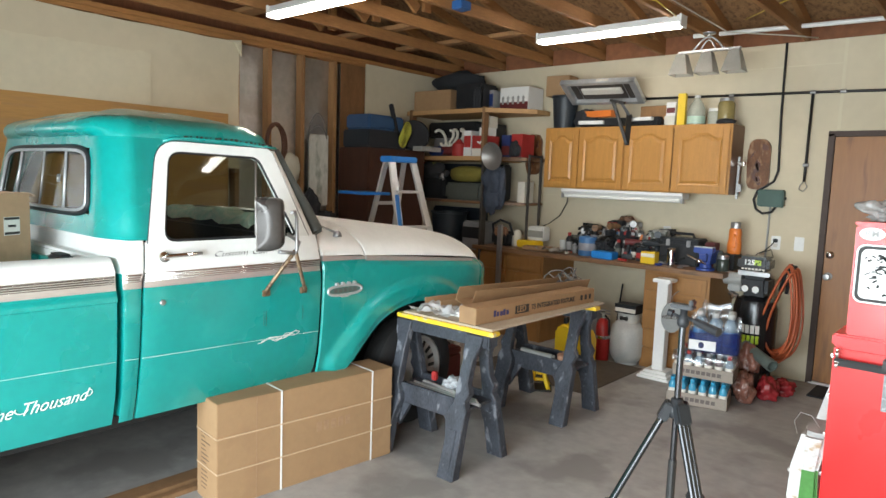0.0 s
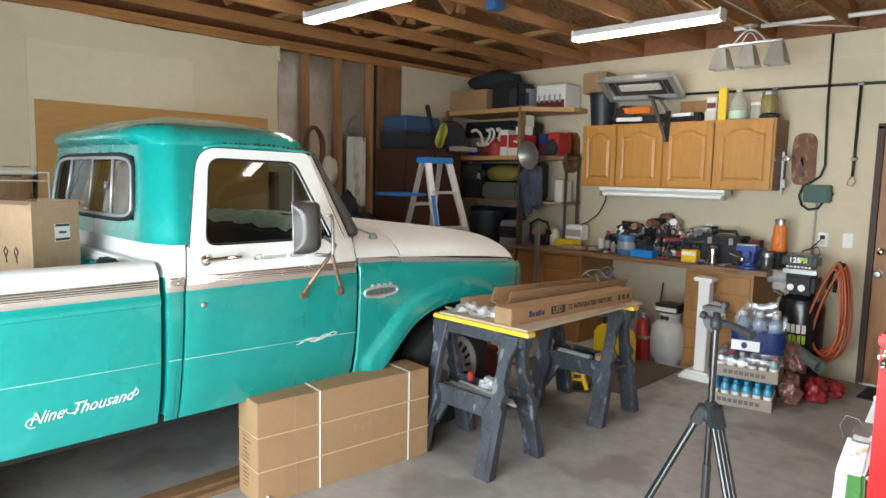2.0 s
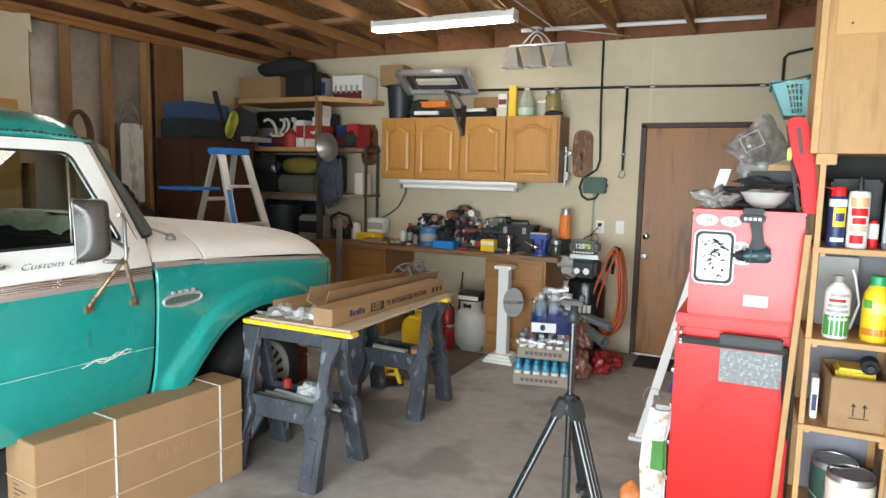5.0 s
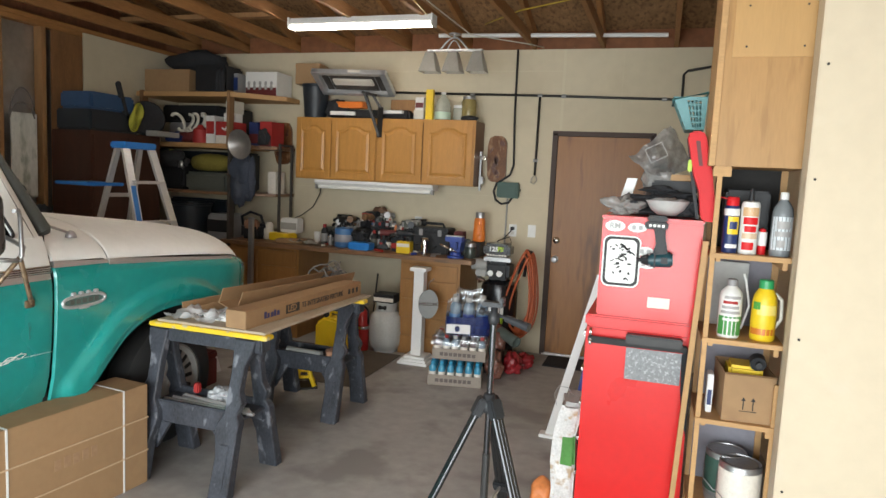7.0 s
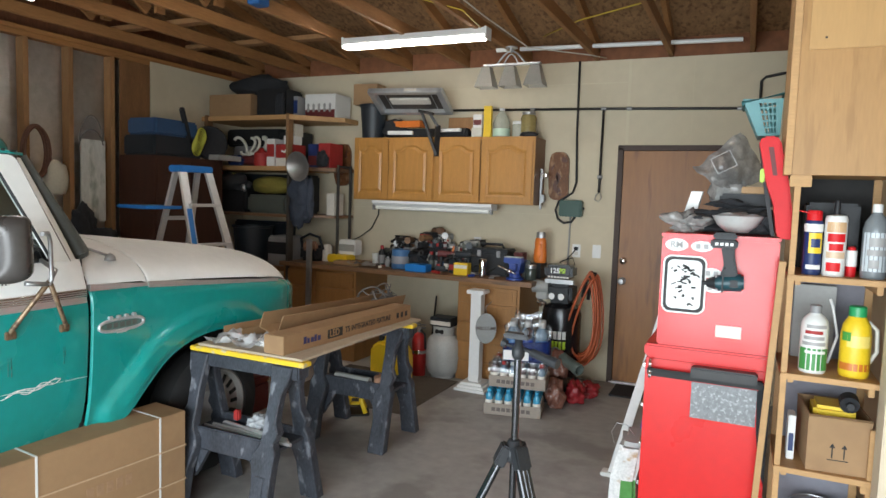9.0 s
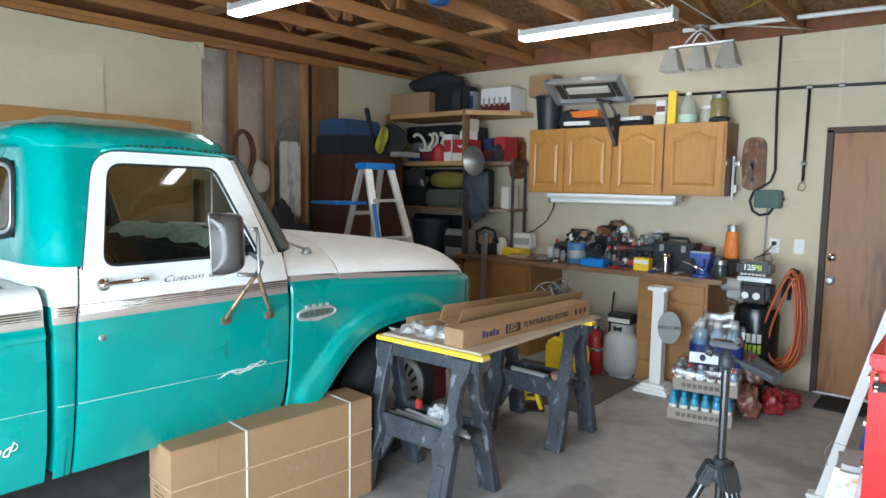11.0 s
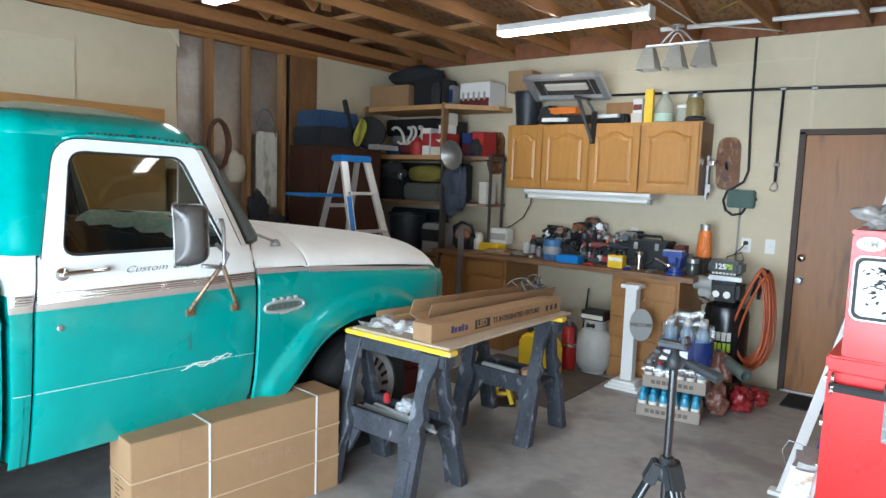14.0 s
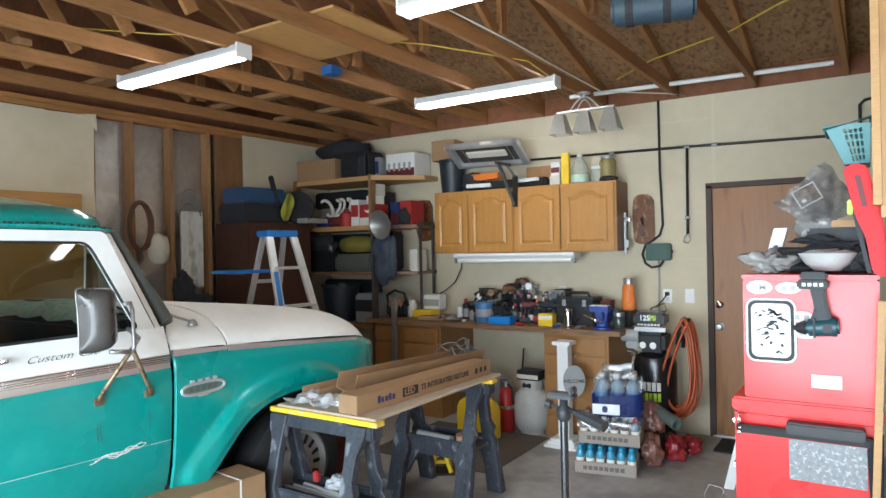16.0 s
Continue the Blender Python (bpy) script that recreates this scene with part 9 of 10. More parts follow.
for cx, cy, w, d, h, m, sd in ((-3.24, 6.2, 0.12, 0.09, 0.11, BLACKCLOTH, 201), (-2.66, 6.22, 0.11, 0.09, 0.12, DARKSAGE, 207), (-2.98, 6.02, 0.09, 0.07, 0.09, BLACKCLOTH, 211)):
    bm = bmesh.new()
    crumple(bm, (cx, cy, BT + h * 0.75), (w, d, h), sd, 0.9, 4)
    single("tool_bag", bm, m, "dark slumped cloth tool bag on the bench", "bag", "bench clutter", base=(cx, cy, BT))
vessel("steel_tumbler", -2.275, 5.85, BT, [(0.032, 0), (0.034, 0.03), (0.03, 0.09), (0.036, 0.15), (0.033, 0.155), (0.02, 0.16)], CHROME, "shiny steel tumbler on the bench", "tumbler")
t = thing("bench_vise", (-2.04, 5.86, BT), "blue bench vise at the bench end", "vise")
VX, VY = -1.985, 5.86
bm = bmesh.new()
lathe(bm, [(0.074, 0), (0.074, 0.016), (0.050, 0.024), (0.044, 0.055)], (VX, VY, BT), 20)
part("base", bm, VISEBLUE, t, "", True)
bm = bmesh.new()
prism(bm, [(VX - 0.042, BT + 0.05), (VX + 0.042, BT + 0.05), (VX + 0.050, BT + 0.13), (VX + 0.072, BT + 0.165), (VX - 0.072, BT + 0.165), (VX - 0.050, BT + 0.13)], "y", VY - 0.03, VY + 0.12)
bmesh.ops.bevel(bm, geom=list(bm.edges), offset=0.006, segments=2, affect="EDGES")
part("body", bm, VISEBLUE, t)
for y in (VY - 0.085, VY - 0.03):
    bm = bmesh.new()
    box(bm, VX - 0.078, VX + 0.078, y, y + 0.032, BT + 0.145, BT + 0.192, bevel=0.006)
    jaw = part("jaw", bm, VISEBLUE, t)
    bm = bmesh.new()
    box(bm, VX - 0.076, VX + 0.076, y + 0.003, y + 0.029, BT + 0.190, BT + 0.198, bevel=0.002)
    part("jaw_plate", bm, STEEL, jaw)
bm = bmesh.new()
box(bm, VX - 0.030, VX + 0.030, VY - 0.085, VY + 0.10, BT + 0.075, BT + 0.145, bevel=0.008)
part("slide", bm, VISEBLUE, t)
bm = bmesh.new()
cyl(bm, (VX, VY - 0.16, BT + 0.085), (VX, VY - 0.04, BT + 0.085), 0.011, seg=12)
cyl(bm, (VX - 0.10, VY - 0.15, BT + 0.125), (VX + 0.055, VY - 0.15, BT + 0.065), 0.006, seg=8)
lathe(bm, [(0.004, -0.022), (0.020, -0.014), (0.024, 0.0), (0.020, 0.014), (0.004, 0.022)], (VX, VY - 0.15, BT + 0.085), 14)
part("handle", bm, CHROME, t, "chrome vise screw and handle", True)
packet("black_case_end", -1.93, -1.82, 6.05, 6.25, BT, BT + 0.13, BLACKPLASTIC, "black case under the orange jug", "case")
t = vessel("orange_bottle", -1.855, 6.14, BT + 0.132, [(0.048, 0), (0.056, 0.010), (0.058, 0.05), (0.056, 0.10), (0.050, 0.13), (0.052, 0.17), (0.048, 0.205), (0.034, 0.225)], ORANGE, "orange detergent jug with a silver cap", "bottle", cap=([(0.040, 0.215), (0.041, 0.262), (0.037, 0.268)], STEEL), squash=0.7)
bm = bmesh.new()
tube(bm, [(-1.852, 6.089, BT + 0.18), (-1.838, 6.085, BT + 0.21), (-1.836, 6.085, BT + 0.27), (-1.850, 6.089, BT + 0.30)], 0.009, 8)
part("handle", bm, ORANGE, t)
vessel("grey_jar", -1.868, 5.93, BT, [(0.045, 0), (0.048, 0.01), (0.048, 0.09), (0.042, 0.105)], DARKGLASS, "dark glass jar on the bench", "jar", cap=([(0.044, 0.10), (0.044, 0.13)], STEEL))
packet("dark_tin", -1.97, -1.90, 6.0, 6.04, BT, BT + 0.16, DARKSAGE, "dark green tin behind the vise", "tin", bevel=0.01)
# the heap of tools along the back of the bench
rnd = random.Random(77)
TOOLCOL = [BLACKPLASTIC, BLACKPLASTIC, BLACKPLASTIC, BINBLUE, STEEL, STEEL, GREYPLASTIC, MAROON, DARKSAGE, BINBLUE, GREYPAINT, BLACKSTEEL, BLACKSTEEL, BENCHTOP]
NAMES = [("power_drill", "cordless drill in the bench clutter", "power tool"), ("parts_box", "small box of parts in the bench clutter", "box"), ("spray_bottle", "small bottle in the bench clutter", "bottle"), ("paint_tin", "small tin in the bench clutter", "tin")]
CRATES = ((-3.36, -3.08, 0.14), (-3.05, -2.72, 0.20), (-2.70, -2.46, 0.15))
for k in range(150):
    x = rnd.uniform(-3.38, -2.45)
    y = rnd.uniform(5.99, 6.32)
    kind = rnd.choice((0, 0, 1, 2, 2, 3))
    m = rnd.choice(TOOLCOL)
    lift = next((h for a, b, h in CRATES if a + 0.05 < x < b - 0.05 and y > 6.12), 0.0)
    BZ = BT + lift
    tall = 0.55 if lift else 1.0
    if kind == 0:
        nm, lb, ct = NAMES[0]
        t = thing(nm, (x, y, BZ), lb, ct, "bench clutter")
        a = rnd.uniform(0, 6.28)
        d = Vector((math.cos(a), math.sin(a), 0))
        h = rnd.uniform(0.10, 0.17) * (0.7 if lift else 1)
        bm = bmesh.new()
        cyl(bm, Vector((x, y, BZ + h)) - d * 0.08, Vector((x, y, BZ + h)) + d * 0.07, 0.032, 0.026, seg=12)
        part("motor_housing", bm, m, t, "", True)
        bm = bmesh.new()
        cyl(bm, Vector((x, y, BZ + h)) + d * 0.07, Vector((x, y, BZ + h)) + d * 0.12, 0.02, 0.012, seg=10)
        part("chuck", bm, BLACKSTEEL, t, "", True)
        bm = bmesh.new()
        cyl(bm, Vector((x, y, BZ + h)) - d * 0.04, Vector((x, y, BZ + 0.045)) - d * 0.055, 0.018, 0.02, seg=10)
        part("grip", bm, BLACKPLASTIC, t, "", True)
        bm = bmesh.new()
        q = d.to_track_quat("X", "Z").to_matrix().to_4x4()
        box(bm, -0.05, 0.045, -0.035, 0.035, 0, 0.05, bevel=0.008, m=Matrix.Translation(Vector((x, y, BZ)) - d * 0.05) @ q)
        part("battery", bm, rnd.choice((BLACKPLASTIC, FADEDRED, GREYPLASTIC)), t)
    elif kind == 1:
        w, d, h = rnd.uniform(0.06, 0.14), rnd.uniform(0.05, 0.1), rnd.uniform(0.04, 0.13) * tall
        packet("parts_box", x - w / 2, x + w / 2, y - d / 2, y + d / 2, BZ, BZ + h, m, NAMES[1][1], "box", yaw=rnd.uniform(-25, 25), stripe=(0.2, 0.6, rnd.choice((LABELPALE, FADEDRED, STICKERGREY))) if rnd.random() < 0.5 else None, group="bench clutter")
    else:
        r, h = rnd.uniform(0.02, 0.034), rnd.uniform(0.09, 0.2) * tall
        vessel(NAMES[kind][0], x, y, BZ, [(r * 0.95, 0), (r, 0.005), (r, h * 0.7), (r * 0.6, h * 0.8), (r * 0.45, h * 0.86)], m, NAMES[kind][1], NAMES[kind][2], cap=([(r * 0.55, h * 0.84), (r * 0.5, h)], rnd.choice((FADEDRED, GREYPAINT, BLACKPLASTIC, STEEL))), band=[(r + 0.0004, h * 0.15, h * 0.55, rnd.choice((LABELPALE, GREYPLASTIC, BLUECAN, FADEDRED, STICKERGREY, DARKSAGE)))], group="bench clutter", seg=14)
packet("red_white_box", -3.03, -2.94, 6.12, 6.2, BT + 0.20, BT + 0.32, FADEDRED, "red and white carton on top of the clutter", "box", stripe=(0.2, 0.6, WHITEPLASTIC))
for x0, x1, h in CRATES:
    packet("clutter_crate", x0, x1, 6.10, 6.34, BT, BT + h - 0.001, BLACKPLASTIC, "black crate of tools on the bench", "crate", bevel=0.01, stripe=(0.15, 0.5, GREYPLASTIC), group="bench crates")
bm = bmesh.new()
crumple(bm, (-2.90, 6.28, BT + 0.285), (0.085, 0.05, 0.10), 99, 0.4, 4)
single("brown_glove", bm, LEATHER, "brown leather glove on the tool crate", "glove", base=(-2.90, 6.28, BT + 0.2))
vessel("white_lamp", -2.80, 6.22, BT + 0.2, [(0.045, 0), (0.05, 0.02), (0.05, 0.07), (0.03, 0.10), (0.02, 0.11)], CREAMPLASTIC, "off-white work lamp on the tool crate", "lamp")
bm = bmesh.new()
for k in range(6):
    c = Vector((-2.6 + rnd.uniform(-0.35, 0.35), 6.02 + rnd.uniform(-0.1, 0.15), BT + rnd.uniform(0.02, 0.16)))
    tube(bm, [c + Vector((0.10 * math.sin(j * 0.7 + k), 0.06 * math.cos(j * 0.9), max(-(c.z - BT) + 0.008, 0.035 * math.sin(j * 1.1)))) for j in range(10)], 0.005, 5)
RND = random.Random(301)
for k in range(46):
    x, y = RND.uniform(-3.34, -2.12), RND.uniform(5.79, 5.96)
    if abs(x + 3.13) < 0.11 or abs(x + 2.905) < 0.125 or abs(x + 2.48) < 0.09 or abs(x + 2.275) < 0.06:
        continue
    a, l = RND.uniform(0, 3.14), RND.uniform(0.02, 0.055)
    d = Vector((math.cos(a) * l, math.sin(a) * l * 0.6, 0))
    bm2 = bmesh.new()
    r = RND.uniform(0.006, 0.015)
    cyl(bm2, Vector((x, y, BT + r)) - d, Vector((x, y, BT + r)) + d, r, r * RND.uniform(0.6, 1.0), seg=8)
    single("hand_tool", bm2, RND.choice((STEEL, STEEL, BLACKSTEEL, GREYPLASTIC, FADEDRED, VISEBLUE, LABELPALE, BENCHTOP)), "small hand tool lying on the bench", "hand tool", "bench clutter", smooth=True)
for k in range(34):
    x, y, h = RND.uniform(-3.3, -2.5), RND.uniform(6.05, 6.30), RND.uniform(0.15, 0.27)
    bm2 = bmesh.new()
    q = Vector((x, y, BT))
    tip = q + Vector((RND.uniform(-0.07, 0.07), RND.uniform(-0.04, 0.04), h))
    cyl(bm2, q, tip, 0.005, 0.004, seg=7)
    cyl(bm2, q.lerp(tip, 0.55), tip, 0.012, 0.010, seg=8)
    single("screwdriver", bm2, RND.choice((BLACKPLASTIC, FADEDRED, STEEL, GREYPLASTIC, ORANGERAG, LABELPALE, DARKSAGE, BLACKSTEEL)), "hand tool standing in the bench clutter", "hand tool", "bench clutter", smooth=True)
single("extension_cord", bm, RUBBER, "loops of black tool cord among the clutter", "cord")

# ---- below and beside the bench ----
t = thing("propane_cylinder", (-2.60, 5.80, 0), "pale grey steel propane cylinder with a collar", "gas cylinder")
bm = bmesh.new()
lathe(bm, [(0.10, 0), (0.10, 0.02), (0.125, 0.04), (0.148, 0.09), (0.152, 0.15), (0.152, 0.26), (0.14, 0.33), (0.10, 0.375), (0.03, 0.39)], (-2.60, 5.80, 0), 28)
part("tank", bm, TANKGREY, t, "", True)
bm = bmesh.new()
lathe(bm, [(0.085, 0.37), (0.095, 0.375), (0.095, 0.45), (0.09, 0.455), (0.086, 0.45), (0.08, 0.375)], (-2.60, 5.80, 0), 22)
part("collar", bm, TANKGREY, t, "", True)
bm = bmesh.new()
box(bm, -2.64, -2.56, 5.70, 5.712, 0.395, 0.435, bevel=0.008)
part("collar_opening", bm, DARK, t)
packet("torch_kit_case", -2.70, -2.50, 5.72, 5.88, 0.456, 0.535, BLACKPLASTIC, "black and white box on the propane cylinder", "box", stripe=(0.15, 0.6, LABELPALE))
t = thing("fire_extinguisher", (-2.80, 5.72, 0), "red fire extinguisher standing on the floor", "fire extinguisher")
bm = bmesh.new()
lathe(bm, [(0.06, 0), (0.064, 0.01), (0.064, 0.31), (0.05, 0.36), (0.02, 0.385)], (-2.80, 5.72, 0), 22)
part("cylinder", bm, REDDARK, t, "", True)
bm = bmesh.new()
lathe(bm, [(0.0645, 0.20), (0.065, 0.205), (0.065, 0.225), (0.0645, 0.23)], (-2.80, 5.72, 0), 22)
part("strap", bm, CHROME, t)
bm = bmesh.new()
cyl(bm, (-2.80, 5.72, 0.38), (-2.80, 5.72, 0.42), 0.018, seg=12), box(bm, -2.84, -2.74, 5.71, 5.73, 0.42, 0.435, bevel=0.003), box(bm, -2.84, -2.74, 5.71, 5.73, 0.45, 0.46, bevel=0.003)
part("valve", bm, STEEL, t)
bm = bmesh.new()
tube(bm, [(-2.78, 5.71, 0.41), (-2.73, 5.69, 0.38), (-2.725, 5.69, 0.25)], 0.009, 8)
part("hose", bm, RUBBER, t)
t = thing("fuel_can", (-2.90, 5.40, 0), "yellow plastic fuel can with a handle", "fuel can")
bm = bmesh.new()
prism(bm, [(-3.06, 0), (-2.73, 0), (-2.73, 0.26), (-2.78, 0.33), (-2.98, 0.36), (-3.06, 0.30)], "y", 5.31, 5.49)
bmesh.ops.bevel(bm, geom=list(bm.edges), offset=0.02, segments=3, affect="EDGES")
part("body", bm, YELLOW, t, "", True)
bm = bmesh.new()
tube(bm, [(-2.96, 5.40, 0.34), (-2.95, 5.40, 0.40), (-2.82, 5.40, 0.38), (-2.76, 5.40, 0.31)], 0.014, 8)
part("handle", bm, YELLOW, t)
bm = bmesh.new()
cyl(bm, (-2.99, 5.40, 0.34), (-3.0, 5.40, 0.40), 0.028, 0.02, seg=12)
part("spout", bm, BLACKPLASTIC, t)
JX, JY = -2.735, 4.58
t = thing("jack_stand", (JX, JY, 0), "yellow steel jack stand on the floor behind the sawhorse", "jack stand")
ju, jv = Vector((0.84, 0.54, 0)), Vector((-0.54, 0.84, 0))
for su in (-1, 1):
    for sv in (-1, 1):
        bm = bmesh.new()
        p = Vector((JX, JY, 0))
        tube(bm, [p + ju * su * 0.034 + jv * sv * 0.02 + Vector((0, 0, 0.17)), p + ju * su * 0.045 + jv * sv * 0.03 + Vector((0, 0, 0.09)), p + ju * su * 0.075 + jv * sv * 0.07 + Vector((0, 0, 0.014))], 0.017, 8)
        part("leg", bm, YELLOW, t)
for z in (0.075, 0.125):
    bm = bmesh.new()
    tube(bm, [Vector((JX, JY, z)) - ju * 0.05 - jv * 0.02, Vector((JX, JY, z)) + ju * 0.05 - jv * 0.02], 0.013, 8)
    part("cross_bar", bm, YELLOW, t)
bm = bmesh.new()
cyl(bm, (JX, JY, 0.10), (JX, JY, 0.19), 0.018, seg=10)
part("post", bm, BLACKSTEEL, t)
bm = bmesh.new()
box(bm, -0.10, 0.10, -0.09, 0.09, 0.0, 0.012, bevel=0.003, m=Matrix.Translation((JX, JY, 0)) @ Euler((0, 0, 0.57)).to_matrix().to_4x4())
part("foot_plate", bm, BLACKSTEEL, t)
# red tool box on the floor in front of the truck; black box added for the shade
packet("black_box", -3.88, -3.54, 4.14, 4.38, 0.0, 0.40, BLACKPLASTIC, "black box added for the shade on the floor by the truck", "box")
t = thing("tool_box", (-3.43, 4.25, 0), "dark red steel tool box on the floor by the truck", "tool box")
bm = bmesh.new()
box(bm, -3.52, -3.34, 4.14, 4.36, 0.0, 0.19, bevel=0.006)
part("body", bm, DARKRED, t)
bm = bmesh.new()
box(bm, -3.524, -3.336, 4.136, 4.364, 0.194, 0.25, bevel=0.012)
lid = part("lid", bm, DARKRED, t)
bm = bmesh.new()
tube(bm, [(-3.43, 4.18, 0.248), (-3.43, 4.19, 0.275), (-3.43, 4.31, 0.275), (-3.43, 4.32, 0.248)], 0.007, 8)
part("handle", bm, BLACKSTEEL, lid)
bm = bmesh.new()
box(bm, -3.50, -2.40, 4.70, 5.70, 0.001, 0.007, bevel=0.002)
single("floor_mat", bm, MATBROWN, "thin brown floor mat in front of the bench", "mat")
bm = bmesh.new()
box(bm, -1.18, -0.72, 5.98, 6.34, 0.001, 0.012, bevel=0.003)
single("door_mat", bm, BLACKCLOTH, "dark door mat in front of the door", "mat")
bm = bmesh.new()
cyl(bm, (-2.95, 6.25, 0.0), (-2.93, 6.33, 0.62), 0.008, seg=8)
single("iron_bar", bm, BLACKSTEEL, "thin iron bar leaning on the wall below the bench", "bar")
bm = bmesh.new()
tube(bm, [(-3.02, 5.9, 0.0), (-3.05, 5.85, 0.35), (-3.08, 5.8, 0.40), (-3.14, 5.82, 0.20), (-3.12, 5.85, 0.0)], 0.02, 8)
single("grey_hose", bm, GREYPLASTIC, "grey flexible hose below the bench", "hose")
packet("white_tin_box", -3.08, -2.90, 5.78, 5.95, 0.0, 0.42, GREYPLASTIC, "grey metal box below the bench", "box")
# post with the welcome sign
t = thing("welcome_post", (-2.21, 5.60, 0), "white painted wooden porch post with a welcome sign", "post")
for k, (w, z0, z1) in enumerate(((0.135, 0.0, 0.022), (0.115, 0.022, 0.044), (0.095, 0.044, 0.066))):
    bm = bmesh.new()
    box(bm, -2.21 - w, -2.21 + w, 5.60 - w, 5.60 + w, z0, z1, bevel=0.004)
    part("base_step", bm, WHITE, t)
bm = bmesh.new()
box(bm, -2.255, -2.165, 5.555, 5.645, 0.066, 0.80, bevel=0.004)
part("shaft", bm, WHITE, t)
bm = bmesh.new()
box(bm, -2.285, -2.135, 5.525, 5.675, 0.80, 0.83, bevel=0.005)
part("cap", bm, WHITE, t)
bm = bmesh.new()
sc = Matrix.Translation((-2.105, 5.535, 0.53)) @ Euler((0, 0, radians(28))).to_matrix().to_4x4()
prism(bm, [(0.085 * math.cos(a), 0.125 * math.sin(a)) for a in [2 * math.pi * k / 28 for k in range(28)]], "y", -0.008, 0.008, m=sc)
sg = part("sign_board", bm, SIGNGREY, t, "oval grey wooden sign")
lettering("WELCOME", 0.038, sc @ facing(0, -0.0095, 0.0, "-y"), BROWNTRIM, sg, 0.0008, name="sign_lettering", align="CENTER", xscale=0.9, bold=0.0006)
bm = bmesh.new()
tube(bm, [sc @ Vector((0.0, 0, 0.12)), sc @ Vector((-0.01, 0, 0.17)), sc @ Vector((0.01, -0.01, 0.20)), sc @ Vector((0.04, 0, 0.22))], 0.003, 5)
part("hanger_wire", bm, STEEL, sg)
# drinks: two trays of bottles and a wrapped pack on top
def bottle(x, y, z, s, liquid, cap, parent, name="bottle", wrap=LABELPALE):
    bm = bmesh.new()
    lathe(bm, [(0.028 * s, 0), (0.032 * s, 0.008 * s), (0.032 * s, 0.10 * s), (0.029 * s, 0.12 * s), (0.032 * s, 0.14 * s), (0.016 * s, 0.17 * s), (0.014 * s, 0.18 * s)], (x, y, z), 12)
    b = part(name, bm, liquid, parent, "", True)
    bm = bmesh.new()
    lathe(bm, [(0.018 * s, 0.172 * s), (0.018 * s, 0.198 * s), (0.015 * s, 0.20 * s)], (x, y, z), 12)
    part("cap", bm, cap, b)
    bm = bmesh.new()
    lathe(bm, [(0.0323 * s, 0.035 * s), (0.0327 * s, 0.037 * s), (0.0327 * s, 0.108 * s), (0.0323 * s, 0.11 * s)], (x, y, z), 12)
    part("label", bm, wrap, b)


def drink_tray(m, liquid, cap, bottom_label):
    t = thing("drink_case", (0, 0, 0), bottom_label, "drink case", "cases of drinks")
    bm = bmesh.new()
    w, d, h = 0.42, 0.28, 0.085
    for x0, x1, y0, y1 in ((-w / 2, w / 2, -d / 2, -d / 2 + 0.004), (-w / 2, w / 2, d / 2 - 0.004, d / 2), (-w / 2, -w / 2 + 0.004, -d / 2, d / 2), (w / 2 - 0.004, w / 2, -d / 2, d / 2)):
        box(bm, x0, x1, y0, y1, 0, h)
    box(bm, -w / 2, w / 2, -d / 2, d / 2, 0, 0.004)
    part("tray", bm, TRAYCARD, t, "grey brown cardboard tray")
    for k in range(8):
        bm = bmesh.new()
        box(bm, -0.15 + 0.036 * k, -0.122 + 0.036 * k, -d / 2 - 0.0012, -d / 2, 0.028, 0.056)
        part("brand_bar", bm, TRAYPRINT, t)
    for i in range(6):
        for j in range(4):
            pick_one = (i * 5 + j * 3) % 4
            bottle(-0.175 + 0.07 * i, -0.105 + 0.07 * j, 0.005, 0.92, liquid[pick_one % len(liquid)], cap[pick_one % len(cap)], t)
    t.matrix_basis = m
    return t


t1 = drink_tray(pose(-1.735, 5.215, 0, 0, 0, 12), [DRINKBLUE], [CYANCAP], "tray of blue sports drink bottles on the floor")
t2 = drink_tray(pose(-1.72, 5.27, 0.195, 0, 0, 10), [DRINKDARK, DRINKCLEAR, DRINKCLEAR, DRINKDARK], [GREYPLASTIC, FADEDRED, HAZEPLASTIC, GREYPLASTIC], "tray of dark drink bottles wrapped in film, stacked on another")
bm = bmesh.new()
wr = Matrix.Translation((-1.72, 5.27, 0.275)) @ Euler((0, 0, radians(10))).to_matrix().to_4x4()
box(bm, -0.216, 0.216, -0.146, 0.146, 0.0, 0.125, bevel=0.03, m=wr)
bmesh.ops.subdivide_edges(bm, edges=list(bm.edges), cuts=4, use_grid_fill=True)
for v in bm.verts:
    v.co += Vector((noise.noise(v.co * 22), noise.noise(v.co * 21 + Vector((4, 0, 0))), noise.noise(v.co * 25))) * 0.010
film = single("shrink_film", bm, PLASTICFILM, "clear shrink film round the upper drink case", "film", base=(-1.72, 5.27, 0.2))
film.visible_shadow = False
t = thing("water_pack", (0, 0, 0), "pack of large blue capped water bottles in printed film", "drink pack")
for i in range(3):
    for j in range(2):
        bottle(-0.105 + 0.105 * i, -0.05 + 0.10 * j, 0.0, 1.45, DRINKCLEAR, HAZEPLASTIC, t, wrap=VISEBLUE if (i + j) % 2 else BLUECAN)
bm = bmesh.new()
box(bm, -0.172, 0.172, -0.118, 0.118, 0.0, 0.325, bevel=0.075)
bmesh.ops.subdivide_edges(bm, edges=list(bm.edges), cuts=4, use_grid_fill=True)
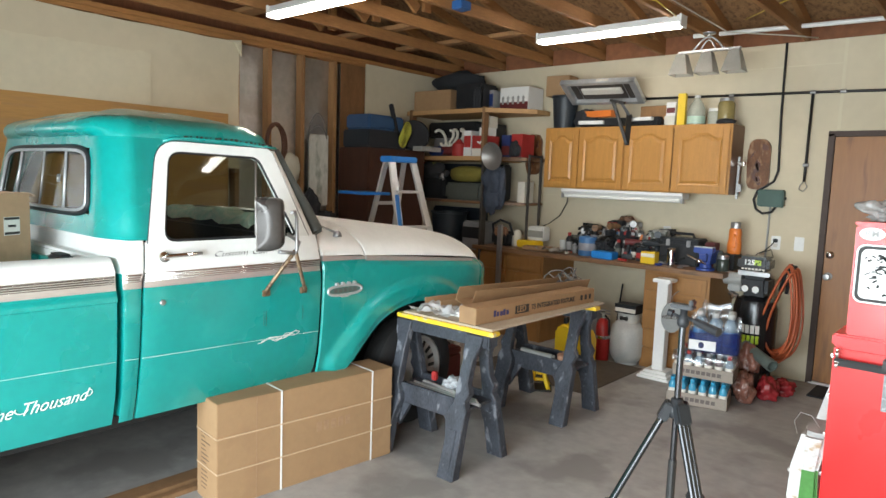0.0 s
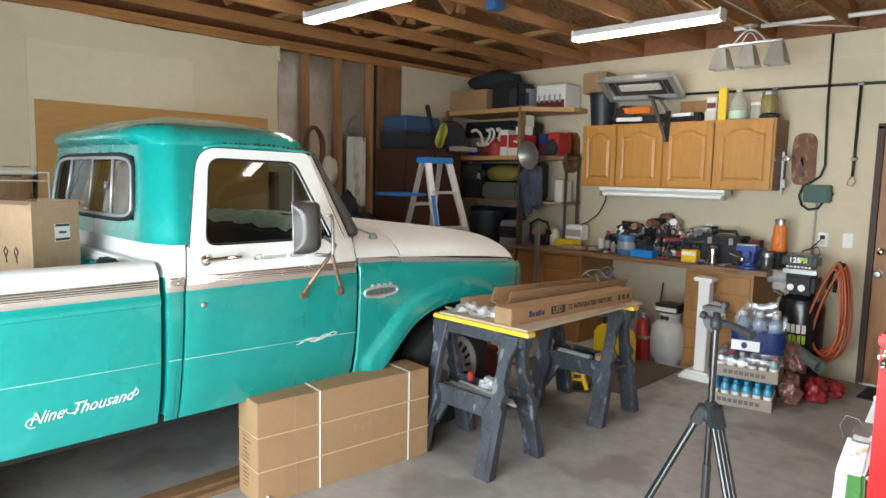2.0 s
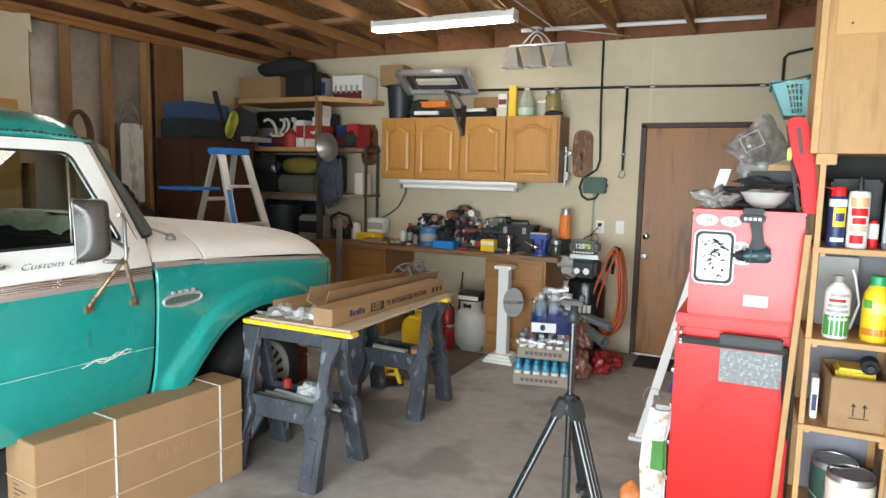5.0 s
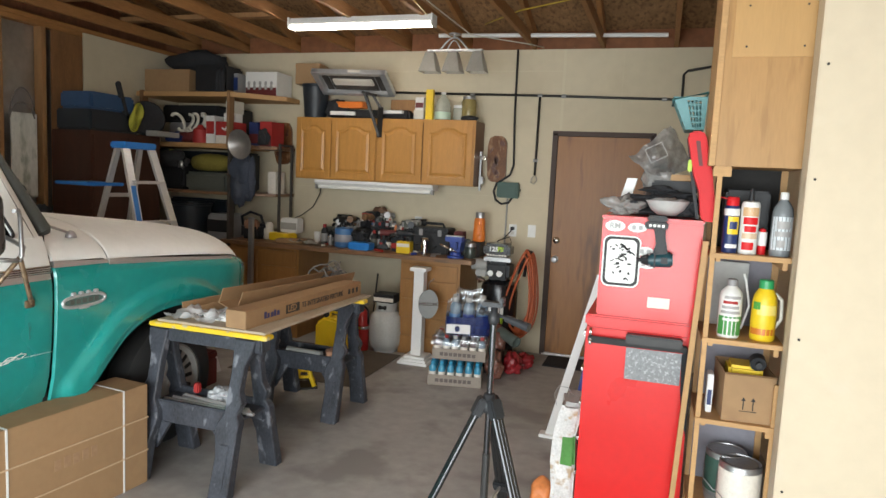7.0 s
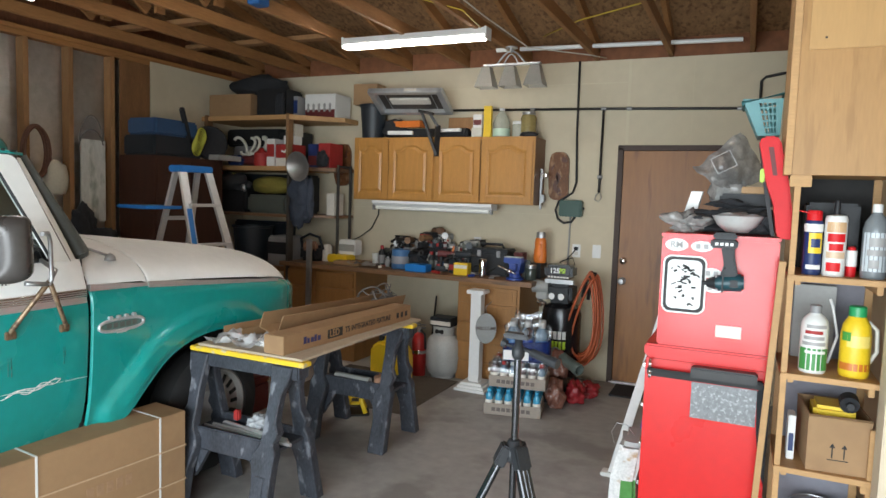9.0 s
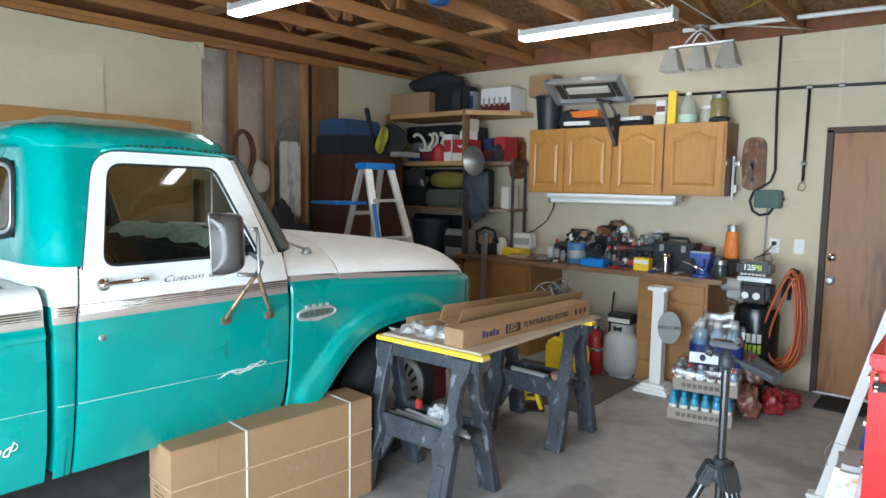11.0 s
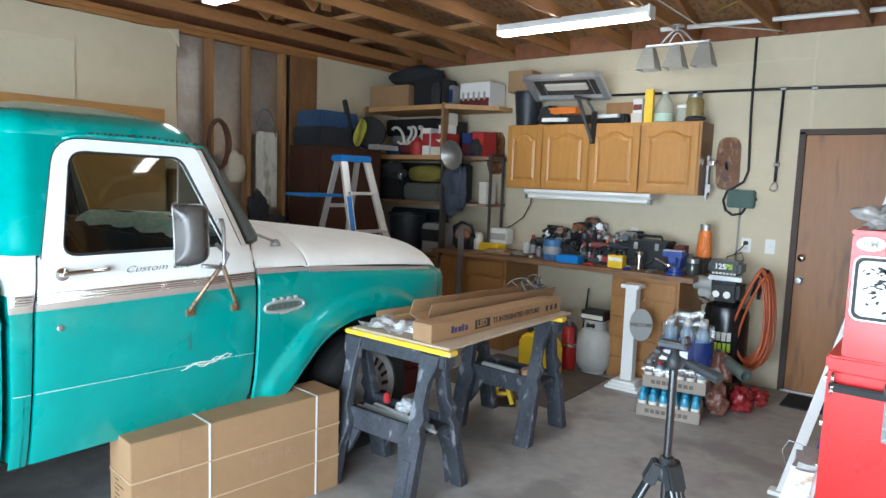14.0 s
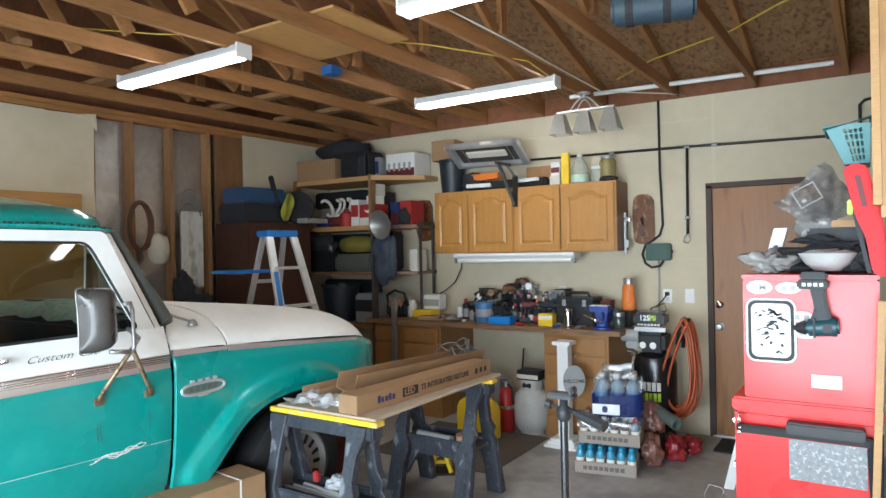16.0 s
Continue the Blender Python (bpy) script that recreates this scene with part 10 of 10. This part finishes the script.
for v in bm.verts:
    v.co += Vector((noise.noise(v.co * 24), noise.noise(v.co * 22 + Vector((5, 0, 0))), noise.noise(v.co * 20))) * 0.013
    v.co.z += 0.025 * abs(math.sin(v.co.x * 17)) * max(0.0, (v.co.z - 0.2) / 0.12)
film = part("clear_film", bm, PLASTICFILM, t, "clear wrinkled film", True)
film.visible_shadow = False
bm = bmesh.new()
ring = []
for k in range(49):
    a = 2 * math.pi * k / 48
    ring.append((math.copysign(abs(math.cos(a)) ** 0.35, math.cos(a)) * 0.178, math.copysign(abs(math.sin(a)) ** 0.35, math.sin(a)) * 0.124))
sheet(bm, [[(x * s, y * s, z + 0.012 * math.sin(9 * x + 3 * y) * (z > 0.1)) for x, y in ring] for z, s in ((0.0, 0.97), (0.03, 1.0), (0.09, 1.005), (0.15, 1.0))])
part("printed_film", bm, NAVYFILM, t, "navy printed film round the lower half", True)
bm = bmesh.new()
box(bm, -0.165, 0.02, -0.1285, -0.1265, 0.012, 0.085, bevel=0.0008)
part("white_panel", bm, WHITEPLASTIC, t)
bm = bmesh.new()
prism(bm, [(-0.08 + 0.02 * math.cos(a), 0.05 + 0.024 * math.sin(a)) for a in [2 * math.pi * k / 16 for k in range(16)]], "y", -0.1305, -0.1283)
part("film_picture", bm, NAVYFILM, t)
t.matrix_basis = pose(-1.67, 5.27, 0.395, 0, 0, 14)
# vacuum hose end and bags on the floor
bm = bmesh.new()
box(bm, -1.65, -1.475, 5.53, 5.78, 0.0, 0.185, bevel=0.01)
single("storage_box", bm, BLACKPLASTIC, "dark box behind the drink cases", "box")
for x, y, z, sx, sy, sz, mat, nm, lb, sd in ((-1.485, 5.44, 0.10, 0.078, 0.08, 0.125, BREADBAG, "bread_bag", "clear plastic bag of brown bread on the floor", 111), (-1.525, 5.63, 0.275, 0.075, 0.075, 0.115, BREADBAG, "bread_bag", "brown plastic bag piled behind the drinks", 113),
                                         (-1.385, 5.66, 0.07, 0.075, 0.085, 0.095, REDBAG, "red_bag", "red plastic bag on the floor", 127), (-1.315, 5.87, 0.05, 0.08, 0.07, 0.07, REDBAG, "red_bag", "red plastic bag by the door", 119)):
    bm = bmesh.new()
    crumple(bm, (x, y, z), (sx, sy, sz), sd, 0.5, 4)
    single(nm, bm, mat, lb, "bag", "bags by the compressor", base=(x, y, z - sz * 0.75))
t = thing("vacuum_hose_end", (-1.43, 5.60, 0.25), "dull green grey plastic pipe lying across the bags", "pipe")
bm = bmesh.new()
p, q = Vector((-1.58, 5.70, 0.375)), Vector((-1.325, 5.52, 0.295))
aim = Matrix.Translation(p) @ (q - p).to_track_quat("Z", "Y").to_matrix().to_4x4()
n = (q - p).length
lathe(bm, [(0.041, 0.0), (0.044, 0.01), (0.044, n - 0.05), (0.047, n - 0.045), (0.047, n), (0.037, n), (0.035, n - 0.10), (0.002, n - 0.11)], seg=22, m=aim)
part("pipe", bm, PIPESAGE, t, "", True)
bm = bmesh.new()
lathe(bm, [(0.034, n - 0.06), (0.002, n - 0.061)], seg=22, m=aim)
part("bore", bm, DARK, t)
# air compressor
t = thing("air_compressor", (-1.62, 5.98, 0), "black upright air compressor with gauges", "air compressor")
bm = bmesh.new()
lathe(bm, [(0.10, 0.10), (0.15, 0.13), (0.165, 0.18), (0.165, 0.64), (0.15, 0.70), (0.08, 0.74)], (-1.60, 5.98, 0), 28)
part("tank", bm, BLACKGLOSS, t, "glossy black upright tank", True)
for a in range(3):
    bm = bmesh.new()
    d = Vector((math.cos(a * 2.1 + 0.5), math.sin(a * 2.1 + 0.5), 0)) * 0.13
    cyl(bm, Vector((-1.60, 5.98, 0.0)) + d * 1.1, Vector((-1.60, 5.98, 0.16)) + d, 0.018, seg=8)
    part("foot", bm, BLACKSTEEL, t)
bm = bmesh.new()
box(bm, -1.71, -1.50, 5.87, 6.10, 0.735, 0.90, bevel=0.03)
part("pump_housing", bm, BLACKPLASTIC, t)
bm = bmesh.new()
cyl(bm, (-1.84, 5.92, 0.86), (-1.70, 5.92, 0.86), 0.052, seg=18)
box(bm, -1.80, -1.70, 5.87, 5.97, 0.76, 0.82, bevel=0.01)
part("motor", bm, GREYPAINT, t, "grey motor", True)
bm = bmesh.new()
box(bm, -1.74, -1.50, 5.86, 6.06, 0.94, 1.055, bevel=0.025)
sh2 = part("shroud", bm, BLACKGLOSS, t, "black shroud")
lettering("125", 0.056, facing(-1.685, 5.8585, 1.008, "-y"), WHITEPLASTIC, sh2, 0.0008, name="shroud_lettering", bold=0.002)
lettering("PSI", 0.056, facing(-1.605, 5.8585, 1.008, "-y"), LIME, sh2, 0.0008, name="shroud_lettering", xscale=0.75, bold=0.002)
for k in range(7):
    bm = bmesh.new()
    box(bm, -1.70 + 0.026 * k, -1.682 + 0.026 * k, 5.8575, 5.8605, 0.950, 0.964)
    part("shroud_print", bm, LABELPALE, sh2)
bm = bmesh.new()
box(bm, -1.72, -1.48, 5.84, 5.87, 0.905, 0.94, bevel=0.004)
part("control_panel", bm, STEEL, t)
for x in (-1.655, -1.575):
    bm = bmesh.new()
    cyl(bm, (x, 5.835, 0.80), (x, 5.86, 0.80), 0.03, seg=20)
    g = part("gauge", bm, CHROME, t, "round pressure gauge")
    bm = bmesh.new()
    cyl(bm, (x, 5.833, 0.80), (x, 5.836, 0.80), 0.025, seg=20)
    part("dial", bm, WHITEPLASTIC, g)
bm = bmesh.new()
cyl(bm, (-1.79, 5.90, 0.74), (-1.72, 5.90, 0.72), 0.02, seg=12), cyl(bm, (-1.76, 5.88, 0.70), (-1.76, 5.92, 0.78), 0.014, seg=10)
part("regulator", bm, CHROME, t)
for row, (z, m, n, w) in enumerate(((0.482, WHITEPLASTIC, 7, 0.036), (0.40, LIME, 4, 0.03))):
    for k in range(n):
        a = radians(-60 - (90, 44)[row] * (k + 0.5) / n)
        bm = bmesh.new()
        c = Vector((-1.60 + 0.1656 * math.cos(a), 5.98 + 0.1656 * math.sin(a), z))
        box(bm, -w / 2 * 0.8, w / 2 * 0.8, -0.0008, 0.0008, -0.033, 0.033, m=Matrix.Translation(c) @ Euler((0, 0, a + math.pi / 2)).to_matrix().to_4x4())
        part("brand_bar", bm, m, t)
hs = thing("air_hose", (-1.38, 5.97, 0.25), "orange rubber air hose in a long hanging coil", "hose")
for k in range(13):
    bm = bmesh.new()
    w, h, o = 0.10 + 0.013 * (k % 5), 0.31 + 0.02 * (k % 5), 0.014 * (k % 4) - 0.02
    pts = []
    for j in range(30):
        a = 2 * math.pi * j / 30
        pts.append((-1.385 + w * math.cos(a) * (0.35 + 0.9 * (0.5 - 0.5 * math.sin(a))) + o + 0.04 * math.sin(a), 6.02 - 0.014 * k + 0.015 * math.sin(2 * a), 0.62 + h * math.sin(a) + 0.006 * (k % 3)))
    tube(bm, pts, 0.0085, 6, closed=True)
    part("coil", bm, HOSEORANGE, hs)
bm = bmesh.new()
tube(bm, [(-1.42, 5.93, 0.80), (-1.395, 5.93, 0.93), (-1.35, 5.95, 1.01), (-1.33, 5.97, 1.005), (-1.37, 5.97, 0.92), (-1.38, 5.96, 0.78)], 0.014, 8)
part("hanger_loop", bm, BLACKPLASTIC, hs, "black loop that gathers the hose")
# bed carton in the truck
cb = carton("bed_carton", pose(-3.47, 1.165, 0.642, 0, 0, 27), 0.25, 0.25, 0.808, "tall faded brown carton, open on top, standing in the truck bed", flaps=0.035, material=CARDPALE)
bm = bmesh.new()
box(bm, 0.1255, 0.127, -0.01, 0.07, 0.625, 0.705)
lab = part("label", bm, WHITEPLASTIC, cb, "white shipping label with black border")
bm = bmesh.new()
for z0, z1 in ((0.692, 0.703), (0.628, 0.639)):
    box(bm, 0.127, 0.1275, -0.008, 0.068, z0, z1)
box(bm, 0.127, 0.1275, 0.01, 0.05, 0.66, 0.67)
part("label_print", bm, INK, lab)
bm = bmesh.new()
for x in (-0.03, 0.03):
    tube(bm, [(x, -0.126, 0.56), (x - 0.012, -0.126, 0.585), (x, -0.126, 0.605), (x + 0.012, -0.126, 0.585), (x, -0.126, 0.56), (x + 0.004, -0.126, 0.535)], 0.003, 4)
part("glass_mark", bm, INK, cb)
# clear sheet standing in the bed behind the carton
t = thing("acrylic_sheet", (-4.32, 1.27, 0.642), "clear acrylic sheet with pale edges standing in the truck bed", "acrylic sheet")
bm = bmesh.new()
box(bm, -4.324, -4.318, 1.155, 1.448, 0.642, 1.565)
sheet_pane = part("pane", bm, CLEARSHEET, t)
sheet_pane.visible_shadow = False
for y0, y1, z0, z1 in ((1.4485, 1.455, 0.642, 1.574), (1.155, 1.448, 1.566, 1.574), (1.155, 1.448, 1.520, 1.526)):
    bm = bmesh.new()
    box(bm, -4.326, -4.316, y0, y1, z0, z1, bevel=0.001)
    part("edge_strip", bm, HAZEPLASTIC, t)
